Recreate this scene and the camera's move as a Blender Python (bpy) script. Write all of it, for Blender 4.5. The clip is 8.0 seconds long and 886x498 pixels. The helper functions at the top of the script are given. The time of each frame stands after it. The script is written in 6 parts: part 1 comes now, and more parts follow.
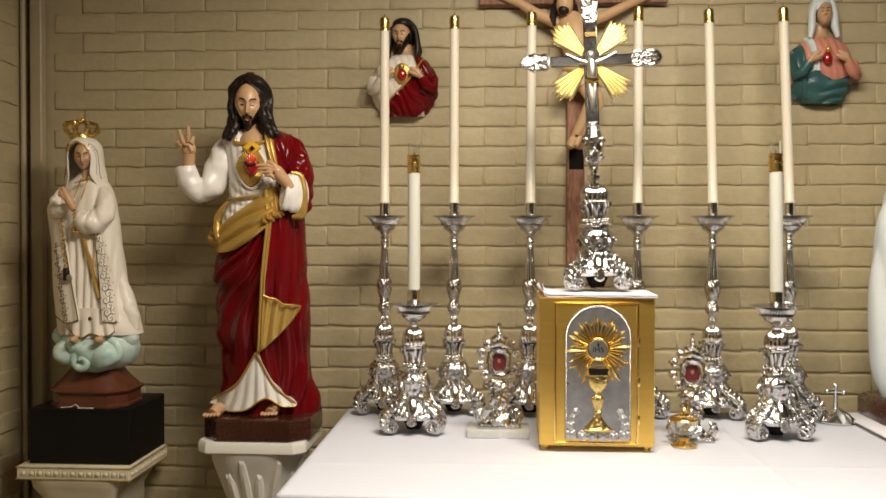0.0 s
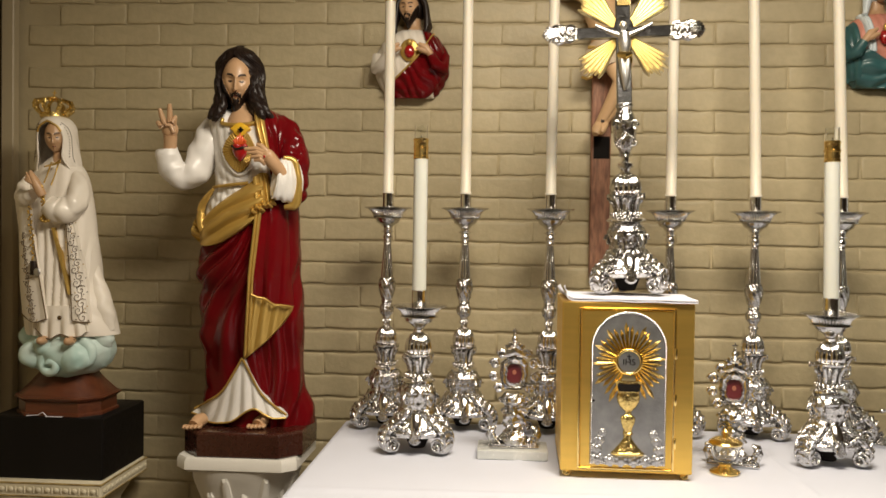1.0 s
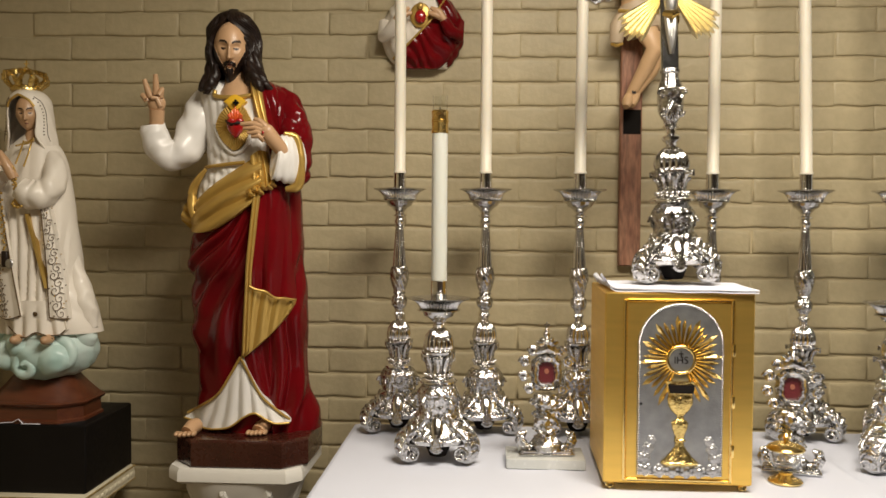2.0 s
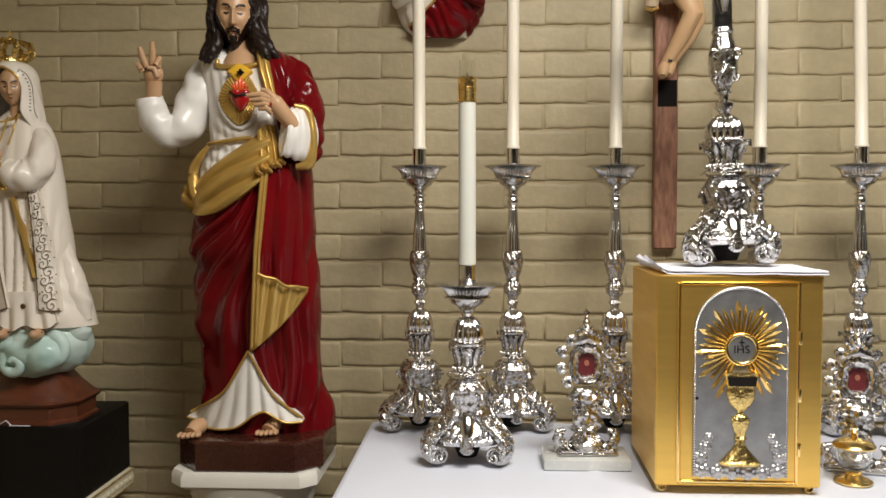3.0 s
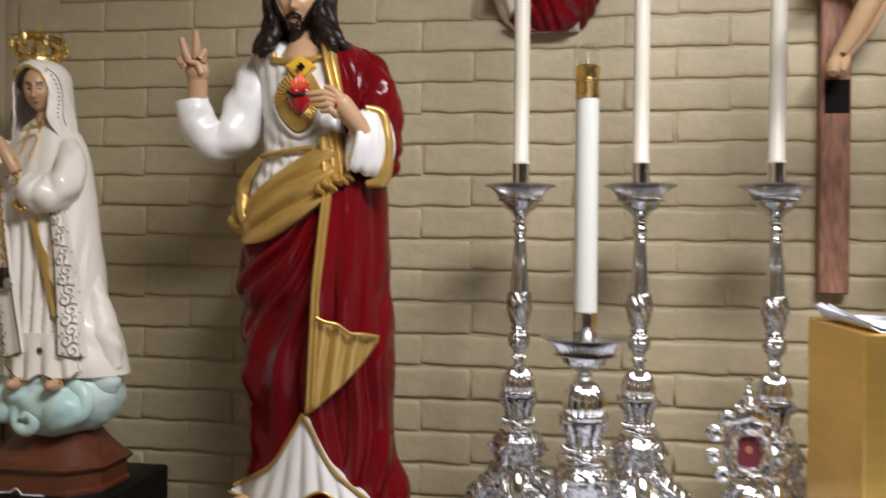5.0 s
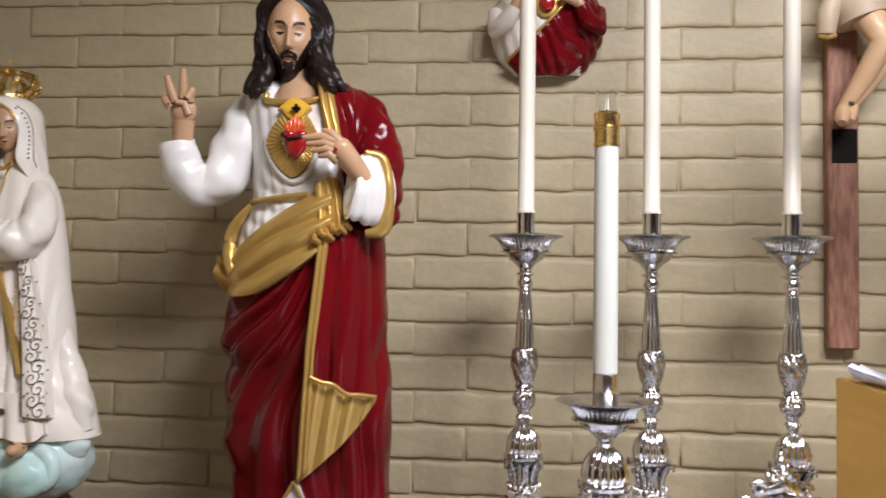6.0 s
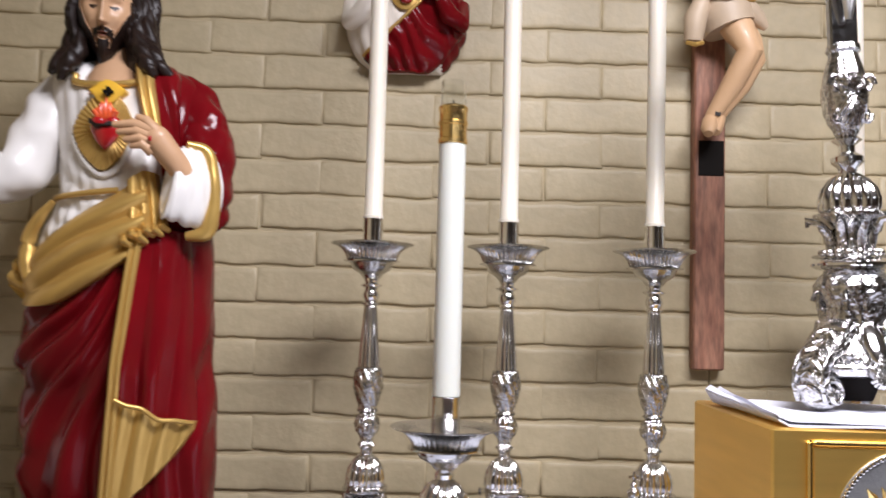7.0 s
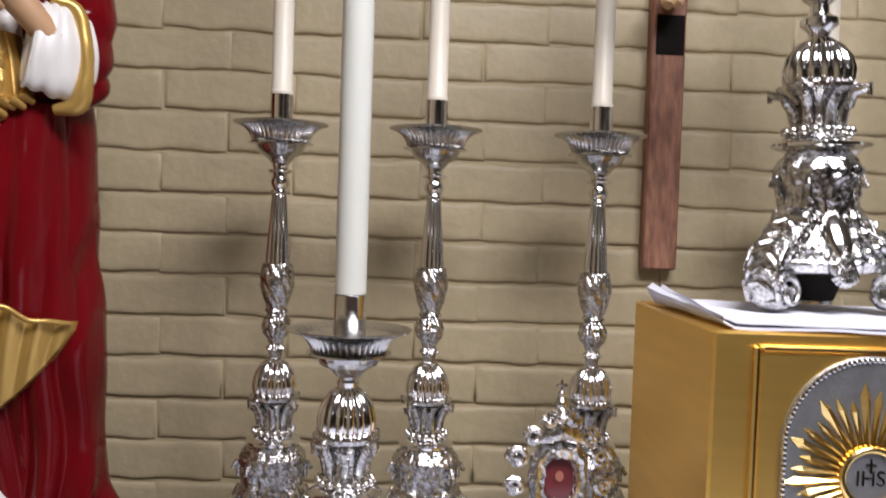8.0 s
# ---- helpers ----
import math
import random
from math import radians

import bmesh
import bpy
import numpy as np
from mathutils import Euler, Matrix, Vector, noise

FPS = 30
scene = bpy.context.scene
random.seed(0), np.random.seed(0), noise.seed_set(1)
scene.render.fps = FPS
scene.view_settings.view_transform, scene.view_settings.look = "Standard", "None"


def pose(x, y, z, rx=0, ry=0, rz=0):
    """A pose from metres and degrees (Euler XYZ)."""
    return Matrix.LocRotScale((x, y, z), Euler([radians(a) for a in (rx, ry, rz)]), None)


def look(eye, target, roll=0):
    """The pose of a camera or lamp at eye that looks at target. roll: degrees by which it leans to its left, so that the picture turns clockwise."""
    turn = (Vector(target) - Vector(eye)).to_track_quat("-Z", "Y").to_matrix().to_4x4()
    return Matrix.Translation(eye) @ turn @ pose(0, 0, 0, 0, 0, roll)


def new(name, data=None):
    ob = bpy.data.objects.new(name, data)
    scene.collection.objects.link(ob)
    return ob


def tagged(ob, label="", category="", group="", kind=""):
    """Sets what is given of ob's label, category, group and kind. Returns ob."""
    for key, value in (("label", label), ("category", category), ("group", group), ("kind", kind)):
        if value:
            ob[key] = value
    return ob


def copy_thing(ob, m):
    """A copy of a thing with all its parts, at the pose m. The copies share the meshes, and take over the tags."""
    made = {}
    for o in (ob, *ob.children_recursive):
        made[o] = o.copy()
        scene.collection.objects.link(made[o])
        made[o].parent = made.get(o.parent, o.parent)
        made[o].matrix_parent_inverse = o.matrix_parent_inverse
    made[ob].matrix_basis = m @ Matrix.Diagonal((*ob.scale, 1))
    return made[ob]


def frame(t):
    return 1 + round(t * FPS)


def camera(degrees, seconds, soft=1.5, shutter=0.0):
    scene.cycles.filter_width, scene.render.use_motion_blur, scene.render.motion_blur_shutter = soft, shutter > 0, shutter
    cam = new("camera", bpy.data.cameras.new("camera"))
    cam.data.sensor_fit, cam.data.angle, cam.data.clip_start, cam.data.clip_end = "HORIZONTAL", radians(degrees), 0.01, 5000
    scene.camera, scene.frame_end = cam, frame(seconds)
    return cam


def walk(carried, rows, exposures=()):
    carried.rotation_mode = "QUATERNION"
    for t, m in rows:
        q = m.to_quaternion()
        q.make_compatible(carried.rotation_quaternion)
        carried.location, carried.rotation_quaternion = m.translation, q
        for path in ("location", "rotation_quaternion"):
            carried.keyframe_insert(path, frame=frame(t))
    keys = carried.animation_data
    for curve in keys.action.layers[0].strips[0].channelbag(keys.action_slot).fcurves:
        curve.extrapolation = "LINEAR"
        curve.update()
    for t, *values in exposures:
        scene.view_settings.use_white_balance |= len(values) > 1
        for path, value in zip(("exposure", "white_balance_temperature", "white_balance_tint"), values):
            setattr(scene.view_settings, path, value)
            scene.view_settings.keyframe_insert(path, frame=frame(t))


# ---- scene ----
cam = camera(54.4, 8.0, shutter=0.4)
PATH = [
    (0, (-0.01, -0.01, 1.46), (-0.135, 1.986, 1.427), 0.1),
    (0.5, (-0.018, 0.134, 1.455), (-0.158, 2.129, 1.461), 0.3),
    (1, (-0.028, 0.244, 1.452), (-0.173, 2.238, 1.413), 0.8),
    (1.5, (-0.055, 0.335, 1.444), (-0.21, 2.328, 1.395), 0.9),
    (1.7, (-0.079, 0.386, 1.448), (-0.21, 2.38, 1.39), 0.9),
    (3, (-0.193, 0.606, 1.419), (-0.29, 2.602, 1.33), -0.1),
    (3.5, (-0.178, 0.714, 1.41), (-0.243, 2.71, 1.32), 0.4),
    (4, (-0.159, 0.824, 1.405), (-0.248, 2.819, 1.306), 1.3),
    (4.5, (-0.172, 0.901, 1.405), (-0.351, 2.889, 1.29), 1.6),
    (5, (-0.245, 0.983, 1.408), (-0.542, 2.961, 1.403), 0.6),
    (5.2, (-0.281, 0.999, 1.425), (-0.605, 2.972, 1.445), 0.2),
    (6.3, (-0.331, 1.080, 1.430), (-0.449, 3.075, 1.555), 1.0),
    (6.5, (-0.318, 1.099, 1.426), (-0.385, 3.092, 1.572), 1.0),
    (7, (-0.254, 1.191, 1.421), (-0.216, 3.186, 1.559), 1.5),
    (7.5, (-0.188, 1.287, 1.410), (-0.152, 3.287, 1.464), 3.0),
    (8, (-0.180, 1.331, 1.402), (-0.072, 3.326, 1.324), 1.9),
]
EXPOSURES = [(0.0, 0.0, 7150, 12), (0.5, 0.0, 7250, 12), (1.5, -0.05, 7200, 11), (3.0, -0.02, 6400, 11), (3.5, -0.03, 6600, 11), (4.0, 0.15, 5950, 12), (4.5, 0.20, 5800, 13),
             (5.2, 0.22, 5750, 16), (6.5, 0.46, 5650, 19), (7.0, 0.43, 5650, 20), (7.5, 0.27, 5650, 21), (8.0, 0.04, 5750, 19)]
walk(cam, [(t, look(eye, target, roll)) for t, eye, target, roll in PATH], EXPOSURES)

# ---- light: inferred fluorescent ceiling fixture over the table, and an added fill lamp ----
WALL_Y, WEST_X, TOP_Z, TABLE_Z = 2.68, -1.51, 2.62, 0.945
room_world = bpy.data.worlds.new("room_world")
room_world.use_nodes = True
room_world.node_tree.nodes["Background"].inputs[0].default_value = (0.9, 0.85, 0.75, 1)
room_world.node_tree.nodes["Background"].inputs[1].default_value = 0.004
scene.world = room_world


def ceiling_lamp_light(x, y, sx, sy, watts):
    lamp = bpy.data.lights.new("fixture_light", "AREA")
    lamp.shape, lamp.size, lamp.size_y, lamp.energy = "RECTANGLE", sx, sy, watts
    lamp.color = (1.0, 0.94, 0.83)
    ob = new("fixture_light", lamp)
    ob.matrix_world = pose(x, y, TOP_Z - 0.075)
    return ob


# the second row is a weak fill lamp added behind the camera
LAMPS = [(0.31, 1.24, 0.95, 0.55, 51.5), (0.29, -1.9, 1.15, 0.26, 6)]
for lamp_row in LAMPS:
    ceiling_lamp_light(*lamp_row)

# ---- materials ----
def material(name, col, rough=0.5, metal=0.0, var=0.12, scale=6.0, bump=0.0, bscale=80.0, coat=0.0, col2=None,
             rvar=0.1, per_object=0.0, trans=0.0, sub=0.0, emit=None, stretch=(1, 1, 1), fine=0.0, spec=0.5):
    m = bpy.data.materials.new(name)
    m.use_nodes = True
    nt = m.node_tree
    b = nt.nodes["Principled BSDF"]
    link = nt.links.new
    co = nt.nodes.new("ShaderNodeTexCoord")
    mp = nt.nodes.new("ShaderNodeMapping")
    mp.inputs["Scale"].default_value = stretch
    link(co.outputs["Object"], mp.inputs[0])
    n1 = nt.nodes.new("ShaderNodeTexNoise")
    n1.inputs["Scale"].default_value, n1.inputs["Detail"].default_value = scale, 5
    link(mp.outputs[0], n1.inputs["Vector"])
    mix = nt.nodes.new("ShaderNodeMix")
    mix.data_type = "RGBA"
    lo = col2 or tuple(c * (1 - var) for c in col)
    hi = col if col2 else tuple(min(1, c * (1 + var)) for c in col)
    mix.inputs[6].default_value, mix.inputs[7].default_value = (*lo, 1), (*hi, 1)
    rm = nt.nodes.new("ShaderNodeMapRange")
    rm.inputs[1].default_value, rm.inputs[2].default_value = 0.3, 0.7
    link(n1.outputs[0], rm.inputs[0])
    link(rm.outputs[0], mix.inputs[0])
    n2 = nt.nodes.new("ShaderNodeTexNoise")
    n2.inputs["Scale"].default_value, n2.inputs["Detail"].default_value = bscale, 4
    link(mp.outputs[0], n2.inputs["Vector"])
    colour = mix.outputs[2]
    if fine:
        mf = nt.nodes.new("ShaderNodeMix")
        mf.data_type, mf.blend_type = "RGBA", "MULTIPLY"
        mf.inputs[0].default_value = 1.0
        rf = nt.nodes.new("ShaderNodeMapRange")
        rf.inputs[1].default_value, rf.inputs[2].default_value = 0.35, 0.65
        rf.inputs[3].default_value, rf.inputs[4].default_value = 1 - fine, 1.0
        link(n2.outputs[0], rf.inputs[0])
        link(colour, mf.inputs[6])
        link(rf.outputs[0], mf.inputs[7])
        colour = mf.outputs[2]
    if per_object:
        info = nt.nodes.new("ShaderNodeObjectInfo")
        ro = nt.nodes.new("ShaderNodeMapRange")
        ro.inputs[3].default_value, ro.inputs[4].default_value = 1 - per_object, 1.0
        link(info.outputs["Random"], ro.inputs[0])
        mo = nt.nodes.new("ShaderNodeMix")
        mo.data_type, mo.blend_type = "RGBA", "MULTIPLY"
        mo.inputs[0].default_value = 1.0
        link(colour, mo.inputs[6])
        link(ro.outputs[0], mo.inputs[7])
        colour = mo.outputs[2]
    link(colour, b.inputs["Base Color"])
    rr = nt.nodes.new("ShaderNodeMapRange")
    rr.inputs[3].default_value, rr.inputs[4].default_value = max(0.02, rough - rvar), min(1, rough + rvar)
    link(n2.outputs[0], rr.inputs[0])
    link(rr.outputs[0], b.inputs["Roughness"])
    b.inputs["Metallic"].default_value = metal
    b.inputs["Specular IOR Level"].default_value = spec
    b.inputs["Coat Weight"].default_value = coat
    b.inputs["Coat Roughness"].default_value = 0.08
    b.inputs["Transmission Weight"].default_value = trans
    if sub:
        b.inputs["Subsurface Weight"].default_value = sub
        b.inputs["Subsurface Radius"].default_value = (0.02, 0.015, 0.01)
        b.inputs["Subsurface Scale"].default_value = 0.5
    if emit:
        b.inputs["Emission Color"].default_value = (*emit[:3], 1)
        b.inputs["Emission Strength"].default_value = emit[3]
    if bump:
        bp = nt.nodes.new("ShaderNodeBump")
        bp.inputs["Strength"].default_value, bp.inputs["Distance"].default_value = bump, 0.002
        link(n2.outputs[0], bp.inputs["Height"])
        link(bp.outputs[0], b.inputs["Normal"])
    return m


M_BRICK = material("painted_brick", (0.50, 0.42, 0.262), 0.5, var=0.07, scale=7, bump=0.85, bscale=48, per_object=0.07, fine=0.08)
M_MORTAR = material("painted_mortar", (0.46, 0.385, 0.24), 0.6, var=0.1, scale=9, bump=0.5, bscale=70)
# unseen walls and ceiling kept dark so the silver mirrors a dark room
M_PAINT = material("dark_unseen_wall_paint", (0.13, 0.10, 0.07), 0.6, var=0.06, scale=2, bump=0.2, bscale=60)
M_CEIL = material("ceiling_tile", (0.33, 0.315, 0.28), 0.9, var=0.06, scale=30, bump=0.6, bscale=120)
M_FLOOR = material("floor_carpet", (0.16, 0.11, 0.08), 0.95, var=0.25, scale=25, bump=0.8, bscale=200)
M_TRIM = material("painted_steel_trim", (0.42, 0.35, 0.23), 0.45, var=0.06, scale=4, bump=0.1)
M_SILVER = material("polished_silver", (0.80, 0.795, 0.79), 0.12, 1.0, var=0.12, scale=14, bump=0.10, bscale=160, rvar=0.05)
M_CHASED = material("chased_silver", (0.84, 0.83, 0.815), 0.17, 1.0, var=0.10, scale=30, bump=0.7, bscale=230, rvar=0.06, fine=0.55)
M_SILVER_DARK = material("oxidised_silver", (0.33, 0.33, 0.335), 0.14, 1.0, var=0.15, scale=14, bump=0.05, bscale=120)
M_PAN = material("dull_fluted_silver", (0.66, 0.655, 0.645), 0.2, 1.0, var=0.15, scale=25, bump=0.15, bscale=160)
M_SATIN = material("satin_silver_figure", (0.88, 0.875, 0.86), 0.34, 1.0, var=0.08, scale=60, bump=0.1)
M_ROSE = material("satin_silver_relief", (0.50, 0.50, 0.51), 0.36, 1.0, var=0.2, scale=60, bump=0.4, bscale=260)
M_PEWTER = material("matt_pewter", (0.40, 0.405, 0.41), 0.42, 0.85, col2=(0.27, 0.275, 0.28), scale=30, bump=0.35, bscale=240)
M_GOLD = material("polished_gold_plate", (1.0, 0.72, 0.28), 0.2, 1.0, var=0.05, scale=8, bump=0.06, bscale=140, rvar=0.04)
M_GOLD_BRUSHED = material("brushed_brass_sheet", (0.92, 0.60, 0.15), 0.40, 1.0, var=0.05, scale=5, bump=0.06, bscale=90, stretch=(1, 1, 12), rvar=0.05)
M_GOLD_CHASED = material("chased_gold", (1.0, 0.70, 0.26), 0.22, 1.0, var=0.10, scale=40, bump=0.6, bscale=300, fine=0.45)
M_RAYGOLD = material("pale_gilt_rays", (1.0, 0.84, 0.50), 0.42, 1.0, var=0.06, scale=20, bump=0.05)
M_BRASS = material("polished_brass", (0.85, 0.60, 0.22), 0.25, 1.0, var=0.05, scale=10, bump=0.03)
M_WAX = material("ivory_wax", (0.75, 0.70, 0.59), 0.42, var=0.03, scale=5, bump=0.05, bscale=50, sub=0.25)
M_WAX_WHITE = material("white_plastic_candle", (0.64, 0.65, 0.595), 0.34, var=0.02, scale=3, sub=0.2)
M_CLOTH = material("white_cotton", (0.61, 0.635, 0.73), 0.85, var=0.025, scale=3.5, bump=0.25, bscale=380)
M_PAPER = material("white_linen", (0.78, 0.79, 0.88), 0.8, var=0.03, scale=12, bump=0.25, bscale=260)
M_DARK = material("matt_black", (0.010, 0.008, 0.007), 0.85, var=0.2, scale=20, spec=0.15)
M_GLASS = material("clear_glass", (0.97, 0.98, 0.97), 0.03, trans=1.0, var=0.0, rvar=0.01)
M_VELVET = material("red_velvet", (0.10, 0.006, 0.010), 0.6, var=0.2, scale=30, coat=0.8)
M_MARBLE = material("white_marble", (0.64, 0.65, 0.63), 0.25, col2=(0.48, 0.50, 0.49), scale=14, coat=0.3)
M_BLACK = material("black_painted_box", (0.006, 0.005, 0.005), 0.45, var=0.3, scale=6, bump=0.1, spec=0.2)
M_CHERRY = material("cherry_stained_wood", (0.13, 0.036, 0.014), 0.38, col2=(0.08, 0.021, 0.009), scale=9, stretch=(1, 9, 9), coat=0.3, bump=0.1)
M_CROSSWOOD = material("red_brown_wood", (0.42, 0.21, 0.13), 0.6, col2=(0.30, 0.13, 0.078), scale=16, stretch=(3, 3, 0.6), bump=0.4, bscale=45, fine=0.5)
M_PLASTER = material("white_plaster", (0.74, 0.72, 0.67), 0.6, var=0.06, scale=9, bump=0.2, bscale=60)
M_CREAM = material("cream_plaster", (0.66, 0.60, 0.45), 0.55, var=0.08, scale=9, bump=0.25, bscale=60)
M_EMBROIDERY = material("dark_gilt_line_paint", (0.11, 0.066, 0.025), 0.4, 0.3, var=0.3, scale=40)
M_ANTIQUE = material("worn_gilt_edge", (0.45, 0.33, 0.14), 0.4, 0.4, var=0.4, scale=40)
# statue paints
M_ROBE_RED = material("glossy_red_paint", (0.165, 0.0044, 0.007), 0.14, col2=(0.095, 0.0027, 0.0045), scale=7, coat=0.0, bump=0.06, bscale=45, spec=0.21)
M_ROBE_WHITE = material("glossy_white_paint", (0.80, 0.78, 0.75), 0.35, var=0.03, scale=6, coat=0.1, bump=0.12, bscale=45)
M_ROBE_GOLD = material("gold_paint", (0.62, 0.41, 0.115), 0.33, 0.55, col2=(0.54, 0.345, 0.09), scale=5, rvar=0.03)
M_SKIN = material("flesh_paint", (0.54, 0.33, 0.185), 0.42, var=0.1, scale=14, coat=0.08)
M_LIPS = material("lip_paint", (0.30, 0.11, 0.07), 0.45, var=0.1, scale=20)
M_HAIR = material("dark_brown_hair_paint", (0.013, 0.006, 0.004), 0.45, var=0.35, scale=30, bump=0.3, bscale=60, stretch=(2.5, 2.5, 0.5), spec=0.4)
M_HEART = material("bright_red_enamel", (0.36, 0.008, 0.010), 0.25, var=0.1, coat=0.8)
M_FLAME = material("orange_flame_paint", (0.75, 0.10, 0.02), 0.35, var=0.15, coat=0.5)
M_YELLOW = material("yellow_paint", (0.72, 0.42, 0.03), 0.4, var=0.1, coat=0.4)
M_BASEBROWN = material("brown_glossy_base", (0.0465, 0.0124, 0.0074), 0.28, var=0.25, scale=8, coat=0.6)
M_VEIL = material("ivory_satin_paint", (0.82, 0.76, 0.67), 0.42, var=0.04, scale=8, coat=0.25, bump=0.1, bscale=40)
M_CLOUD = material("pale_turquoise_paint", (0.66, 0.78, 0.74), 0.45, col2=(0.42, 0.64, 0.60), scale=11, coat=0.2)
M_TEAL = material("teal_paint", (0.035, 0.13, 0.135), 0.45, col2=(0.02, 0.085, 0.09), scale=14, coat=0.2)
M_PINK = material("salmon_paint", (0.62, 0.25, 0.18), 0.5, var=0.1, scale=14, coat=0.1)
M_PALEBLUE = material("pale_blue_white_paint", (0.70, 0.76, 0.78), 0.45, col2=(0.62, 0.70, 0.74), scale=6, coat=0.2)
M_LOIN = material("mauve_cloth_paint", (0.50, 0.39, 0.27), 0.5, var=0.12, scale=20)
M_FLESH_PALE = material("pale_carved_flesh", (0.62, 0.40, 0.22), 0.5, var=0.08, scale=18, coat=0.15)
M_TUBE = material("lit_diffuser", (0.9, 0.9, 0.88), 0.5, var=0.0, emit=(1.0, 0.95, 0.86, 3.0))
M_LIGHT_WHITE = material("fixture_white_enamel", (0.8, 0.8, 0.78), 0.4, var=0.02)


# ---- mesh builders ----
class Builder:
    """Collects vertices, faces and a material slot for each face."""

    def __init__(self):
        self.v, self.f, self.m = [], [], []

    def rings(self, rings, mat=0, caps=True, closed=True):
        n, base = len(rings[0]), len(self.v)
        for ring in rings:
            self.v.extend(tuple(float(c) for c in p) for p in ring)
        for a in range(len(rings) - 1):
            for i in range(n if closed else n - 1):
                j = (i + 1) % n
                self.f.append((base + a * n + i, base + a * n + j, base + (a + 1) * n + j, base + (a + 1) * n + i))
                self.m.append(mat)
        if caps and closed:
            self.f += [tuple(base + i for i in reversed(range(n))), tuple(base + (len(rings) - 1) * n + i for i in range(n))]
            self.m += [mat, mat]
        return self

    def lathe(self, profile, seg=32, at=(0, 0, 0), mod=None, mat=0, caps=True):
        out = []
        for r, z in profile:
            ring = []
            for i in range(seg):
                a = 2 * math.pi * i / seg
                rr = r * (mod(a, z) if mod else 1)
                ring.append((at[0] + rr * math.cos(a), at[1] + rr * math.sin(a), at[2] + z))
            out.append(ring)
        return self.rings(out, mat, caps)

    def tube(self, pts, radii, seg=10, mat=0, flat=1.0, side=None):
        """A tube along pts. radii: one number or one for each point; flat squashes it across the side vector."""
        pts = [Vector(p) for p in pts]
        if not hasattr(radii, "__len__"):
            radii = [radii] * len(pts)
        out, ref = [], Vector(side) if side else None
        for i, p in enumerate(pts):
            t = (pts[min(i + 1, len(pts) - 1)] - pts[max(i - 1, 0)]).normalized()
            if ref is None:
                ref = t.orthogonal()
            u = (ref - t * ref.dot(t)).normalized()
            if not side:
                ref = u
            w = t.cross(u)
            out.append([p + radii[i] * (u * flat * math.cos(2 * math.pi * k / seg) + w * math.sin(2 * math.pi * k / seg)) for k in range(seg)])
        return self.rings(out, mat)

    def ball(self, c, r, seg=14, rows=9, mat=0, turn=None):
        r = r if hasattr(r, "__len__") else (r, r, r)
        out = []
        for a in range(1, rows):
            la = math.pi * a / rows - math.pi / 2
            out.append([Vector((r[0] * math.cos(la) * math.cos(2 * math.pi * k / seg), r[1] * math.cos(la) * math.sin(2 * math.pi * k / seg), r[2] * math.sin(la))) for k in range(seg)])
        if turn is not None:
            out = [[turn @ p for p in ring] for ring in out]
        return self.rings([[p + Vector(c) for p in ring] for ring in out], mat)

    def prism(self, outline, y0, y1, mat=0, bevel=0.0):
        """An outline in x and z, given thickness from y0 (front) to y1."""
        c = (sum(p[0] for p in outline) / len(outline), sum(p[1] for p in outline) / len(outline))

        def inset(d):
            out = []
            for x, z in outline:
                w = math.hypot(x - c[0], z - c[1]) or 1
                out.append((x - d * (x - c[0]) / w, z - d * (z - c[1]) / w))
            return out
        rows = [(y1, outline), (y0 + bevel, outline)] + ([(y0, inset(bevel))] if bevel else [])
        return self.rings([[(x, y, z) for x, z in o] for y, o in rows], mat)

    def box(self, lo, hi, mat=0, bevel=0.0):
        x0, y0, z0, x1, y1, z1 = *lo, *hi
        b = bevel

        def ring(z, i):
            return [(x0 + i + b, y0 + i, z), (x1 - i - b, y0 + i, z), (x1 - i, y0 + i + b, z), (x1 - i, y1 - i - b, z),
                    (x1 - i - b, y1 - i, z), (x0 + i + b, y1 - i, z), (x0 + i, y1 - i - b, z), (x0 + i, y0 + i + b, z)]
        if not b:
            return self.rings([[(x0, y0, z), (x1, y0, z), (x1, y1, z), (x0, y1, z)] for z in (z0, z1)], mat)
        return self.rings([ring(z0, b), ring(z0 + b, 0), ring(z1 - b, 0), ring(z1, b)], mat)

    def warp(self, fn, start=0):
        self.v[start:] = [tuple(fn(Vector(p))) for p in self.v[start:]]
        return self


def mesh_of(name, b, mats, smooth=True, angle=40):
    me = bpy.data.meshes.new(name)
    me.from_pydata(b.v, [], b.f)
    for m in mats if isinstance(mats, (list, tuple)) else [mats]:
        me.materials.append(m)
    me.polygons.foreach_set("material_index", b.m)
    me.polygons.foreach_set("use_smooth", [smooth] * len(b.f))
    if smooth and angle < 180:
        me.set_sharp_from_angle(angle=radians(angle))
    me.update()
    return me


def part(name, b, mats, parent, label="", smooth=True, angle=40):
    ob = new(name, mesh_of(name, b, mats, smooth, angle))
    ob.parent = parent
    return tagged(ob, label)


def thing(name, b, mats, label, category, at=None, group="", kind="", smooth=True, angle=40):
    ob = new(name, mesh_of(name, b, mats, smooth, angle) if b else None)
    if at is not None:
        ob.matrix_basis = at
    return tagged(ob, label, category, group, kind)


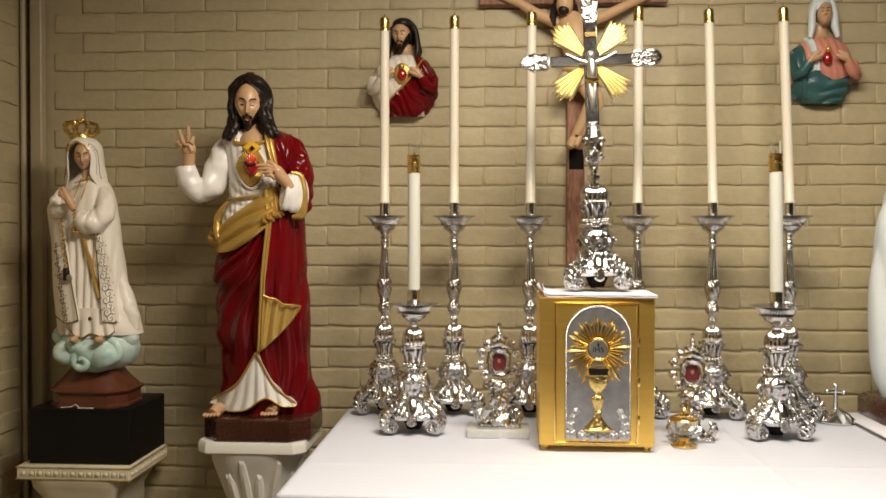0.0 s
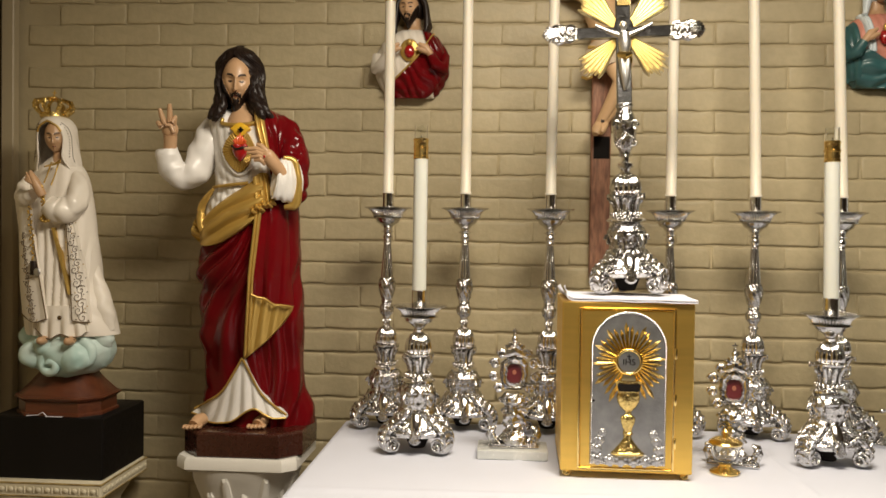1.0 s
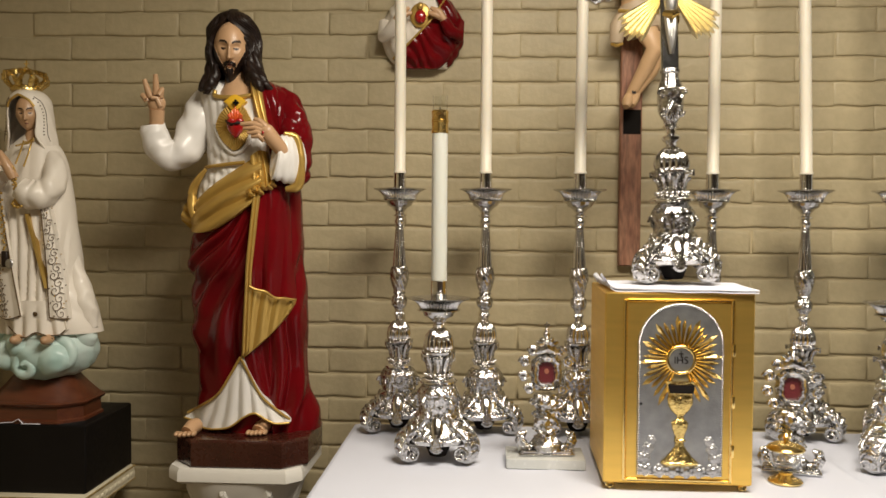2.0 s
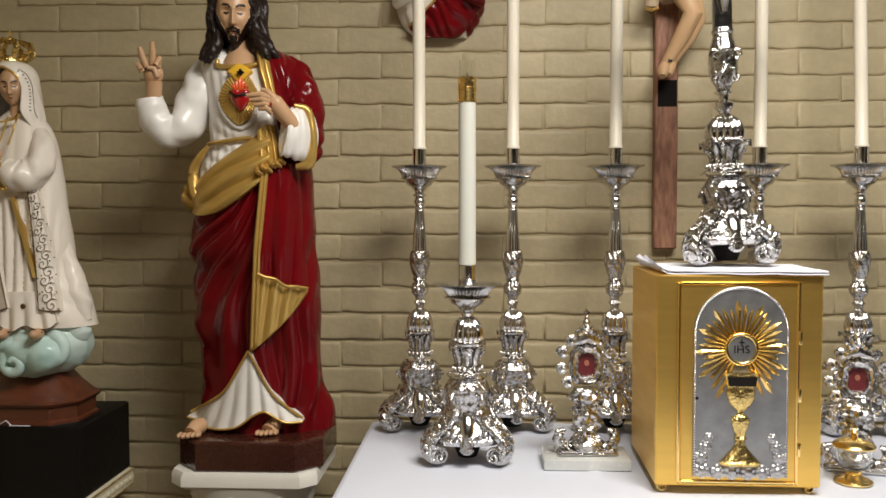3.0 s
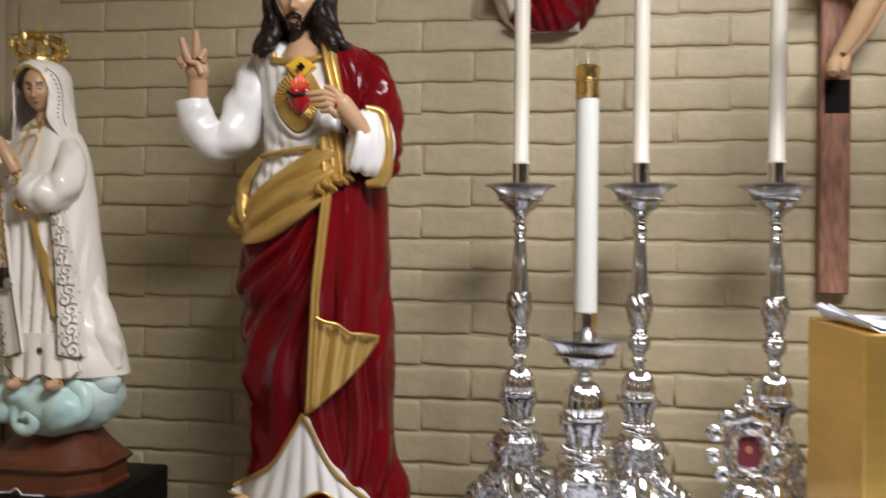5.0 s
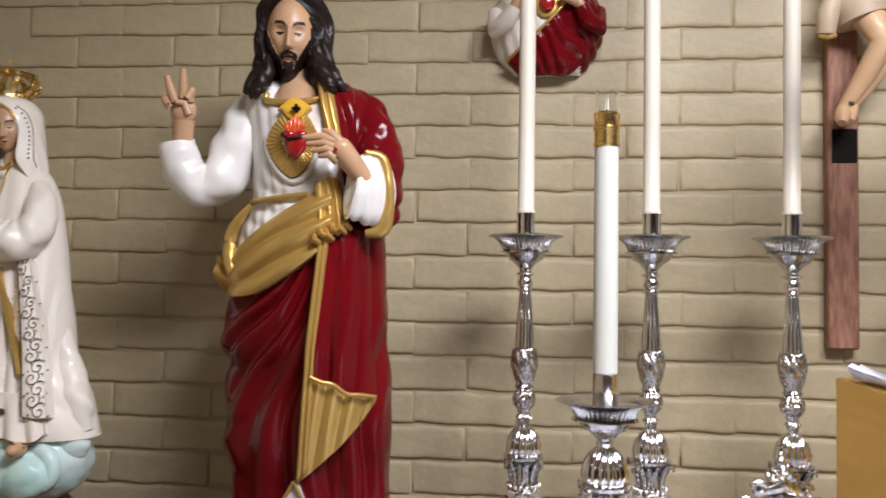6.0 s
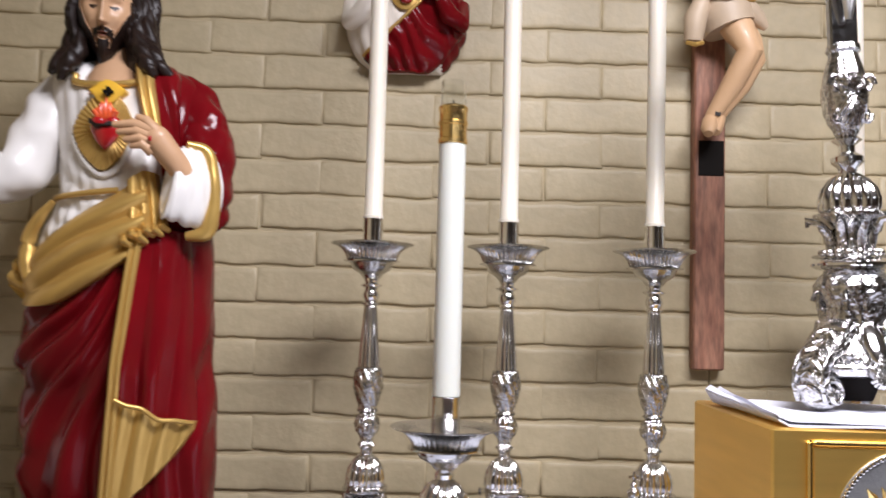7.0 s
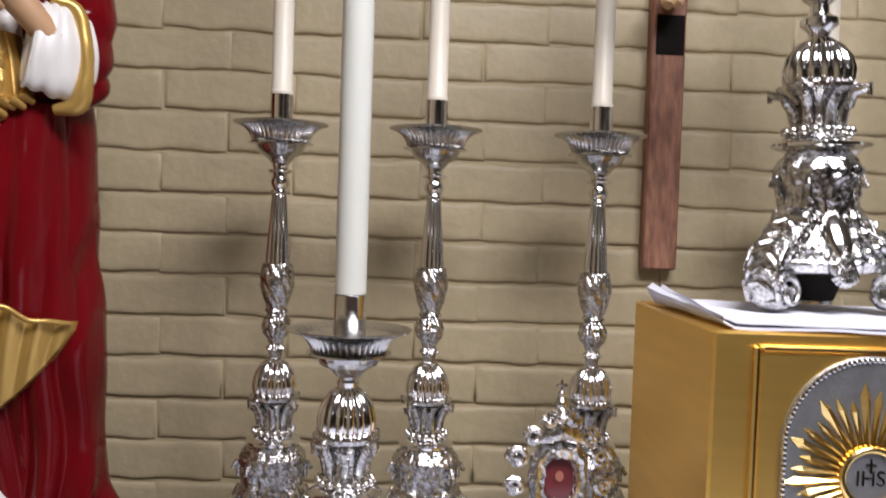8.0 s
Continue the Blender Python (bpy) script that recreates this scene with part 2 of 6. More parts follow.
def curve_at(xs, ys, x):
    """A smooth curve through the points (xs, ys), rising in xs."""
    xs, ys = list(xs), list(ys)
    if x <= xs[0]:
        return ys[0]
    if x >= xs[-1]:
        return ys[-1]
    i = max(k for k in range(len(xs) - 1) if xs[k] <= x)
    def slope(k):
        a, b = max(k - 1, 0), min(k + 1, len(xs) - 1)
        return (ys[b] - ys[a]) / (xs[b] - xs[a])
    h = xs[i + 1] - xs[i]
    t = (x - xs[i]) / h
    return ((2 * t**3 - 3 * t**2 + 1) * ys[i] + (t**3 - 2 * t**2 + t) * h * slope(i)
            + (3 * t**2 - 2 * t**3) * ys[i + 1] + (t**3 - t**2) * h * slope(i + 1))


def inside(poly, x, z):
    hit = False
    for (x0, z0), (x1, z1) in zip(poly, poly[1:] + poly[:1]):
        if (z0 > z) != (z1 > z) and x < (x1 - x0) * (z - z0) / (z1 - z0) + x0:
            hit = not hit
    return hit


# ---- the room ----
EAST_X, SOUTH_Y = 3.6, -4.6
b = Builder().box((WEST_X - 0.2, SOUTH_Y - 0.2, -0.1), (EAST_X + 0.2, WALL_Y + 0.2, 0.0))
thing("floor", b, M_FLOOR, "dark brown carpeted floor of the shop", "floor", kind="structure", smooth=False)
b = Builder().box((WEST_X - 0.2, SOUTH_Y - 0.2, TOP_Z), (EAST_X + 0.2, WALL_Y + 0.2, TOP_Z + 0.1))
thing("ceiling", b, M_CEIL, "unseen grey ceiling, darkened for reflections, with ceiling fixtures", "ceiling", kind="structure", smooth=False)
b = Builder().box((WEST_X - 0.2, WALL_Y + 0.0058, 0), (EAST_X + 0.2, WALL_Y + 0.2, TOP_Z))
wall_north = thing("wall_north", b, M_MORTAR, "tan painted brick wall in running bond", "wall", kind="structure", smooth=False)
b = Builder().box((WEST_X - 0.2, SOUTH_Y, 0), (WEST_X - 0.0058, WALL_Y, TOP_Z))
wall_west = thing("wall_west", b, M_MORTAR, "tan painted brick side wall meeting the corner", "wall", kind="structure", smooth=False)
# added closing walls out of view, dark to cut bounce and reflections
b = Builder().box((EAST_X, SOUTH_Y, 0), (EAST_X + 0.2, WALL_Y, TOP_Z))
thing("wall_east", b, M_PAINT, "unseen dark brown closing wall, darkened for the silver's reflections", "wall", kind="structure", smooth=False)
b = Builder().box((WEST_X - 0.2, SOUTH_Y - 0.2, 0), (EAST_X + 0.2, SOUTH_Y, TOP_Z))
thing("wall_south", b, M_PAINT, "unseen dark brown closing wall, darkened for the silver's reflections", "wall", kind="structure", smooth=False)

# corner channel and conduit
b = Builder().box((WEST_X + 0.018, WALL_Y - 0.034, 0), (WEST_X + 0.056, WALL_Y - 0.002, TOP_Z), bevel=0.003)
thing("trim_channel", b, M_TRIM, "tan painted steel channel running up the corner", "trim", kind="structure")
b = Builder().lathe([(0.008, 0.0), (0.008, TOP_Z)], 14, at=(WEST_X + 0.009, WALL_Y - 0.055, 0))
thing("trim_conduit", b, M_TRIM, "thin tan painted conduit beside the corner channel", "trim", kind="structure")

# ceiling fixtures, both out of view; the rear one only houses the added fill
for lx, ly, sx, sy, _ in LAMPS:
    fixture = thing("ceiling_light", None, None, "unseen white ceiling fixture for the main or added fill lamp", "ceiling light", at=pose(lx, ly, TOP_Z), group="ceiling lights")
    b = Builder().box((-sx / 2 - 0.03, -sy / 2 - 0.03, -0.055), (sx / 2 + 0.03, sy / 2 + 0.03, 0.0), bevel=0.006)
    part("housing", b, M_LIGHT_WHITE, fixture)
    b = Builder().box((-sx / 2, -sy / 2, -0.070), (sx / 2, sy / 2, -0.055), bevel=0.005)
    part("diffuser", b, M_TUBE, fixture, "glowing ribbed diffuser")


# ---- the cloth-covered table ----
TX0, TX1, TY0, TY1 = -0.447, 1.72, 1.667, 2.522
table = thing("table", None, None, "long table hidden under a white cloth", "table", at=pose((TX0 + TX1) / 2, (TY0 + TY1) / 2, 0))
hw, hd = (TX1 - TX0) / 2 - 0.012, (TY1 - TY0) / 2 - 0.012
part("tabletop", Builder().box((-hw, -hd, TABLE_Z - 0.03), (hw, hd, TABLE_Z - 0.005), bevel=0.003), M_CHERRY, table)
for sx in (-1, 1):
    for sy in (-1, 1):
        cx, cy = sx * (hw - 0.06), sy * (hd - 0.06)
        part("leg", Builder().box((cx - 0.025, cy - 0.025, 0), (cx + 0.025, cy + 0.025, TABLE_Z - 0.03), bevel=0.003), M_CHERRY, table)


def tablecloth():
    """A cloth with faint creases on top, rounded over the edge and hanging in shallow folds."""
    b, n = Builder(), 420
    outline = []
    w, d = (TX1 - TX0) / 2, (TY1 - TY0) / 2
    per = 4 * (w + d)
    for i in range(n):
        s = per * i / n
        for lx, ly, dx, dy, length in ((-w, -d, 1, 0, 2 * w), (w, -d, 0, 1, 2 * d), (w, d, -1, 0, 2 * w), (-w, d, 0, -1, 2 * d)):
            if s < length:
                outline.append((lx + dx * s, ly + dy * s, s + lx))
                break
            s -= length
    rows = []
    for k in range(26, 0, -1):
        f = (k / 26) ** 0.8
        ring = []
        for x, y, s in outline:
            wob = 0.012 * math.sin(x * 21 + y * 17) + 0.008 * math.sin(y * 41 - x * 9)
            z = TABLE_Z - 0.55 * f
            ring.append((x * (1 + 0.012 * f) + (x / w) * wob * f * 2, y * (1 + 0.03 * f) + (y / d) * wob * f * 2, z))
        rows.append(ring)
    rows.append([(x, y, TABLE_Z - 0.006) for x, y, s in outline])
    rows.append([(x * 0.9985, y * 0.997, TABLE_Z - 0.001) for x, y, s in outline])
    for k in range(70):
        f = 0.99 * (1 - (k / 70) ** 1.0)
        ring = []
        for x, y, s in outline:
            px, py = x * f, y * f
            crease = 0.0026 * math.exp(-((px + 0.05 + 0.02 * py) / 0.010) ** 2) + 0.0026 * math.exp(-((py + 0.16 - 0.03 * px) / 0.010) ** 2)
            crease += 0.0016 * noise.noise(Vector((px * 5, py * 5, 0))) + 0.0010 * noise.noise(Vector((px * 17, py * 13, 4))) + 0.0024 * math.exp(-((px + 0.62 + 0.1 * py) / 0.01) ** 2)
            ring.append((px, py, TABLE_Z + crease - 0.0005))
        rows.append(ring)
    rows.append([(x * 0.004, y * 0.004, TABLE_Z) for x, y, s in outline])
    b.rings(rows, caps=False)
    b.f.append(tuple(len(b.v) - n + i for i in range(n)))
    b.m.append(0)
    return b


thing("tablecloth", tablecloth(), M_CLOTH, "plain white cotton tablecloth draped over the table", "tablecloth", at=pose((TX0 + TX1) / 2, (TY0 + TY1) / 2, 0), angle=180)


# ---- silver candlesticks and candles ----
def ruffle(b, start, amount, size, seed=0.0):
    """Raises chased leaf and scroll relief on the vertices from start on, outwards from the axis."""
    def fn(p):
        q = Vector((p.x, p.y, p.z * 0.5)) / size + Vector((seed, seed * 1.7, 0))
        n = 1 - abs(noise.noise(q)) * 2.6
        n2 = 0.5 - abs(noise.noise(q * 2.1 + Vector((5, 2, 1))))
        out = Vector((p.x, p.y, 0.2 * abs(p.x)))
        out = out.normalized() if out.length > 1e-6 else Vector((0, 0, 1))
        return p + out * amount * (max(n, -0.4) + 0.7 * n2)
    return b.warp(fn, start)


def leg_curve(reach, height):
    """A scroll leg: shoulder, out-bowed knee, and a volute that turns in under it."""
    pts = [(0.34, 1.02), (0.42, 0.86), (0.54, 0.74), (0.69, 0.66), (0.82, 0.56), (0.90, 0.42), (0.92, 0.26), (0.88, 0.12)]
    pts = [Vector((x * reach, 0, z * height)) for x, z in pts]
    c, r0 = Vector((0.75 * reach, 0, 0.165 * height)), 0.165 * height
    for k in range(1, 16):
        a = -0.3 - k * 0.55
        r = r0 * (1 - 0.052 * k)
        pts.append(c + Vector((r * math.cos(a), 0, r * math.sin(a))))
    return pts


def scroll_base(parent, reach, height, top_r, mat=None):
    """The three-legged chased foot under every piece: body, legs and shell ornaments, and a black cone as the hollow's
    shade.
    """
    mat = mat or M_CHASED
    b = Builder()
    prof = [(0.46, 0.40), (0.66, 0.44), (0.70, 0.54), (0.64, 0.64), (0.545, 0.74), (0.475, 0.85), (0.435, 0.98), (0.415, 1.12), (0.425, 1.28), (0.455, 1.43), (0.465, 1.55), (0.40, 1.66), (0.33, 1.73), (0.30, 1.76)]
    fine = []
    for i in range(len(prof) - 1):
        for k in range(5):
            t = k / 5
            fine.append(((prof[i][0] * (1 - t) + prof[i + 1][0] * t) * reach, (prof[i][1] * (1 - t) + prof[i + 1][1] * t) * height))
    fine.append((prof[-1][0] * reach, prof[-1][1] * height))
    b.lathe(fine, 120, mod=lambda a, z: 1 + 0.16 * math.cos(3 * (a + math.pi / 2 + math.pi)) * max(0.15, 1 - z / height / 1.5))
    ruffle(b, 0, 0.022 * reach, 0.13 * reach)
    ruffle(b, 0, 0.010 * reach, 0.05 * reach, 3.0)
    # smooth cartouches on the three faces
    for k in range(3):
        a = -math.pi / 2 + k * 2 * math.pi / 3
        c = Vector((0.50 * reach * math.cos(a), 0.50 * reach * math.sin(a), 0.84 * height))
        cb = Builder().ball(c, (0.15 * reach, 0.085 * reach, 0.33 * height), turn=Matrix.Rotation(a - math.pi / 2, 3, "Z") @ Matrix.Rotation(radians(31), 3, "X"), seg=20, rows=14)
        part("cartouche", cb, M_SILVER, parent, "smooth polished cartouche")
        # scrolled shoulders
        for s in (-1, 1):
            aa = a + s * 0.62
            b.tube([Vector((0.46 * reach * math.cos(aa), 0.46 * reach * math.sin(aa), 1.36 * height)) + Vector((0, 0, 0.13 * height * math.sin(q * 0.9))) + Vector((math.cos(aa), math.sin(aa), 0)) * 0.11 * reach * math.cos(q * 0.9) * (1 - q / 9) for q in range(9)], 0.034 * reach, 7)
    part("foot", b, mat, parent)
    for k in range(3):
        a = math.pi / 2 + k * 2 * math.pi / 3
        turn = Matrix.Rotation(a, 3, "Z")
        lb = Builder()
        pts = leg_curve(reach, height)
        rad = [0.165 * reach * (1 - 0.042 * i) for i in range(len(pts))]
        fine_pts, fine_rad = [], []
        for i in range(len(pts) - 1):
            for q in range(5):
                fine_pts.append(pts[i].lerp(pts[i + 1], q / 5))
                fine_rad.append((rad[i] * (1 - q / 5) + rad[i + 1] * q / 5) * (1 + (0.16 * abs(math.sin((i * 3 + q * 0.6) * 0.9)) if i < 8 else 0)))
        lb.tube(fine_pts, [r * 0.82 for r in fine_rad], 28, flat=1.9, side=(0, 1, 0))
        for s in (-1, 1):
            c = Vector((0.76 * reach, s * 0.19 * reach, 0.165 * height))
            spiral = [c + Vector((math.cos(q * 0.5) * 0.20 * height * (1 - q / 21), s * 0.003 * q * reach, math.sin(q * 0.5) * 0.20 * height * (1 - q / 21))) for q in range(20)]
            lb.tube(spiral, [0.042 * height * (1 - q / 40) for q in range(20)], 8)
        for s in (-1, 1):
            rim = [p + Vector((0.075 * reach, s * (0.235 - 0.006 * i) * reach, 0.02 * reach)) for i, p in enumerate(pts[:9])]
            lb.tube(rim, 0.034 * reach, 8)
            for i in range(1, 7):
                o = pts[i] + Vector((0.10 * reach, 0, 0.10 * reach * (1 - i / 7)))
                lb.tube([o, (o + pts[i + 1]) / 2 + Vector((0.075 * reach, s * 0.09 * reach, 0.05 * reach)), pts[i + 1] + Vector((0.06 * reach, s * 0.19 * reach, 0.02 * reach))], [0.02 * reach, 0.042 * reach, 0.022 * reach], 7)
        lb.warp(lambda p: p + Vector((1, 0, 0.5)) * reach * 0.016 * noise.noise(p / (0.06 * reach)))
        lb.warp(lambda p: turn @ p)
        low = min(p[2] for p in lb.v)
        lb.warp(lambda p: p - Vector((0, 0, low)))
        part("leg", lb, mat, parent)
    for k in range(3):
        a = -math.pi / 2 + k * 2 * math.pi / 3
        turn = Matrix.Rotation(a + math.pi / 2, 3, "Z")
        sb = Builder()
        sb.ball((0, 0, 0), (0.15 * reach, 0.07 * reach, 0.12 * height), seg=18, rows=10)
        for q in range(7):
            w = radians(-90 + (q - 3) * 17)
            sb.tube([(0, -0.06 * reach, 0.02), (0.13 * reach * math.cos(w), -0.10 * reach, 0.16 * height * math.sin(w)), (0.17 * reach * math.cos(w), -0.05 * reach, 0.20 * height * math.sin(w))], [0.02 * reach, 0.036 * reach, 0.026 * reach], 7)
        for s in (-1, 1):
            for q in range(3):
                sb.ball((s * (0.18 + 0.1 * q) * reach, 0.02 * reach, (0.10 + 0.05 * q) * height), 0.06 * reach, seg=8, rows=6)
        sb.warp(lambda p: turn @ (p + Vector((0, -0.62 * reach, 0.50 * height))))
        part("shell_ornament", sb, mat, parent)
    # black cone put in for the shade between the legs, no real part
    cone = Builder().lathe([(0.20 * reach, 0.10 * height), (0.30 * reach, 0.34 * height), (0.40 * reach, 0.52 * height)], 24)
    part("hollow_shade", cone, M_DARK, parent, "black cone standing in for shade under the foot")


def capital(parent, z, r, h, mat=None):
    """A leafy capital between a beaded collar and a fluted dome."""
    mat = mat or M_CHASED
    b = Builder()
    b.lathe([(1.05 * r, z), (1.26 * r, z + 0.035 * h), (1.26 * r, z + 0.06 * h), (1.06 * r, z + 0.10 * h), (0.80 * r, z + 0.13 * h)], 40)
    part("collar", b, M_SILVER, parent)
    b = Builder()
    for k in range(18):
        a = 2 * math.pi * k / 18
        b.ball((0.92 * r * math.cos(a), 0.92 * r * math.sin(a), z + 0.17 * h), 0.125 * r, seg=8, rows=6)
    part("beading", b, M_SILVER, parent)
    b = Builder()
    b.lathe([(0.66 * r, z + 0.13 * h), (0.58 * r, z + 0.30 * h), (0.62 * r, z + 0.42 * h), (0.85 * r, z + 0.50 * h), (1.12 * r, z + 0.535 * h), (1.15 * r, z + 0.57 * h), (0.9 * r, z + 0.58 * h)], 40)
    for k in range(8):
        a = math.pi / 4 * k
        tall = k % 2
        d = Vector((math.cos(a), math.sin(a), 0))
        pts = [d * 0.62 * r + Vector((0, 0, z + 0.2 * h)), d * 0.72 * r + Vector((0, 0, z + 0.36 * h)), d * (0.98 if tall else 0.9) * r + Vector((0, 0, z + (0.50 if tall else 0.42) * h)), d * (1.42 if tall else 1.02) * r + Vector((0, 0, z + (0.53 if tall else 0.44) * h)), d * (1.40 if tall else 0.98) * r + Vector((0, 0, z + (0.46 if tall else 0.39) * h))]
        part("leaf", Builder().tube(pts, [0.15 * r, 0.17 * r, 0.15 * r, 0.15 * r, 0.08 * r], 9), mat, parent)
    part("capital", b, mat, parent)
    b = Builder()
    b.lathe([(0.86 * r, z + 0.58 * h), (0.95 * r, z + 0.63 * h), (0.96 * r, z + 0.72 * h), (0.86 * r, z + 0.83 * h), (0.62 * r, z + 0.93 * h), (0.34 * r, z + 0.99 * h), (0.26 * r, z + h)], 128,
            mod=lambda a, q: 0.93 + 0.13 * abs(math.sin(8 * a)))
    part("dome", b, M_SILVER, parent)
    return z + h


def drip_pan(parent, z, r, h, socket_r, socket_h, mat=None):
    """A fluted pan on a small cup, with the candle socket in it. z: underside of the cup."""
    mat = mat or M_SILVER
    b = Builder()
    b.lathe([(0.20 * r, z), (0.24 * r, z + 0.06 * h), (0.30 * r, z + 0.14 * h), (0.46 * r, z + 0.24 * h), (0.51 * r, z + 0.36 * h), (0.55 * r, z + 0.43 * h), (0.69 * r, z + 0.455 * h), (0.69 * r, z + 0.495 * h), (0.5 * r, z + 0.52 * h)], 60, mod=lambda a, q: 1 + 0.03 * abs(math.sin(9 * a)))
    part("cup", b, M_PAN, parent)
    b = Builder()
    prof = [(0.56 * r, 0.49), (0.60 * r, 0.52), (0.615 * r, 0.57), (0.635 * r, 0.63), (0.66 * r, 0.69), (0.70 * r, 0.755), (0.755 * r, 0.815), (0.825 * r, 0.865), (0.90 * r, 0.90), (0.975 * r, 0.925), (1.035 * r, 0.94), (1.05 * r, 0.955), (1.03 * r, 0.975), (0.93 * r, 0.955), (0.72 * r, 0.86), (0.1 * r, 0.80)]
    b.lathe([(q, z + w * h) for q, w in prof], 288, mod=lambda a, q: 1 + (0.13 * (abs(math.cos(20 * a)) - 0.6) if z + 0.51 * h < q < z + 0.93 * h else 0))
    part("drip_pan", b, M_PAN, parent)
    b = Builder()
    top = z + 0.96 * h + socket_h
    b.lathe([(socket_r, z + 0.77 * h), (socket_r * 1.02, z + 0.9 * h), (socket_r, top - 0.002), (socket_r * 1.03, top), (socket_r * 0.9, top), (socket_r * 0.9, top - 0.012)], 32)
    part("socket", b, mat, parent, "plain polished candle socket")
    return top


def tall_candlestick():
    ob = thing("candlestick", None, None, "tall ornate silver altar candlestick with three scroll feet", "candlestick", group="row of tall candlesticks")
    scroll_base(ob, 0.090, 0.085, 0.028)
    z = capital(ob, 0.146, 0.0285, 0.112)
    b = Builder()
    k = [(0.008, z - 0.002), (0.0085, z + 0.008), (0.0125, z + 0.012), (0.0085, z + 0.017), (0.010, z + 0.024), (0.0165, z + 0.032), (0.0185, z + 0.041), (0.016, z + 0.051), (0.011, z + 0.057), (0.0145, z + 0.060), (0.012, z + 0.064),
         (0.0165, z + 0.076), (0.0205, z + 0.092), (0.0215, z + 0.106), (0.019, z + 0.114), (0.0175, z + 0.120), (0.0155, z + 0.122)]
    fine = []
    for (r0, z0), (r1, z1) in zip(k, k[1:]):
        fine += [(r0 + (r1 - r0) * t / 3, z0 + (z1 - z0) * t / 3) for t in range(3)]
    b.lathe(fine, 72, mod=lambda a, q: 1 + (0.15 * abs(math.sin(5 * a + q * 130)) - 0.07 + (0.05 * abs(math.sin(9 * a)) if q > z + 0.112 else 0) if q > z + 0.07 else 0.10 * abs(math.sin(6 * a)) - 0.05 + 0.12 * noise.noise(Vector((math.cos(a) * 5, math.sin(a) * 5, q * 260)))))
    part("vase_knop", b, M_CHASED, ob)
    b = Builder()
    zs = z + 0.122
    b.lathe([(0.0150, zs), (0.0140, zs + 0.02), (0.0090, zs + 0.085), (0.0075, zs + 0.088)], 60, mod=lambda a, q: 0.95 + 0.13 * abs(math.sin(6 * a)))
    part("stem", b, M_SILVER, ob, "slender fluted stem")
    b = Builder()
    zk = zs + 0.086
    b.lathe([(0.0080, zk), (0.0118, zk + 0.003), (0.0118, zk + 0.005), (0.0088, zk + 0.008), (0.0112, zk + 0.012), (0.0122, zk + 0.017), (0.0100, zk + 0.023), (0.0085, zk + 0.026), (0.0150, zk + 0.0295), (0.0155, zk + 0.031), (0.0088, zk + 0.034), (0.0105, zk + 0.038), (0.0095, zk + 0.042)], 32, mod=lambda a, q: 1 + 0.06 * abs(math.sin(6 * a)))
    part("knop", b, M_SILVER, ob)
    top = drip_pan(ob, zk + 0.040, 0.0585, 0.053, 0.0148, 0.036)
    return ob, top


def short_candlestick():
    ob = thing("candlestick", None, None, "short ornate silver candlestick with three scroll feet", "candlestick", group="pair of short candlesticks")
    scroll_base(ob, 0.089, 0.092, 0.03)
    z = capital(ob, 0.160, 0.031, 0.120)
    b = Builder().lathe([(0.010, z - 0.004), (0.012, z + 0.004), (0.009, z + 0.009), (0.011, z + 0.013)], 24)
    part("knop", b, M_SILVER, ob)
    top = drip_pan(ob, z + 0.010, 0.0625, 0.052, 0.0170, 0.036)
    return ob, top


def candle(r, h, cap_h, wax, label, group, dent=False, sleeve=False):
    """A tube candle with a brass follower cap. Its foot stands in the socket."""
    ob = thing("candle", None, None, label, "candle", group=group)
    lip = 1.0 if sleeve else 1.12
    b = Builder().lathe([(r * 0.86, -0.010), (r * 0.88, -0.001), (r * lip * 0.99, 0.0), (r * lip, 0.004), (r, 0.006), (r, h * 0.3), (r, h * 0.7), (r * 0.995, h)], 32)
    part("wax_tube", b, wax, ob)
    if sleeve:
        prof = [(r * 1.04, h - 0.003), (r * 1.10, h - 0.002), (r * 1.10, h + 0.003), (r * 1.04, h + 0.004), (r * 1.04, h + cap_h * 0.44), (r * 1.12, h + cap_h * 0.46), (r * 1.12, h + cap_h * 0.54), (r * 1.04, h + cap_h * 0.56), (r * 1.05, h + cap_h - 0.007), (r * 1.10, h + cap_h - 0.006), (r * 1.10, h + cap_h - 0.002), (r * 0.98, h + cap_h), (r * 0.62, h + cap_h - 0.002), (r * 0.45, h + cap_h), (r * 0.2, h + cap_h)]
    else:
        prof = [(r * 1.12, h - 0.003), (r * 1.12, h + 0.002), (r * 1.05, h + 0.004), (r * 1.08, h + cap_h * 0.7), (r * 0.95, h + cap_h * 0.92), (r * 0.6, h + cap_h), (r * 0.12, h + cap_h)]
    part("follower_cap", Builder().lathe(prof, 32), M_BRASS, ob, "polished brass follower cap")
    part("wick", Builder().lathe([(0.0012, h + cap_h - 0.002), (0.0008, h + cap_h + 0.008)], 8), M_DARK, ob)
    if sleeve:
        g = Builder().lathe([(r * 0.93, h + cap_h - 0.004), (r * 0.93, h + cap_h + 0.030), (r * 0.88, h + cap_h + 0.030), (r * 0.88, h + cap_h - 0.004)], 28, caps=False)
        part("glass_sleeve", g, M_GLASS, ob, "clear glass wind sleeve")
    return ob


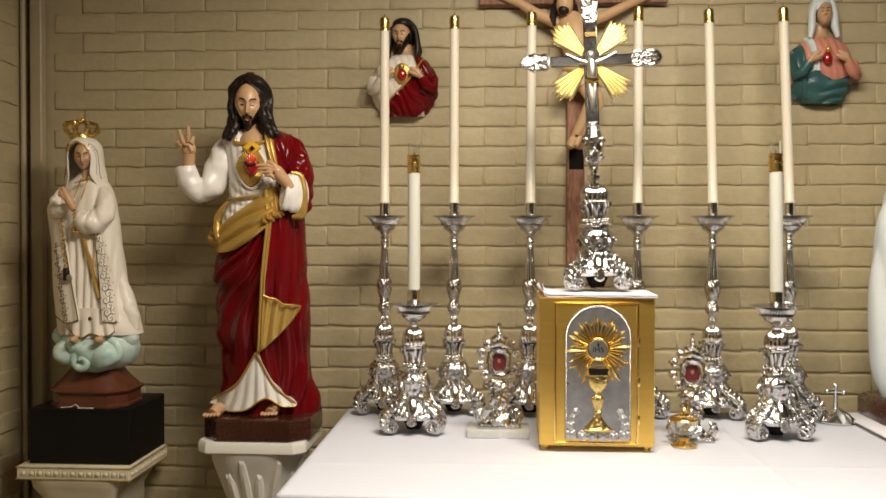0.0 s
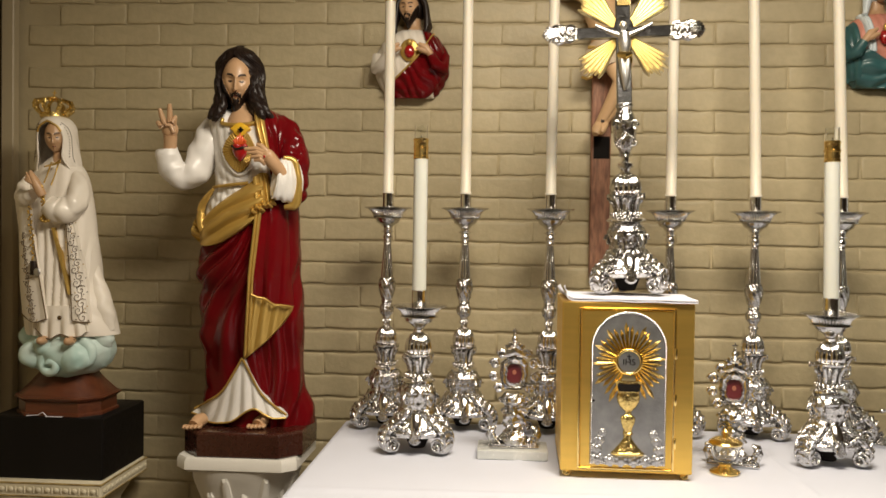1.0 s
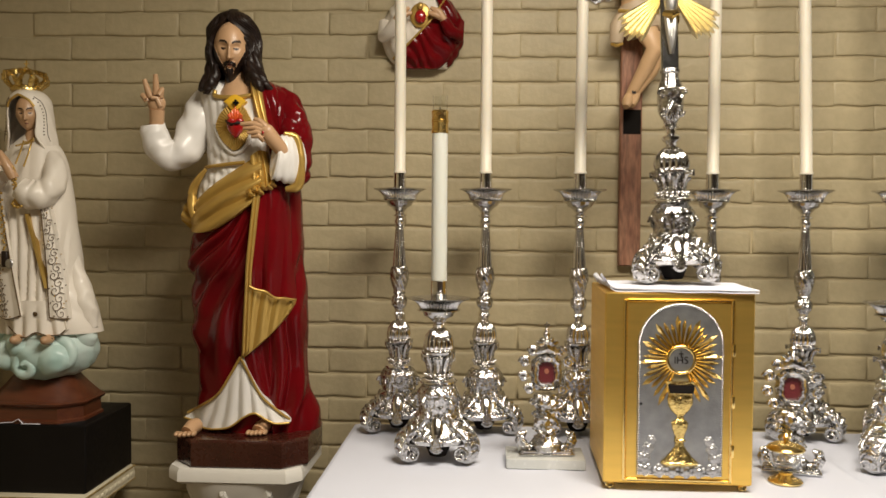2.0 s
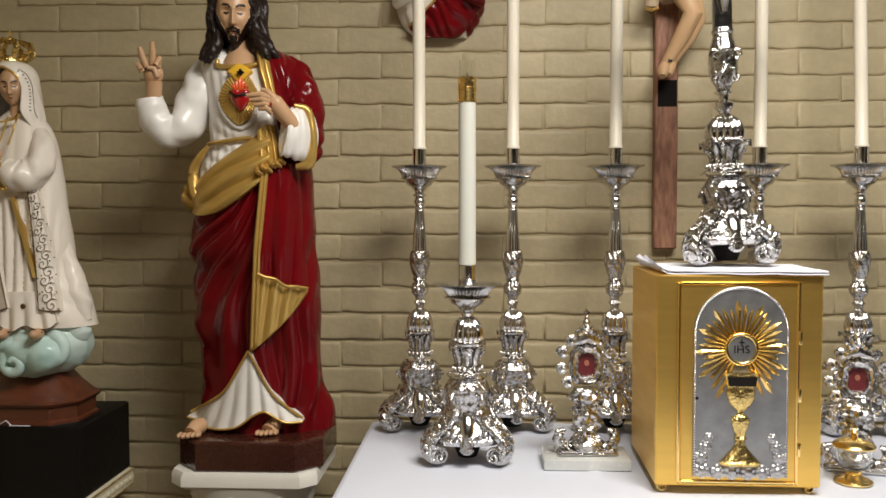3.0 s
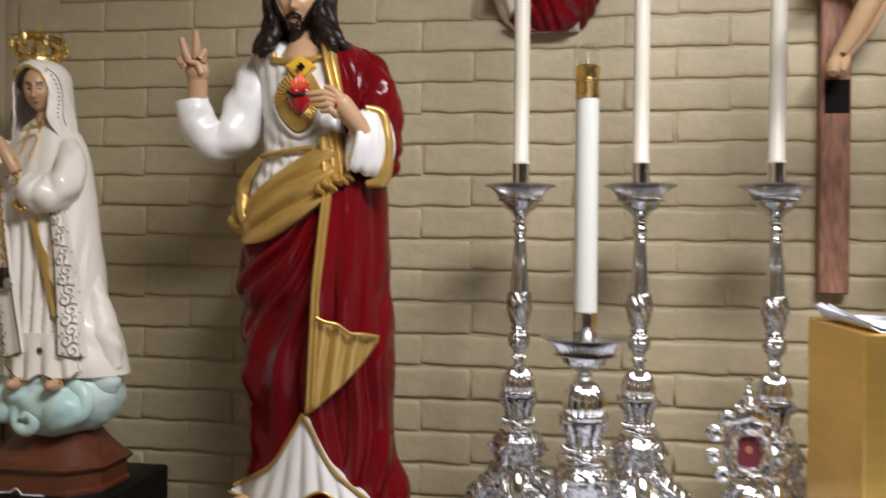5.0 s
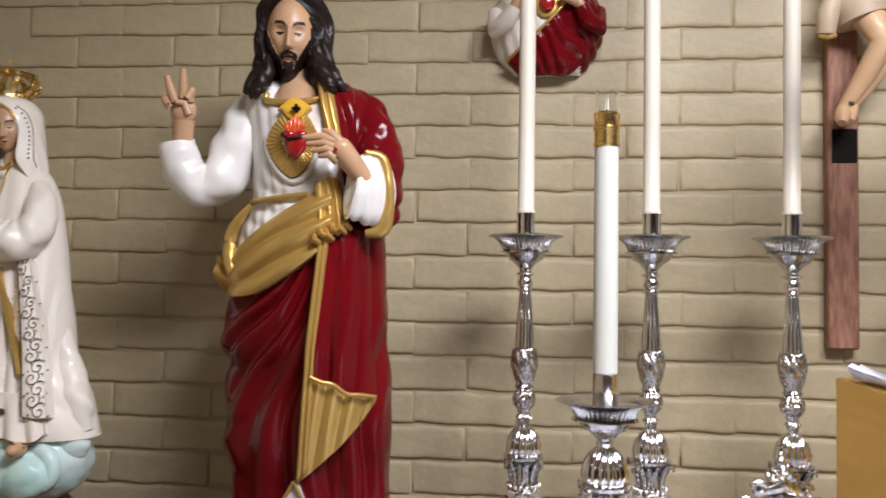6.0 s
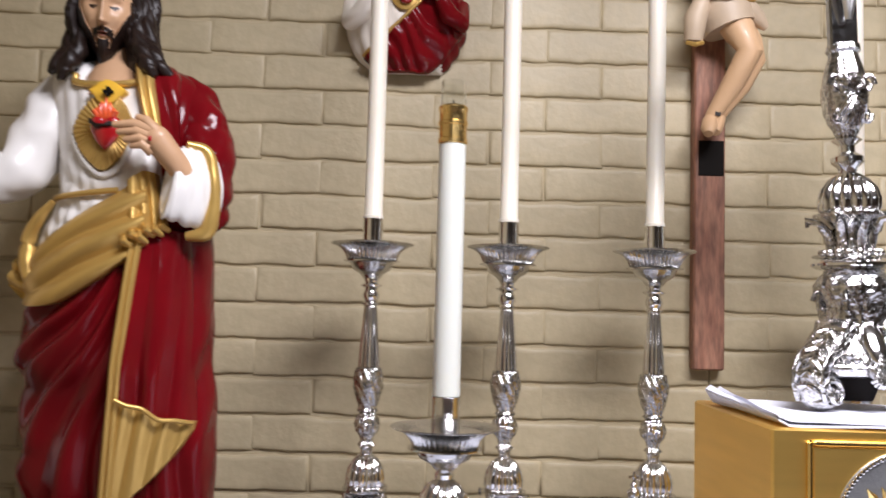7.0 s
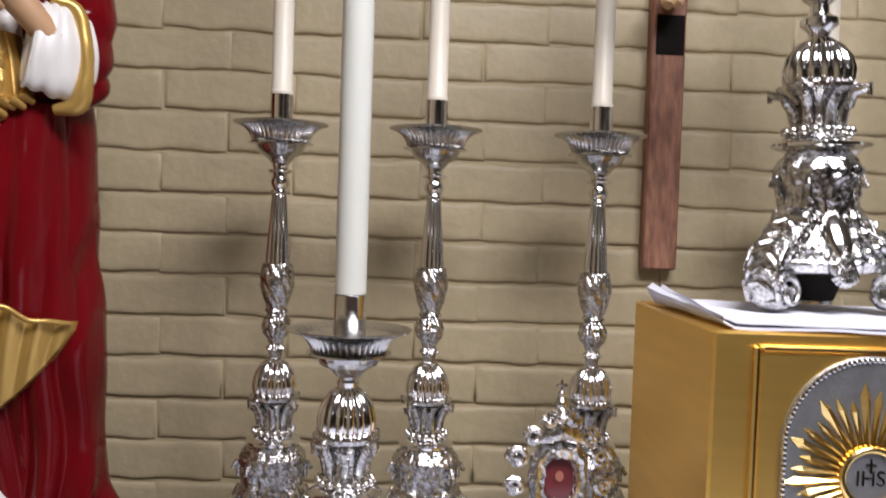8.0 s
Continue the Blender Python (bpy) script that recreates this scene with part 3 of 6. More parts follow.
BACK_ROW = [(-0.334, 0.0, 0.497, 8), (-0.133, 0.0, 0.5, 31), (0.085, -0.2, 0.506, -12), (0.387, 0.0, 0.516, 20), (0.597, 1.6, 0.508, -6), (0.808, 2.6, 0.508, 14)]
BACK_Y, FRONT_Y = 2.464, 2.226
stick, stick_top = tall_candlestick()
taper = candle(0.0133, 0.5, 0.037, M_WAX, "tall slim ivory candle with a brass cap", "tall ivory candles")
STICK_SCALE = (1.551 - TABLE_Z) / stick_top
for i, (cx, lean, tall, turn) in enumerate(BACK_ROW):
    place = pose(cx, BACK_Y, TABLE_Z, 0, 0, turn * 0.25)
    ob = stick if i == 0 else copy_thing(stick, place)
    ob.matrix_basis = place @ Matrix.Diagonal((1, 1, STICK_SCALE, 1))
    place = pose(cx, BACK_Y, 1.551, 0, -lean, turn)
    ob = taper if i == 0 else copy_thing(taper, place)
    ob.matrix_basis = place @ Matrix.Diagonal((1, 1, tall / 0.5, 1))
short, short_top = short_candlestick()
thick = candle(0.0163, 0.305, 0.044, M_WAX_WHITE, "thick white tube candle with brass cap and glass sleeve", "thick white candles", sleeve=True)
SHORT_SCALE = (1.317 - TABLE_Z) / short_top
for i, (cx, lean, turn) in enumerate([(-0.226, 0.0, 0), (0.699, 0.8, 5)]):
    place = pose(cx, FRONT_Y, TABLE_Z, 0, 0, turn)
    ob = short if i == 0 else copy_thing(short, place)
    ob.matrix_basis = place @ Matrix.Diagonal((1, 1, SHORT_SCALE, 1))
    place = pose(cx, FRONT_Y, 1.318, 0, -lean, turn)
    ob = thick if i == 0 else copy_thing(thick, place)
    ob.matrix_basis = place


# ---- the tabernacle ----
TAB_X, TAB_Y, TAB_W, TAB_D, TAB_Z0, TAB_Z1 = 0.227, 2.045, 0.270, 0.260, 0.958, 1.312
tab = thing("tabernacle", None, None, "gold plated tabernacle with an arched silver door relief", "tabernacle", at=pose(TAB_X, TAB_Y, TABLE_Z, 0, 0, -1.0))
W2, H0, H1 = TAB_W / 2, TAB_Z0 - TABLE_Z, TAB_Z1 - TABLE_Z
part("body", Builder().box((-W2, 0, H0), (W2, TAB_D, H1), bevel=0.0025), M_GOLD_BRUSHED, tab)
for sx in (-1, 1):
    for fy in (0.016, TAB_D - 0.016):
        part("foot", Builder().lathe([(0.006, 0.0), (0.009, 0.004), (0.008, 0.010), (0.006, 0.0135)], 16, at=(sx * (W2 - 0.014), fy, 0)), M_GOLD, tab)
D0, D1, DZ0, DZ1 = -0.101, 0.098, H0 + 0.006, H1 - 0.011
# moulded door frame of four mitred bars
def frame_bar(x0, z0, x1, z1, w):
    return Builder().box((x0, -0.006, z0), (x1, 0.004, z1), bevel=0.002)
for bar in (((D0, DZ0, D0 + 0.006, DZ1)), ((D1 - 0.006, DZ0, D1, DZ1)), ((D0 + 0.006, DZ1 - 0.006, D1 - 0.006, DZ1)), ((D0 + 0.006, DZ0, D1 - 0.006, DZ0 + 0.006))):
    part("door_frame", frame_bar(*bar, 0.006), M_GOLD, tab)
door = part("door", Builder().box((D0 + 0.006, -0.0035, DZ0 + 0.006), (D1 - 0.006, 0.002, DZ1 - 0.006), bevel=0.001), M_GOLD_BRUSHED, tab, "brushed gold door panel")
for hz in (DZ0 + 0.06, DZ0 + 0.15, DZ0 + 0.245):
    part("hinge", Builder().lathe([(0.0028, -0.011), (0.0032, -0.010), (0.0032, 0.010), (0.0028, 0.011)], 12, at=(D1 - 0.001, -0.006, hz)), M_GOLD, tab)
PX, PW, PZ0, PZ1 = 0.002, 0.0775, DZ0 + 0.012, DZ1 - 0.007


def arch(half, z0, z1, n=22):
    return [(PX - half, z0), (PX + half, z0)] + [(PX + half * math.cos(math.pi * k / n), z1 - half + half * math.sin(math.pi * k / n)) for k in range(n + 1)]


plate = part("relief_plate", Builder().prism(arch(PW, PZ0, PZ1), -0.0060, -0.0034, bevel=0.001), M_PEWTER, tab, "dull pewter arched plate")
b = Builder()
edge = arch(PW - 0.003, PZ0 + 0.003, PZ1 - 0.003, 60)
edge = [edge[0]] + [(edge[0][0] + (edge[1][0] - edge[0][0]) * k / 36, edge[0][1]) for k in range(1, 36)] + edge[1:3] + [(edge[2][0], edge[2][1])] + edge[3:] 
def along(points, step):
    out, carry = [], 0.0
    for (x0, z0), (x1, z1) in zip(points, points[1:]):
        d = math.hypot(x1 - x0, z1 - z0)
        s = carry
        while s < d:
            out.append((x0 + (x1 - x0) * s / d, z0 + (z1 - z0) * s / d))
            s += step
        carry = s - d
    return out
for x, z in along(edge + edge[:1], 0.0045):
    b.ball((x, -0.0064, z), 0.0025, seg=6, rows=5)
part("rope_border", b, M_SILVER, plate, "bright beaded rope border")
# sunburst, host, chalice
HZ = TAB_Z0 - TABLE_Z + 0.2325
for k in range(36):
    a = 2 * math.pi * (k + 0.5) / 36
    if math.sin(a) < -0.93:
        continue
    length = (0.074 if k % 3 == 0 else 0.062 if k % 3 == 1 else 0.068) * (1 + 0.10 * abs(math.sin(a)) + 0.26 * max(0, -math.sin(a) - 0.25))
    d, s = Vector((math.cos(a), 0, math.sin(a))), Vector((-math.sin(a), 0, math.cos(a)))
    w = 0.0038 if k % 3 else 0.0046
    o = Vector((PX, -0.006, HZ))
    y = Vector((0, -1, 0))
    base = [o + d * 0.026 + s * w * 0.6, o + d * 0.026 + y * 0.004, o + d * 0.026 - s * w * 0.6, o + d * 0.026 - y * 0.001]
    mid = [o + d * length * 0.86 + s * w, o + d * length * 0.86 + y * 0.004, o + d * length * 0.86 - s * w, o + d * length * 0.86 - y * 0.001]
    tip = [o + d * length + s * 0.0004, o + d * length + y * 0.001, o + d * length - s * 0.0004, o + d * length - y * 0.001]
    part("ray", Builder().rings([base, mid, tip]), M_GOLD, plate, "" if k else "polished gold sunburst ray", smooth=False)
b = Builder()
b.tube([(PX + 0.0245 * math.cos(2 * math.pi * k / 40), -0.009, HZ + 0.0245 * math.sin(2 * math.pi * k / 40)) for k in range(41)], 0.0032, 10)
part("host_ring", b, M_GOLD, plate)
b = Builder().prism([(PX + 0.0225 * math.cos(2 * math.pi * k / 40), HZ + 0.0225 * math.sin(2 * math.pi * k / 40)) for k in range(40)], -0.0085, -0.005)
host = part("host", b, M_PEWTER, plate, "pewter host disc with raised letters")


def lettering(text, size, at, mat, parent, depth=0.0006):
    cu = bpy.data.curves.new("lettering", "FONT")
    cu.body, cu.size, cu.extrude, cu.align_x, cu.align_y = text, size, depth, "CENTER", "CENTER"
    tmp = new("lettering_tmp", cu)
    me = bpy.data.meshes.new_from_object(tmp.evaluated_get(bpy.context.evaluated_depsgraph_get()))
    bpy.data.objects.remove(tmp)
    me.materials.clear()
    me.materials.append(mat)
    ob = new("lettering", me)
    ob.parent = parent
    ob.matrix_basis = at
    return ob


lettering("IHS", 0.0185, pose(PX, -0.0088, HZ - 0.001, 90, 0, 0), M_SILVER_DARK, host)
b = Builder().box((PX - 0.0009, -0.0098, HZ + 0.004), (PX + 0.0009, -0.0084, HZ + 0.0165)).box((PX - 0.0045, -0.0098, HZ + 0.0105), (PX + 0.0045, -0.0084, HZ + 0.0122))
part("host_cross", b, M_SILVER_DARK, host)


def half_lathe(prof, flat, mat_seg=28):
    """A chalice in half relief: turned, then flattened against the plate."""
    return Builder().lathe(prof, mat_seg).warp(lambda p: Vector((p.x, p.y * flat, p.z)))


CH = [(0.033, 0.0), (0.034, 0.004), (0.031, 0.006), (0.026, 0.011), (0.015, 0.024), (0.0085, 0.034), (0.0075, 0.040), (0.011, 0.043), (0.0085, 0.046), (0.0085, 0.052), (0.0135, 0.066), (0.0150, 0.076), (0.0125, 0.080),
      (0.0070, 0.083), (0.0065, 0.090), (0.0100, 0.093), (0.0175, 0.101), (0.0225, 0.112), (0.0235, 0.121), (0.0215, 0.128), (0.0235, 0.138), (0.0275, 0.152), (0.0275, 0.154)]
fine = []
for (r0, z0), (r1, z1) in zip(CH, CH[1:]):
    fine += [(r0 + (r1 - r0) * t / 3, z0 + (z1 - z0) * t / 3) for t in range(3)]
CZ = PZ0 + 0.022
b = half_lathe(fine + [CH[-1]], 0.42, 40)
b.warp(lambda p: p + Vector((p.x, p.y, 0)).normalized() * (0.0024 * noise.noise(p * 260) if 0.005 < p.z < 0.125 else 0))
b.warp(lambda p: p + Vector((PX, -0.0065, CZ)))
part("chalice", b, M_GOLD_CHASED, plate, "gold chalice in half relief")
b = Builder().prism([(PX - 0.021, CZ + 0.133), (PX + 0.021, CZ + 0.133), (PX + 0.0235, CZ + 0.1475), (PX - 0.0235, CZ + 0.1475)], -0.0192, -0.010)
part("chalice_band", b, M_DARK, plate, "dark window below the chalice rim")
# roses along the foot of the plate
for rx, rz, rr in [(-0.062, 0.012, 0.010), (-0.036, 0.009, 0.0095), (-0.013, 0.010, 0.0105), (0.013, 0.009, 0.010), (0.036, 0.009, 0.0095), (0.061, 0.012, 0.010), (-0.063, 0.034, 0.0085), (0.063, 0.034, 0.0085), (-0.057, 0.051, 0.008), (0.058, 0.051, 0.008), (-0.051, 0.066, 0.0065), (0.052, 0.066, 0.0065)]:
    rr *= 1.22
    b = Builder().ball((0, 0, 0), (rr * 0.62, rr * 0.5, rr * 0.62), seg=12, rows=8)
    for k in range(6):
        a = k * math.pi / 3 + rx * 40
        b.ball((rr * 0.62 * math.cos(a), 0.001, rr * 0.62 * math.sin(a)), (rr * 0.55, rr * 0.34, rr * 0.5), seg=8, rows=6, turn=Matrix.Rotation(-a, 3, "Y"))
    b.warp(lambda p: p + Vector((PX + rx, -0.0075, PZ0 + rz)))
    part("rose", b, M_ROSE, plate)
b = Builder().prism([(PX - 0.071 + 0.0028 * math.cos(k * math.pi / 8), PZ0 + 0.132 + 0.0028 * math.sin(k * math.pi / 8)) for k in range(16)], -0.0066, -0.005)
part("keyhole", b, M_DARK, plate, "small round black keyhole")


# ---- painted figures, each one plain mesh ----
class Figure(Builder):
    """A lofted body with sections (z, left, right, depth), over which cloth can be laid."""

    def __init__(self, sections, cy=0.0):
        self.v, self.f, self.m = [], [], []
        self.z = [s[0] for s in sections]
        self.cx = [(s[1] + s[2]) / 2 for s in sections]
        self.rx = [(s[2] - s[1]) / 2 for s in sections]
        self.ry = [s[3] for s in sections]
        self.cy = cy if hasattr(cy, "__len__") else [cy] * len(sections)

    def middle(self, z):
        return curve_at(self.z, self.cy, z)

    def section(self, z):
        return curve_at(self.z, self.cx, z), curve_at(self.z, self.rx, z), curve_at(self.z, self.ry, z)

    def front(self, x, z):
        cx, rx, ry = self.section(z)
        u = max(-0.985, min(0.985, (x - cx) / rx))
        return self.middle(z) - ry * math.sqrt(1 - u * u)

    def body(self, z0, z1, rows, seg, mat, folds):
        out = []
        for k in range(rows + 1):
            z = z0 + (z1 - z0) * k / rows
            cx, rx, ry = self.section(z)
            cy = self.middle(z)
            ring = []
            for i in range(seg):
                a = 2 * math.pi * i / seg
                x, y = math.cos(a), math.sin(a)
                d = folds(cx + rx * x, y, z)
                ring.append((cx + (rx + d) * x, cy + (ry + d) * y, z))
            out.append(ring)
        return self.rings(out, mat)

    def cloth(self, upper, lower, off, mat, folds, nu=46, nv=24, tuck=0.006):
        """A sheet between two curves in x and z laid over the body, its rim tucked back."""
        def pick(c, t):
            s = [i / (len(c) - 1) for i in range(len(c))]
            return curve_at(s, [p[0] for p in c], t), curve_at(s, [p[1] for p in c], t)
        rows = []
        for j in range(-1, nv + 2):
            v = min(1, max(0, j / nv))
            row = []
            for i in range(-1, nu + 2):
                u = min(1, max(0, i / nu))
                (xa, za), (xb, zb) = pick(upper, u), pick(lower, u)
                x, z = xa + (xb - xa) * v, za + (zb - za) * v
                rim = j in (-1, nv + 1) or i in (-1, nu + 1)
                o = -tuck if rim else off + folds(u, v, x, z)
                row.append((x, self.front(x, z) - o, z))
            rows.append(row)
        return self.rings(rows, mat, caps=False, closed=False)

    def head(self, c, r, skin, hair, beard=False, seg=150, rows=110, bow=12, lean=0, turn=0, lips=None):
        """A plain carved head looking towards -y, bowed forward: brow, lowered lids, nose, mouth and chin, with an optional beard."""
        start = len(self.f)
        base = len(self.v)
        self.ball((0, 0, 0), (1, 1, 1), seg, rows, skin)

        def bell(d, s):
            return math.exp(-(d / s) ** 2)

        def bearded(u, w):
            u = abs(u)
            mouth = u < 0.16 and -0.55 < w < -0.45
            lip_hair = u < 0.36 and -0.455 - 0.45 * u < w < -0.30 - 0.30 * u and not u < 0.02
            jaw = w < -0.02 - 1.25 * (0.80 - u) if u > 0.22 else w < -0.61 + 0.3 * max(0, u - 0.06)
            return (lip_hair or jaw) and not mouth

        def carve(p):
            u, y, w = p.x, p.y, p.z
            d = 0.0
            if y < 0:
                for e in (-0.36, 0.36):
                    d -= 0.19 * bell(u - e, 0.20) * bell(w - 0.13, 0.12)
                    d += 0.085 * bell(u - e, 0.145) * bell(w - 0.11, 0.075)
                    d += 0.05 * bell(u - e * 1.35, 0.18) * bell(w + 0.16, 0.16)
                d += 0.045 * bell(w - 0.30, 0.07) * bell(u, 0.5)
                slope = max(0, min(1, (0.25 - w) / 0.45))
                d += (0.09 + 0.25 * slope) * bell(u, 0.085 + 0.05 * slope) * (1 if -0.22 < w < 0.25 else bell(w - (0.25 if w > 0 else -0.22), 0.055))
                d += 0.07 * bell(abs(u) - 0.10, 0.05) * bell(w + 0.22, 0.06)
                d += 0.055 * bell(w + 0.445, 0.035) * bell(u, 0.18) - 0.05 * bell(w + 0.485, 0.018) * bell(u, 0.2) + 0.06 * bell(w + 0.535, 0.035) * bell(u, 0.15)
                d += 0.11 * bell(w + 0.80, 0.15) * bell(u, 0.28)
                if beard and bearded(u, w):
                    d += 0.06 + 0.06 * abs(noise.noise(Vector((u * 11, w * 5, 3)))) + 0.35 * bell(u, 0.34) * max(0, -w - 0.60)
            side = 1 - 0.20 * max(0, -w) ** 2
            drop = 1.0 * bell(u, 0.42) * max(0, -w - 0.66) if beard and y < 0 else 0
            return Vector((u * side, y - d, w - drop))
        raw = [Vector(p) for p in self.v[base:]]
        spin = Matrix.Rotation(radians(turn), 3, "Z") @ Matrix.Rotation(radians(lean), 3, "Y") @ Matrix.Rotation(radians(bow), 3, "X")
        for i, p in enumerate(raw):
            q = carve(p)
            self.v[base + i] = tuple(Vector(c) + spin @ Vector((q.x * r[0], q.y * r[1], q.z * r[2])))
        for k in range(start, len(self.f)):
            p = sum((raw[i - base] for i in self.f[k]), Vector()) / len(self.f[k])
            u, y, w = p
            if y > 0.3:
                continue
            au = abs(u)
            if beard and bearded(u, w):
                self.m[k] = hair
            if y < 0:
                if abs(au - 0.36) < 0.155 and abs(w - 0.075 - 0.9 * (au - 0.36) ** 2) < 0.046 - 0.20 * abs(au - 0.36):
                    self.m[k] = hair
                if 0.15 < au < 0.60 and abs(w - 0.30 - 0.06 * math.sin((au - 0.15) * 6)) < 0.034 + 0.022 * (0.6 - au):
                    self.m[k] = hair
                if au < 0.17 and abs(w + 0.485) < 0.010:
                    self.m[k] = hair
                elif lips is not None and au < 0.17 and abs(w + 0.485) < 0.065 - 0.28 * au:
                    self.m[k] = lips
        return self

    def limb(self, pts, radii, seg, mat, ripple=0.0, n=26, tall=1.0, hollow=False):
        """A sleeve along a smooth line, rumpled, with an open cuff if hollow."""
        s = [i / (len(pts) - 1) for i in range(len(pts))]
        line = [Vector([curve_at(s, [p[c] for p in pts], k / n) for c in range(3)]) for k in range(n + 1)]
        rad = [curve_at(s, radii, k / n) for k in range(n + 1)]
        if hollow:
            d = (line[-1] - line[-2]).normalized()
            line += [line[-1] + d * 0.001, line[-1] - d * 0.012, line[-1] - d * 0.022]
            rad += [rad[-1] * 0.90, rad[-1] * 0.80, rad[-1] * 0.4]
        start = len(self.v)
        self.tube(line, rad, seg, mat, flat=tall, side=(0, 0, 1))
        for i in range(start, len(self.v)):
            k, c = divmod(i - start, seg)
            p, o = Vector(self.v[i]), line[k]
            w = 1 + ripple * (noise.noise(p * 34) + 0.8 * (ridge(k / n * 4.5 + 0.6 * math.sin(2 * math.pi * c / seg)) - 0.5)) if k <= n else 1
            self.v[i] = tuple(o + (p - o) * w)
        return self

    def cord(self, curve, r, off, mat, n=40):
        s = [i / (len(curve) - 1) for i in range(len(curve))]
        pts = []
        for k in range(n + 1):
            x, z = curve_at(s, [p[0] for p in curve], k / n), curve_at(s, [p[1] for p in curve], k / n)
            pts.append((x, self.front(x, z) - off, z))
        return self.tube(pts, r, 7, mat)


def ridge(t):
    """A rounded pleat: broad crest, narrow valley."""
    return (0.5 - 0.5 * math.cos(2 * math.pi * t)) ** 0.62


def robed_statue():
    """The large figure, in metres from the middle of its foot."""
    rows = [(0.012, -0.122, 0.176, 0.078, 0.040), (0.055, -0.124, 0.170, 0.078, 0.038), (0.11, -0.122, 0.152, 0.078, 0.032), (0.173, -0.120, 0.142, 0.080, 0.026), (0.28, -0.128, 0.150, 0.086, 0.014), (0.36, -0.122, 0.145, 0.090, 0.006),
            (0.40, -0.128, 0.143, 0.092, 0.0), (0.458, -0.122, 0.139, 0.092, 0.0), (0.51, -0.112, 0.136, 0.090, 0.0), (0.57, -0.106, 0.132, 0.086, 0.0), (0.62, -0.086, 0.124, 0.080, 0.0), (0.68, -0.088, 0.120, 0.080, 0.0), (0.74, -0.100, 0.122, 0.078, 0.002),
            (0.78, -0.112, 0.116, 0.072, 0.004), (0.802, -0.104, 0.100, 0.062, 0.006), (0.818, -0.072, 0.066, 0.048, 0.008), (0.830, -0.040, 0.032, 0.036, 0.006), (0.88, -0.038, 0.026, 0.034, 0.0)]
    f = Figure([row[:4] for row in rows], [row[4] for row in rows])
    RED, WHITE, GOLD, SKIN, HAIR, HEART, FLAME, YELLOW, BROWN, DARK = range(10)
    warp = lambda x, z: noise.noise(Vector((x * 8, z * 5, 1)))
    KX, KZ = 0.074, 0.60

    def q(x, z):
        """A point drawn on the plane y = -0.09 carried along its line of sight to the body's front."""
        y = f.front(x, z)
        k = 1 + (y + 0.09) / 1.62
        return 0.52 + (x - 0.52) * k, 0.47 + (z - 0.47) * k

    def line(*pts):
        return [q(*p) for p in pts]

    def red_folds(x, y, z):
        w = min(1, max(0, (0.56 - z) / 0.10)) * (0.25 + 0.75 * max(0, -y))
        if x < KX:
            th = math.atan2(KX - x, max(0.03, KZ - z)) - 0.5 * max(0, 0.30 - z) * (x + 0.02)
            n = th * (4.6 + 3.0 * z) + 0.55 * warp(x, z) + 0.25 * math.sin(z * 17)
        else:
            n = (x - KX) / 0.042 - 0.3 * (z - 0.2) / 0.1 + 0.6 * warp(x, z)
        big = (0.016 + 0.012 * noise.noise(Vector((x * 6, 3, z * 4)))) * (0.6 * ridge(n) + 0.4 * (0.5 - 0.5 * math.cos(2 * math.pi * n)) - 0.5)
        fine = 0.0015 * math.sin(2 * math.pi * n * 1.7 + 4 * warp(z, x))
        sag = 0.012 * math.exp(-((x + 0.115) / 0.03) ** 2) * (ridge(z / 0.085 + 2.2 * x) - 0.4)
        inset = -0.016 * min(1, max(0, (z - 0.525) / 0.02)) * min(1, max(0, (0.085 - x) / 0.02))
        return (big + fine + sag) * w + inset + 0.003 * noise.noise(Vector((x * 18, y * 2, z * 11)))

    def white_folds(x, y, z):
        swag = math.hypot((x - 0.004) * 1.2, z - 0.745)
        ring = 0.0045 * (ridge((swag + 0.01 * warp(x, z)) / 0.030) - 0.5) * max(0, min(1, (0.74 - z) / 0.05)) * min(1, max(0, (swag - 0.075) / 0.02))
        drop = 0.0032 * (ridge((x + 0.30 * (x - 0.01) * (0.80 - z) / 0.2 + 0.008 * warp(x, z)) / 0.024) - 0.5) * (0.4 + 0.6 * min(1, abs(x - 0.01) / 0.05))
        inset = -0.020 * min(1, max(0, (0.650 - z) / 0.02)) * min(1, max(0, (x - 0.080) / 0.02))
        inset -= 0.016 * min(1, max(0, (z - 0.774) / 0.006)) * min(1, max(0, (0.050 - abs(x)) / 0.008)) * (y < 0)
        return (ring + drop) * max(0.1, -y) + inset + 0.0015 * noise.noise(Vector((x * 20, y, z * 14)))
    f.body(0.012, 0.60, 190, 300, RED, red_folds)
    first = len(f.f)
    f.body(0.535, 0.826, 80, 180, WHITE, white_folds)
    for k in range(first, len(f.f)):
        x, y, z = (sum(f.v[i][c] for i in f.f[k]) / len(f.f[k]) for c in range(3))
        if x > 0.060 + 0.22 * (0.81 - z) or (y > 0.01 and x > 0.02):
            f.m[k] = RED
    f.tube([(-0.004, -0.030, 0.755), (-0.006, -0.024, 0.785), (-0.012, -0.008, 0.812), (-0.016, 0.0, 0.870)], [0.047, 0.043, 0.031, 0.028], 40, SKIN)
    # white underskirt below the mantle, with gold hems
    top = line((-0.106, 0.068), (-0.066, 0.090), (-0.029, 0.116), (0.003, 0.165), (0.022, 0.198), (0.040, 0.166), (0.069, 0.116), (0.104, 0.086), (0.137, 0.066))
    low = line((-0.110, 0.060), (-0.082, 0.046), (-0.054, 0.038), (-0.004, 0.043), (0.034, 0.068), (0.058, 0.076), (0.082, 0.064), (0.104, 0.056), (0.138, 0.060))
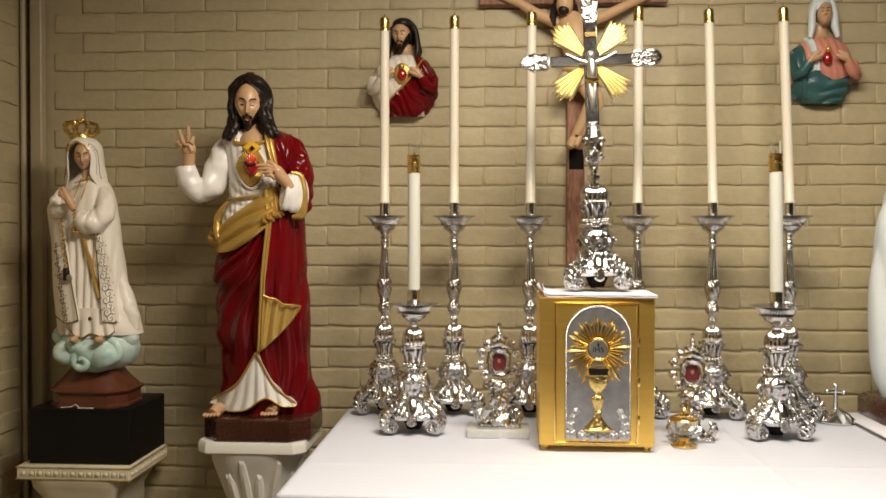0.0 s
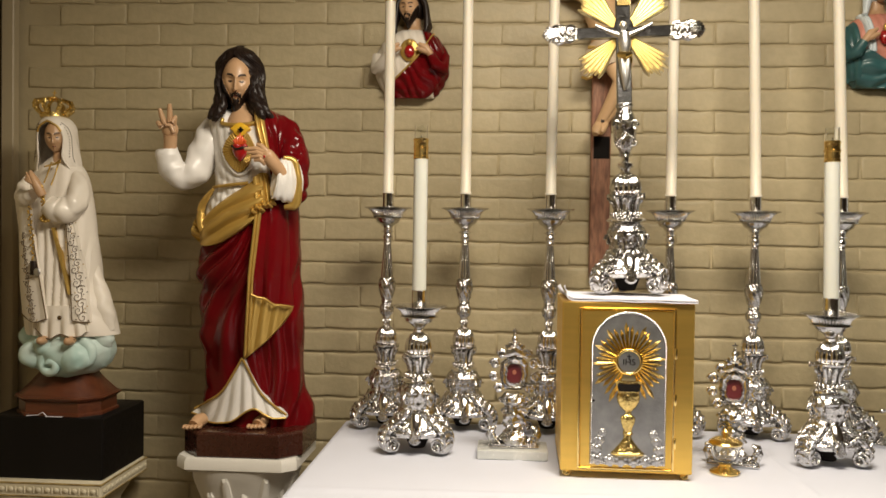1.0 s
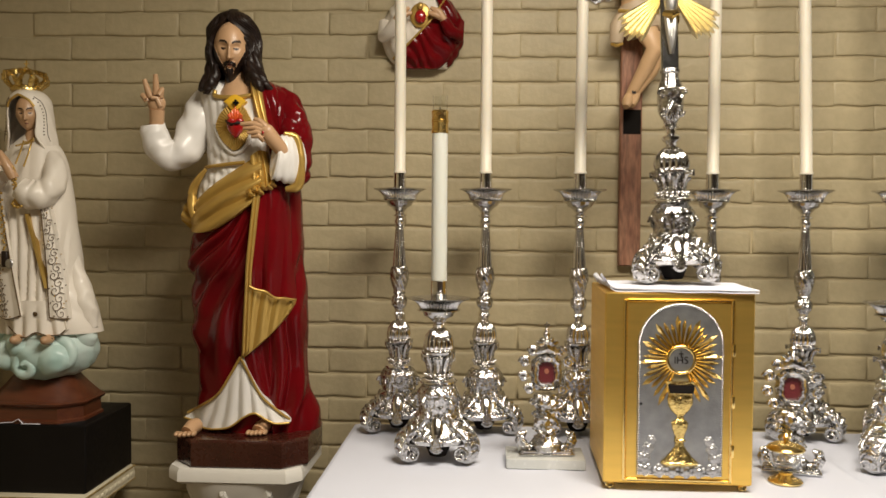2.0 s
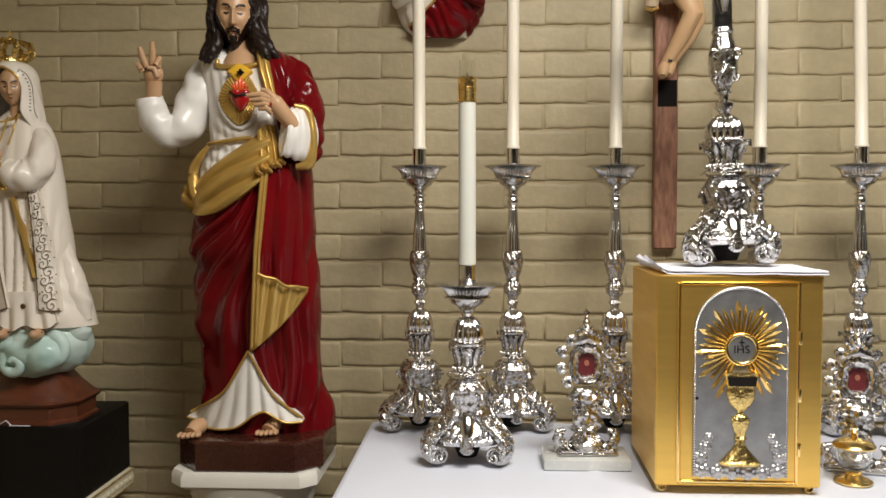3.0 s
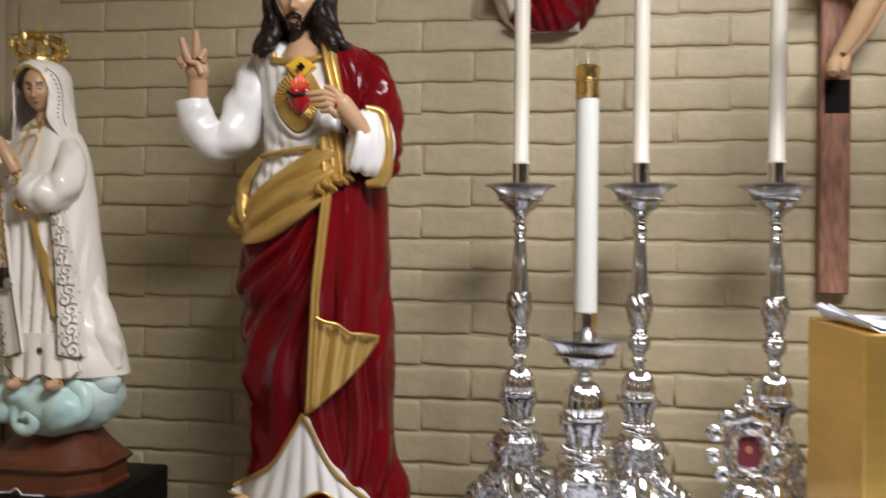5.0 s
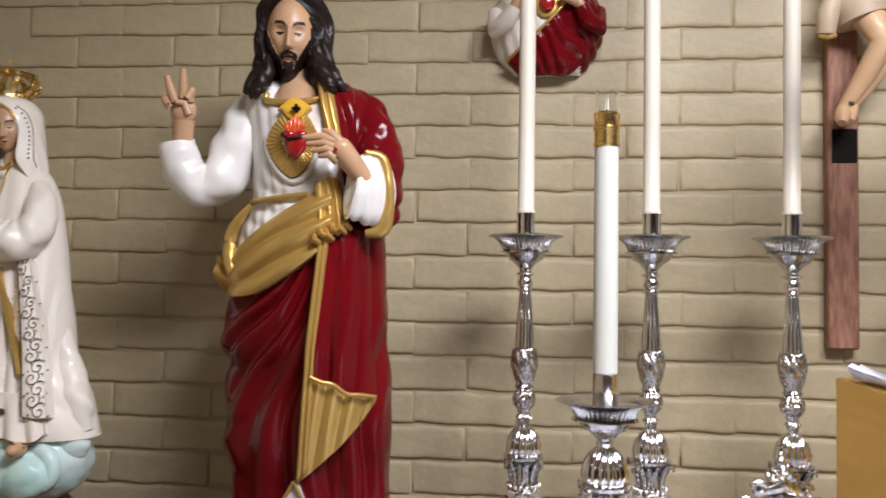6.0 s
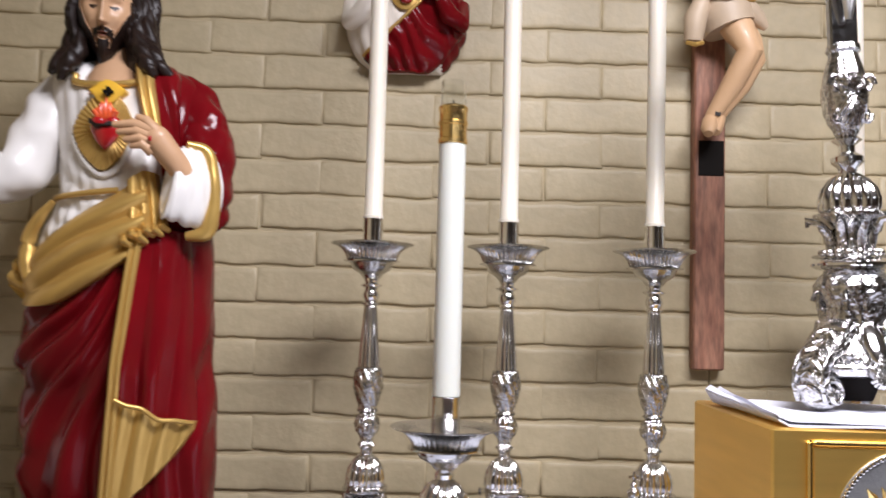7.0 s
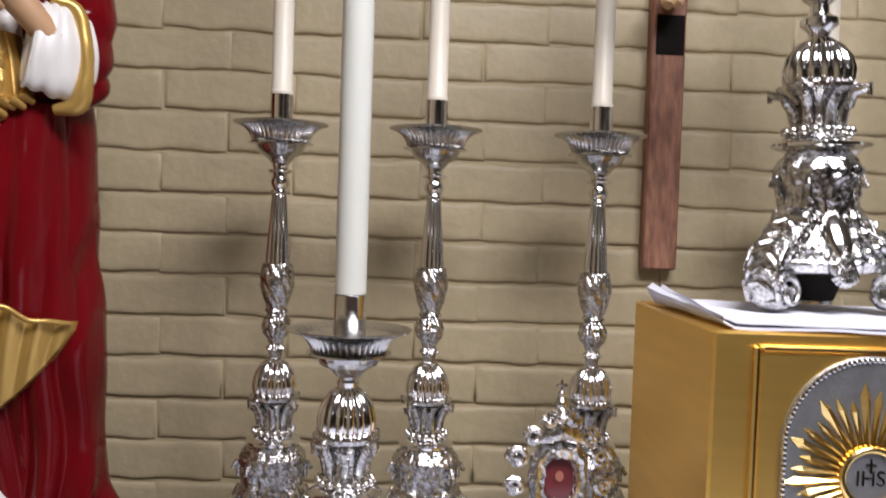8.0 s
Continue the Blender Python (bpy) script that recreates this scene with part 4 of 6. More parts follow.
    f.cloth(top, low, 0.014, WHITE, lambda u, v, x, z: 0.011 * v * (ridge((x + 0.45 * (x - 0.02) * (z - 0.05) / 0.1 + 0.004 * warp(x, z)) / 0.034) - 0.4) + 0.008 * v, nu=110, nv=40)
    f.cord(low, 0.0026, 0.027, GOLD, n=80)
    f.cord(top[:5], 0.0030, 0.019, GOLD)
    f.cord(top[4:], 0.0030, 0.019, GOLD)
    # mantle panel hanging from the gathered end, turned back to its gold lining
    hem = line((0.046, 0.356), (0.062, 0.349), (0.082, 0.345), (0.104, 0.332), (0.128, 0.331), (0.152, 0.329))
    f.cloth(line((0.060, 0.575), (0.085, 0.575), (0.112, 0.575), (0.134, 0.570)), hem, 0.016, RED,
            lambda u, v, x, z: 0.012 * (ridge(u * 2.2 + 0.5 * warp(x, z) + 0.35) - 0.4) * min(1, 0.3 + v) * (1 - u**8) - 0.012 * u**8 + 0.002 * noise.noise(Vector((x * 30, z * 16, 8))), nv=70, nu=90)
    f.cord(hem, 0.0032, 0.030, GOLD)
    f.cloth(hem, line((0.028, 0.196), (0.048, 0.212), (0.070, 0.231), (0.095, 0.254), (0.122, 0.284), (0.150, 0.318)), 0.017, GOLD,
            lambda u, v, x, z: 0.008 * (ridge(u * 3.4 + 0.3 * v + 0.3 * warp(x, z)) - 0.4) * (1 - 0.5 * v), nu=70, nv=40)
    f.cloth(line((0.053, 0.560), (0.069, 0.560)), line((0.026, 0.198), (0.043, 0.214)), 0.023, GOLD, lambda u, v, x, z: 0.0035 * ridge(u * 2), nu=12, nv=60)
    # gold sash swept from the hip up to the gathered knot
    f.cloth(line((-0.103, 0.540), (-0.090, 0.536), (-0.070, 0.552), (-0.040, 0.577), (0.004, 0.608), (0.045, 0.634), (0.074, 0.648)),
            line((-0.112, 0.498), (-0.098, 0.478), (-0.078, 0.472), (-0.044, 0.478), (-0.003, 0.501), (0.036, 0.529), (0.074, 0.556)), 0.014, GOLD,
            lambda u, v, x, z: 0.0150 * (ridge(v * 2.7 * (0.75 + 0.25 * u) + 0.35 * math.sin(u * 4) + 0.25 * warp(x, z)) - 0.35) * (0.55 + 0.45 * u) + 0.010 * math.sin(math.pi * v), nu=100, nv=70)
    f.cloth(line((0.046, 0.640), (0.066, 0.652), (0.082, 0.650)), line((0.050, 0.556), (0.076, 0.566), (0.098, 0.578)), 0.022, GOLD,
            lambda u, v, x, z: 0.007 * (ridge(u * 3.2) - 0.3) * (0.4 + 0.9 * v), nu=50, nv=40)
    for k, (x, z) in enumerate(((0.050, 0.557), (0.060, 0.566), (0.070, 0.563), (0.079, 0.572), (0.090, 0.573), (0.099, 0.579))):
        X, Z = q(x, z)
        f.tube([(X - 0.005, f.front(X, Z) - 0.020, Z + 0.010), (X, f.front(X, Z) - 0.036, Z), (X + 0.005, f.front(X, Z) - 0.022, Z - 0.004)], [0.004, 0.0062, 0.004], 9, GOLD)
    f.limb([(-0.072, -0.060, 0.614), (-0.092, -0.054, 0.592), (-0.108, -0.046, 0.565), (-0.106, -0.050, 0.525), (-0.094, -0.060, 0.500)], [0.004, 0.008, 0.010, 0.011, 0.007], 16, GOLD, 0.06)
    f.cord(line((-0.066, 0.616), (-0.023, 0.622), (0.030, 0.628)), 0.0042, 0.008, GOLD)
    # mantle over the shoulder, with its gold border
    f.cloth(line((0.072, 0.808), (0.084, 0.804), (0.096, 0.796), (0.106, 0.782)), line((0.092, 0.640), (0.106, 0.645), (0.118, 0.650), (0.120, 0.655)), 0.013, RED,
            lambda u, v, x, z: 0.009 * (ridge((x * 0.9 + 0.35 * z + 0.02 * warp(x, z)) / 0.036) - 0.4), nv=60)
    f.cloth(line((0.044, 0.815), (0.056, 0.815), (0.071, 0.812)), line((0.072, 0.690), (0.082, 0.690), (0.094, 0.690)), 0.016, GOLD, lambda u, v, x, z: 0.0045 * (ridge(u * 2) - 0.2), nu=16, nv=50)
    # left arm: mantle sleeve, gold hem, wide white cuff and palm
    f.limb([(0.074, 0.006, 0.792), (0.098, 0.0, 0.768), (0.120, -0.012, 0.722), (0.131, -0.026, 0.680), (0.131, -0.036, 0.635), (0.126, -0.040, 0.598), (0.118, -0.044, 0.575)], [0.024, 0.031, 0.035, 0.035, 0.034, 0.031, 0.012], 56, RED, 0.20, n=80)
    f.limb([(0.118, -0.094, 0.692), (0.142, -0.082, 0.684), (0.152, -0.080, 0.648), (0.152, -0.078, 0.605), (0.144, -0.078, 0.576), (0.118, -0.080, 0.570)], [0.005, 0.008, 0.009, 0.010, 0.011, 0.006], 14, GOLD, 0.1)
    f.limb([(0.146, -0.052, 0.640), (0.134, -0.070, 0.638), (0.121, -0.086, 0.637), (0.110, -0.098, 0.638), (0.100, -0.106, 0.640)], [0.018, 0.023, 0.024, 0.023, 0.022], 40, WHITE, 0.10, tall=2.25, hollow=True)
    f.tube([(0.134, -0.084, 0.634), (0.116, -0.104, 0.654), (0.101, -0.116, 0.674), (0.088, -0.122, 0.690)], [0.014, 0.016, 0.0165, 0.018], 16, SKIN)
    f.ball((0.086, -0.123, 0.693), (0.018, 0.014, 0.017), 16, 10, SKIN)
    for k, (x, z) in enumerate(((0.030, 0.709), (0.036, 0.700), (0.045, 0.690), (0.054, 0.682))):
        f.tube([(0.090 - 0.003 * k, -0.124, 0.700 - 0.008 * k), ((0.088 + x) / 2, -0.133, (0.706 - 0.008 * k + z) / 2 + 0.002), (x, -0.126, z)], [0.0085, 0.0068, 0.0042], 10, SKIN)
    f.tube([(0.086, -0.126, 0.702), (0.072, -0.130, 0.716), (0.060, -0.126, 0.720)], [0.008, 0.0065, 0.0042], 10, SKIN)
    f.ball((0.082, -0.138, 0.690), (0.003, 0.002, 0.004), 8, 6, HEART)
    # right arm raised in blessing
    f.limb([(-0.070, 0.004, 0.790), (-0.096, -0.006, 0.755), (-0.112, -0.018, 0.705), (-0.132, -0.032, 0.660), (-0.160, -0.046, 0.648), (-0.180, -0.056, 0.665), (-0.189, -0.064, 0.692), (-0.192, -0.068, 0.714)],
           [0.034, 0.038, 0.039, 0.037, 0.034, 0.034, 0.031, 0.027], 44, WHITE, 0.11, n=70, hollow=True)
    f.tube([(-0.186, -0.066, 0.690), (-0.180, -0.074, 0.722), (-0.178, -0.078, 0.746)], [0.018, 0.016, 0.017], 14, SKIN)
    f.ball((-0.178, -0.080, 0.760), (0.021, 0.014, 0.022), 16, 10, SKIN)
    for pts, r0 in ((((-0.188, 0.772), (-0.195, 0.792), (-0.199, 0.811)), 0.0076), (((-0.176, 0.778), (-0.174, 0.800), (-0.173, 0.822)), 0.0078), (((-0.166, 0.774), (-0.161, 0.788), (-0.167, 0.776)), 0.0074),
                    (((-0.197, 0.764), (-0.204, 0.776), (-0.197, 0.766)), 0.0070), (((-0.166, 0.752), (-0.172, 0.770), (-0.184, 0.770)), 0.0070)):
        f.tube([(x, -0.088 - 0.005 * k, z) for k, (x, z) in enumerate(pts)], [r0, r0 * 0.92, r0 * 0.62], 10, SKIN)
    # rayed badge on the breast with crowned heart
    f.cloth(line((-0.036, 0.712), (-0.026, 0.734), (-0.008, 0.752), (0.010, 0.758), (0.028, 0.748), (0.044, 0.722)), line((-0.036, 0.704), (-0.026, 0.682), (-0.010, 0.664), (0.007, 0.654), (0.026, 0.668), (0.044, 0.700)), 0.009, GOLD,
            lambda u, v, x, z: 0.0028 * (ridge(math.atan2(x - 0.007, z - 0.71) * 6.5) - 0.3), nu=110, nv=50)
    f.cord(line((-0.037, 0.716), (-0.036, 0.696), (-0.018, 0.665), (0.006, 0.648), (0.030, 0.662), (0.047, 0.700)), 0.0050, 0.003, WHITE)
    f.cloth(line((-0.014, 0.762), (0.009, 0.775), (0.034, 0.762)), line((-0.014, 0.758), (0.009, 0.740), (0.034, 0.758)), 0.014, YELLOW, lambda u, v, x, z: 0.002 * math.sin(math.pi * v), nv=10)
    hx, yb = 0.008, f.front(0.008, 0.71) - 0.015
    heart = []
    for z, w in ((0.681, 0.0006), (0.686, 0.0065), (0.695, 0.0145), (0.705, 0.0195), (0.713, 0.0205), (0.719, 0.0185), (0.723, 0.0120)):
        heart.append([(hx + w * math.cos(2 * math.pi * k / 24), yb + w * 0.5 * math.sin(2 * math.pi * k / 24), z) for k in range(24)])
    f.rings(heart, HEART)
    for e in (-1, 1):
        f.ball((hx + e * 0.009, yb - 0.002, 0.7185), (0.0105, 0.008, 0.0085), 14, 9, HEART)
    for e in (0.0, 0.003):
        f.tube([(hx - 0.021, yb - 0.004, 0.718 + e), (hx - 0.008, yb - 0.0125, 0.712 - e), (hx + 0.008, yb - 0.0125, 0.713 + e), (hx + 0.021, yb - 0.004, 0.717 - e)], 0.0020, 7, HAIR)
    for e, tip in ((-2, 0.738), (-1, 0.746), (0, 0.751), (1, 0.746), (2, 0.737)):
        f.tube([(hx + 0.0035 * e, yb - 0.002, 0.722), (hx + 0.0066 * e, yb - 0.006, 0.732), (hx + 0.0052 * e, yb - 0.003, tip)], [0.0050, 0.0055, 0.0008], 8, FLAME)
    for dx, dz in ((0.0060, 0.0018), (0.0018, 0.0060)):
        f.box((hx - dx, yb - 0.004, 0.760 - dz), (hx + dx, yb + 0.006, 0.760 + dz), DARK)
    # bowed head, beard and long parted hair
    f.head(Vector((-0.019, -0.034, 0.887)), (0.0400, 0.046, 0.062), SKIN, HAIR, beard=True, bow=15, lean=2, turn=11, lips=10)
    f.ball((-0.018, 0.014, 0.914), (0.050, 0.050, 0.058), 30, 20, HAIR)
    levels = [0.0, 0.08, 0.18, 0.32, 0.5, 0.66, 0.82, 0.92, 1.0]
    locks = []
    for k in range(-1, 92):
        t = min(1, max(0, k / 90))
        z = 0.984 - 0.190 * t
        half = curve_at(levels, [0.004, 0.034, 0.052, 0.061, 0.062, 0.060, 0.062, 0.068, 0.078], t)
        inner = curve_at(levels, [0.0008, 0.0008, 0.0012, 0.030, 0.038, 0.037, 0.038, 0.046, 0.060], t)
        deep = curve_at(levels, [0.008, 0.040, 0.056, 0.064, 0.064, 0.068, 0.074, 0.078, 0.078], t)
        op = math.acos(min(0.999, inner / half))
        cx = -0.023 + 0.020 * max(0, t - 0.5)
        ring = []
        for i in range(181):
            w = i / 180
            a = -op + (math.pi + 2 * op) * w
            n = w * 30 + 1.2 * math.sin(t * 8 + w * 9) + 1.1 * noise.noise(Vector((w * 9, t * 4, 2)))
            strand = (0.0050 * (ridge(n) - 0.5) + 0.0016 * (ridge(n * 2.7) - 0.5)) * min(1, t * 4) + 0.004 * noise.noise(Vector((w * 14, t * 7, 5)))
            if i in (0, 180) or k in (-1, 91):
                strand = -0.016
            wave = 0.0045 * math.sin(t * 17 + 5 * w)
            ring.append((cx + (half + strand + wave * t) * math.cos(a), -0.004 + (deep + strand) * math.sin(a), z - 0.014 * max(0, t - 0.80) / 0.2 * (1 - ridge(n)) + 0.012 * max(0, t - 0.7) * (1 if math.sin(a) > 0 else -1)))
        locks.append(ring)
    f.rings(locks, HAIR, caps=False, closed=False)
    for pts in (((-0.074, -0.020, 0.905), (-0.078, -0.030, 0.870), (-0.074, -0.044, 0.835), (-0.078, -0.064, 0.808), (-0.092, -0.064, 0.790)), ((-0.060, -0.034, 0.880), (-0.058, -0.046, 0.850), (-0.060, -0.058, 0.822), (-0.068, -0.070, 0.800), (-0.074, -0.070, 0.782)),
                ((0.034, -0.020, 0.905), (0.042, -0.028, 0.870), (0.050, -0.040, 0.835), (0.066, -0.058, 0.812), (0.088, -0.056, 0.793)), ((0.028, -0.032, 0.880), (0.034, -0.044, 0.850), (0.046, -0.058, 0.822), (0.060, -0.070, 0.802), (0.070, -0.070, 0.788))):
        f.limb([(x - (0.007 if x > 0 else -0.007), y, z) for x, y, z in pts], [0.009, 0.011, 0.0125, 0.012, 0.004], 26, HAIR, 0.30, n=50)
    f.cord([(-0.050, 0.790), (-0.046, 0.778), (-0.004, 0.774), (0.036, 0.780), (0.044, 0.795)], 0.0052, 0.004, GOLD)
    # bare feet
    for x, y in ((-0.112, -0.078), (0.046, -0.052)):
        f.tube([(x + 0.012, y + 0.036, 0.030), (x + 0.006, y + 0.020, 0.028), (x, y, 0.020)], [0.016, 0.018, 0.015], 14, SKIN)
        for k in range(5):
            f.ball((x - 0.019 + k * 0.0092, y - 0.014 + 0.0035 * abs(k - 1), 0.019), (0.0058, 0.014, 0.0062), 10, 7, SKIN)
    f.warp(lambda p: Vector((p.x, p.y, max(p.z, 0.012))))
    # cut-cornered base

    def octo(x0, x1, y0, y1, c):
        return [(x0 + c, y0), (x1 - c, y0), (x1, y0 + c), (x1, y1 - c), (x1 - c, y1), (x0 + c, y1), (x0, y1 - c), (x0, y0 + c)]
    levels = [[(x, y, z) for x, y in octo(-0.135 - e, 0.160 + e, -0.105 - e, 0.145 + e, 0.05)] for e, z in ((0.004, -0.050), (0.006, -0.047), (0.006, 0.006), (0.004, 0.010), (0.0, 0.012))]
    for i in range(8):
        for lower, upper in zip(levels, levels[1:]):
            f.rings([[lower[i], lower[(i + 1) % 8]], [upper[i], upper[(i + 1) % 8]]], BROWN, caps=False, closed=False)
    f.rings([levels[-1], [(0.0125, 0.02, 0.012)] * 8], BROWN, caps=False)
    return f


mats_a = [M_ROBE_RED, M_ROBE_WHITE, M_ROBE_GOLD, M_SKIN, M_HAIR, M_HEART, M_FLAME, M_YELLOW, M_BASEBROWN, M_DARK, M_LIPS]
STAT_Z = 0.938
robed = robed_statue().warp(lambda p: Vector((p.x * 0.985, p.y, p.z)))
thing("statue", robed, mats_a, "glossy painted statue of a bearded man in white and red robes", "statue", at=pose(-0.692, 2.425, STAT_Z), angle=60)


def veiled_statue():
    """The smaller figure on its cloud, in metres from the point between its feet."""
    f = Figure([(0.020, -0.110, 0.150, 0.082), (0.067, -0.116, 0.140, 0.082), (0.10, -0.118, 0.128, 0.080), (0.15, -0.120, 0.104, 0.078), (0.22, -0.121, 0.093, 0.074), (0.32, -0.122, 0.080, 0.068), (0.39, -0.118, 0.070, 0.060),
                (0.43, -0.104, 0.062, 0.050), (0.455, -0.085, 0.050, 0.042), (0.475, -0.060, 0.030, 0.032), (0.49, -0.040, 0.012, 0.024)])
    WHITE, GOLD, SKIN, CLOUD, DARK, HAIR, SILVER = range(7)
    warp = lambda x, z: noise.noise(Vector((x * 14, z * 7, 4)))

    def q(x, z):
        y = f.front(x, z)
        k = 1 + (y + 0.08) / 2.05
        return 1.14 + (x - 1.14) * k, 0.30 + (z - 0.30) * k

    def line(*pts):
        return [q(*p) for p in pts]
    f.body(0.020, 0.488, 130, 200, WHITE, lambda x, y, z: (0.011 * (ridge((x + 0.25 * (x - 0.02) * (0.3 - z) / 0.3 + 0.006 * warp(x, z)) / 0.027) - 0.5) * min(1, max(0.15, (0.36 - z) / 0.12)) if -0.10 < x < 0.085 else 0.006 * (ridge((z + 0.6 * x) / 0.07) - 0.5)) * max(0.2, -y) + 0.002 * noise.noise(Vector((x * 22, y, z * 12))))
    # cloak borders with dark gold edging
    for upper, lower in ((line((0.054, 0.330), (0.070, 0.328), (0.086, 0.326)), line((0.069, 0.063), (0.098, 0.061), (0.127, 0.064))), (line((-0.108, 0.380), (-0.084, 0.384), (-0.060, 0.388)), line((-0.078, 0.078), (-0.040, 0.058), (-0.003, 0.066)))):
        f.cloth(upper, lower, 0.013, WHITE, lambda u, v, x, z: 0.004 * ridge(u * 1.3 + 0.15 * warp(x, z)), nu=30, nv=70)
        inner = 0 if upper[0][0] > 0 else 2
        f.cord([upper[inner], ((upper[inner][0] + lower[inner][0]) / 2, (upper[inner][1] + lower[inner][1]) / 2), lower[inner]], 0.0013, 0.016, DARK)
        f.cord(lower, 0.0014, 0.016, DARK)
        n = 15 if inner == 0 else 13
        for k in range(n):
            t = (k + 0.9) / (n + 0.6)
            t = t if inner == 0 else 0.28 + 0.72 * t
            cx = (upper[1][0] * (1 - t) + lower[1][0] * t) + 0.004 * (-1) ** k
            cz = upper[1][1] * (1 - t) + lower[1][1] * t
            size = (0.006 + 0.006 * t) if inner == 0 else 0.005 + 0.005 * t
            pts = []
            for i in range(14):
                w, rr = i * 0.62 * (-1) ** k + 0.8, size * (1 - i / 15)
                x, z = cx + rr * math.cos(w), cz + rr * 1.25 * math.sin(w)
                pts.append((x, f.front(x, z) - 0.0185, z))
            f.tube(pts, 0.00085, 5, DARK)
            for i in range(3):
                w = 2.1 * i + k
                x, z = cx + size * 1.35 * math.cos(w), cz + size * 1.15 * math.sin(w)
                f.ball((x, f.front(x, z) - 0.0175, z), (0.0024, 0.0012, 0.0013), 6, 5, DARK if i else GOLD, turn=Matrix.Rotation(w, 3, "Y"))
    # flared tail of the cloak
    f.limb([(0.075, 0.0, 0.22), (0.095, -0.010, 0.15), (0.118, -0.016, 0.085), (0.136, -0.016, 0.030)], [0.012, 0.022, 0.026, 0.014], 20, WHITE, 0.15)
    # sleeves and joined palms
    f.limb([(0.036, -0.016, 0.440), (0.055, -0.036, 0.405), (0.056, -0.054, 0.368), (0.038, -0.070, 0.346), (0.012, -0.082, 0.346), (-0.008, -0.090, 0.360)], [0.016, 0.026, 0.031, 0.033, 0.031, 0.024], 40, WHITE, 0.15, n=50, hollow=True)
    f.limb([(-0.086, -0.018, 0.440), (-0.100, -0.036, 0.405), (-0.092, -0.060, 0.376), (-0.066, -0.080, 0.376), (-0.046, -0.088, 0.384)], [0.012, 0.018, 0.020, 0.018, 0.014], 28, WHITE, 0.15, n=40, hollow=True)
    for e in (0.0, 0.010):
        f.tube([(-0.014 + e * 0.4, -0.096 - e, 0.380), (-0.024 + e * 0.4, -0.102 - e, 0.404), (-0.034 + e * 0.3, -0.104 - e, 0.424), (-0.043 + e * 0.3, -0.104 - e, 0.442)], [0.011, 0.0125, 0.009, 0.0035], 12, SKIN)
        for k in range(3):
            f.tube([(-0.030 - 0.004 * k, -0.110 - e, 0.408 + 0.003 * k), (-0.040 - 0.003 * k, -0.110 - e, 0.426 - 0.004 * k), (-0.048 - 0.002 * k, -0.107 - e, 0.438 - 0.008 * k)], [0.004, 0.0036, 0.002], 7, SKIN)
    # bow, ribbons and hanging gold beads
    for x1, z1, x2, z2 in ((-0.008, 0.468, -0.022, 0.414), (0.012, 0.466, -0.002, 0.408), (-0.016, 0.460, -0.020, 0.456), (0.016, 0.474, 0.022, 0.466)):
        f.tube([(0.001, -0.062, 0.464), (x1, -0.066, z1), ((x1 + x2) / 2, -0.070, (z1 + z2) / 2), (x2, -0.078, z2)], [0.003, 0.0024, 0.002, 0.0022], 7, GOLD)
    for k in range(30):
        t = k / 29
        f.ball((-0.010 + 0.004 * math.sin(k * 2.3) + 0.003 * t, -0.112 + 0.018 * t, 0.405 - 0.088 * t), (0.0040, 0.0034, 0.0036), 7, 5, GOLD)
        f.ball((-0.060 + 0.016 * t + 0.005 * math.sin(k * 1.9), f.front(-0.05, 0.3) - 0.018, 0.352 - 0.150 * t), (0.0034, 0.0026, 0.0032), 7, 5, GOLD)
    for k in range(8):
        w = k * math.pi / 4
        f.ball((-0.006 + 0.012 * math.cos(w), -0.098, 0.322 + 0.007 * math.sin(w)), (0.005, 0.003, 0.004), 7, 5, GOLD)
    f.box((-0.048, f.front(-0.04, 0.2) - 0.026, 0.178), (-0.034, f.front(-0.04, 0.2) - 0.014, 0.214), HAIR, 0.001)
    f.ball((-0.028, f.front(-0.03, 0.185) - 0.024, 0.186), (0.010, 0.003, 0.011), 14, 8, SILVER)
    f.cloth(line((0.008, 0.300), (0.016, 0.300)), line((0.056, 0.130), (0.066, 0.130)), 0.012, GOLD, lambda u, v, x, z: 0.001, nu=6, nv=30)
    f.ball((*q(0.030, 0.070)[:1], f.front(*q(0.030, 0.070)) - 0.010, q(0.030, 0.070)[1]), (0.006, 0.002, 0.006), 8, 6, DARK)
    hem = line((-0.034, 0.042), (-0.012, 0.022), (0.008, 0.016), (0.034, 0.028), (0.062, 0.022), (0.092, 0.024), (0.112, 0.036))
    f.cloth(line((-0.030, 0.10), (0.0, 0.10), (0.035, 0.10), (0.07, 0.10), (0.10, 0.10)), hem, 0.008, WHITE, lambda u, v, x, z: 0.012 * v * (ridge(u * 4.2) - 0.3), nu=60, nv=24)
    f.cord(hem, 0.0013, 0.016, DARK)
    # bowed head, hair and veil
    f.tube([(-0.014, -0.008, 0.515), (-0.014, -0.018, 0.462)], [0.015, 0.020], 18, SKIN)
    f.head(Vector((-0.018, -0.028, 0.537)), (0.0275, 0.032, 0.0415), SKIN, HAIR, bow=15, turn=16, lean=-3, lips=7)
    f.ball((-0.020, -0.004, 0.545), (0.036, 0.034, 0.044), 24, 16, HAIR)
    levels = [0.0, 0.06, 0.14, 0.24, 0.40, 0.58, 0.78, 1.0]
    rows = []
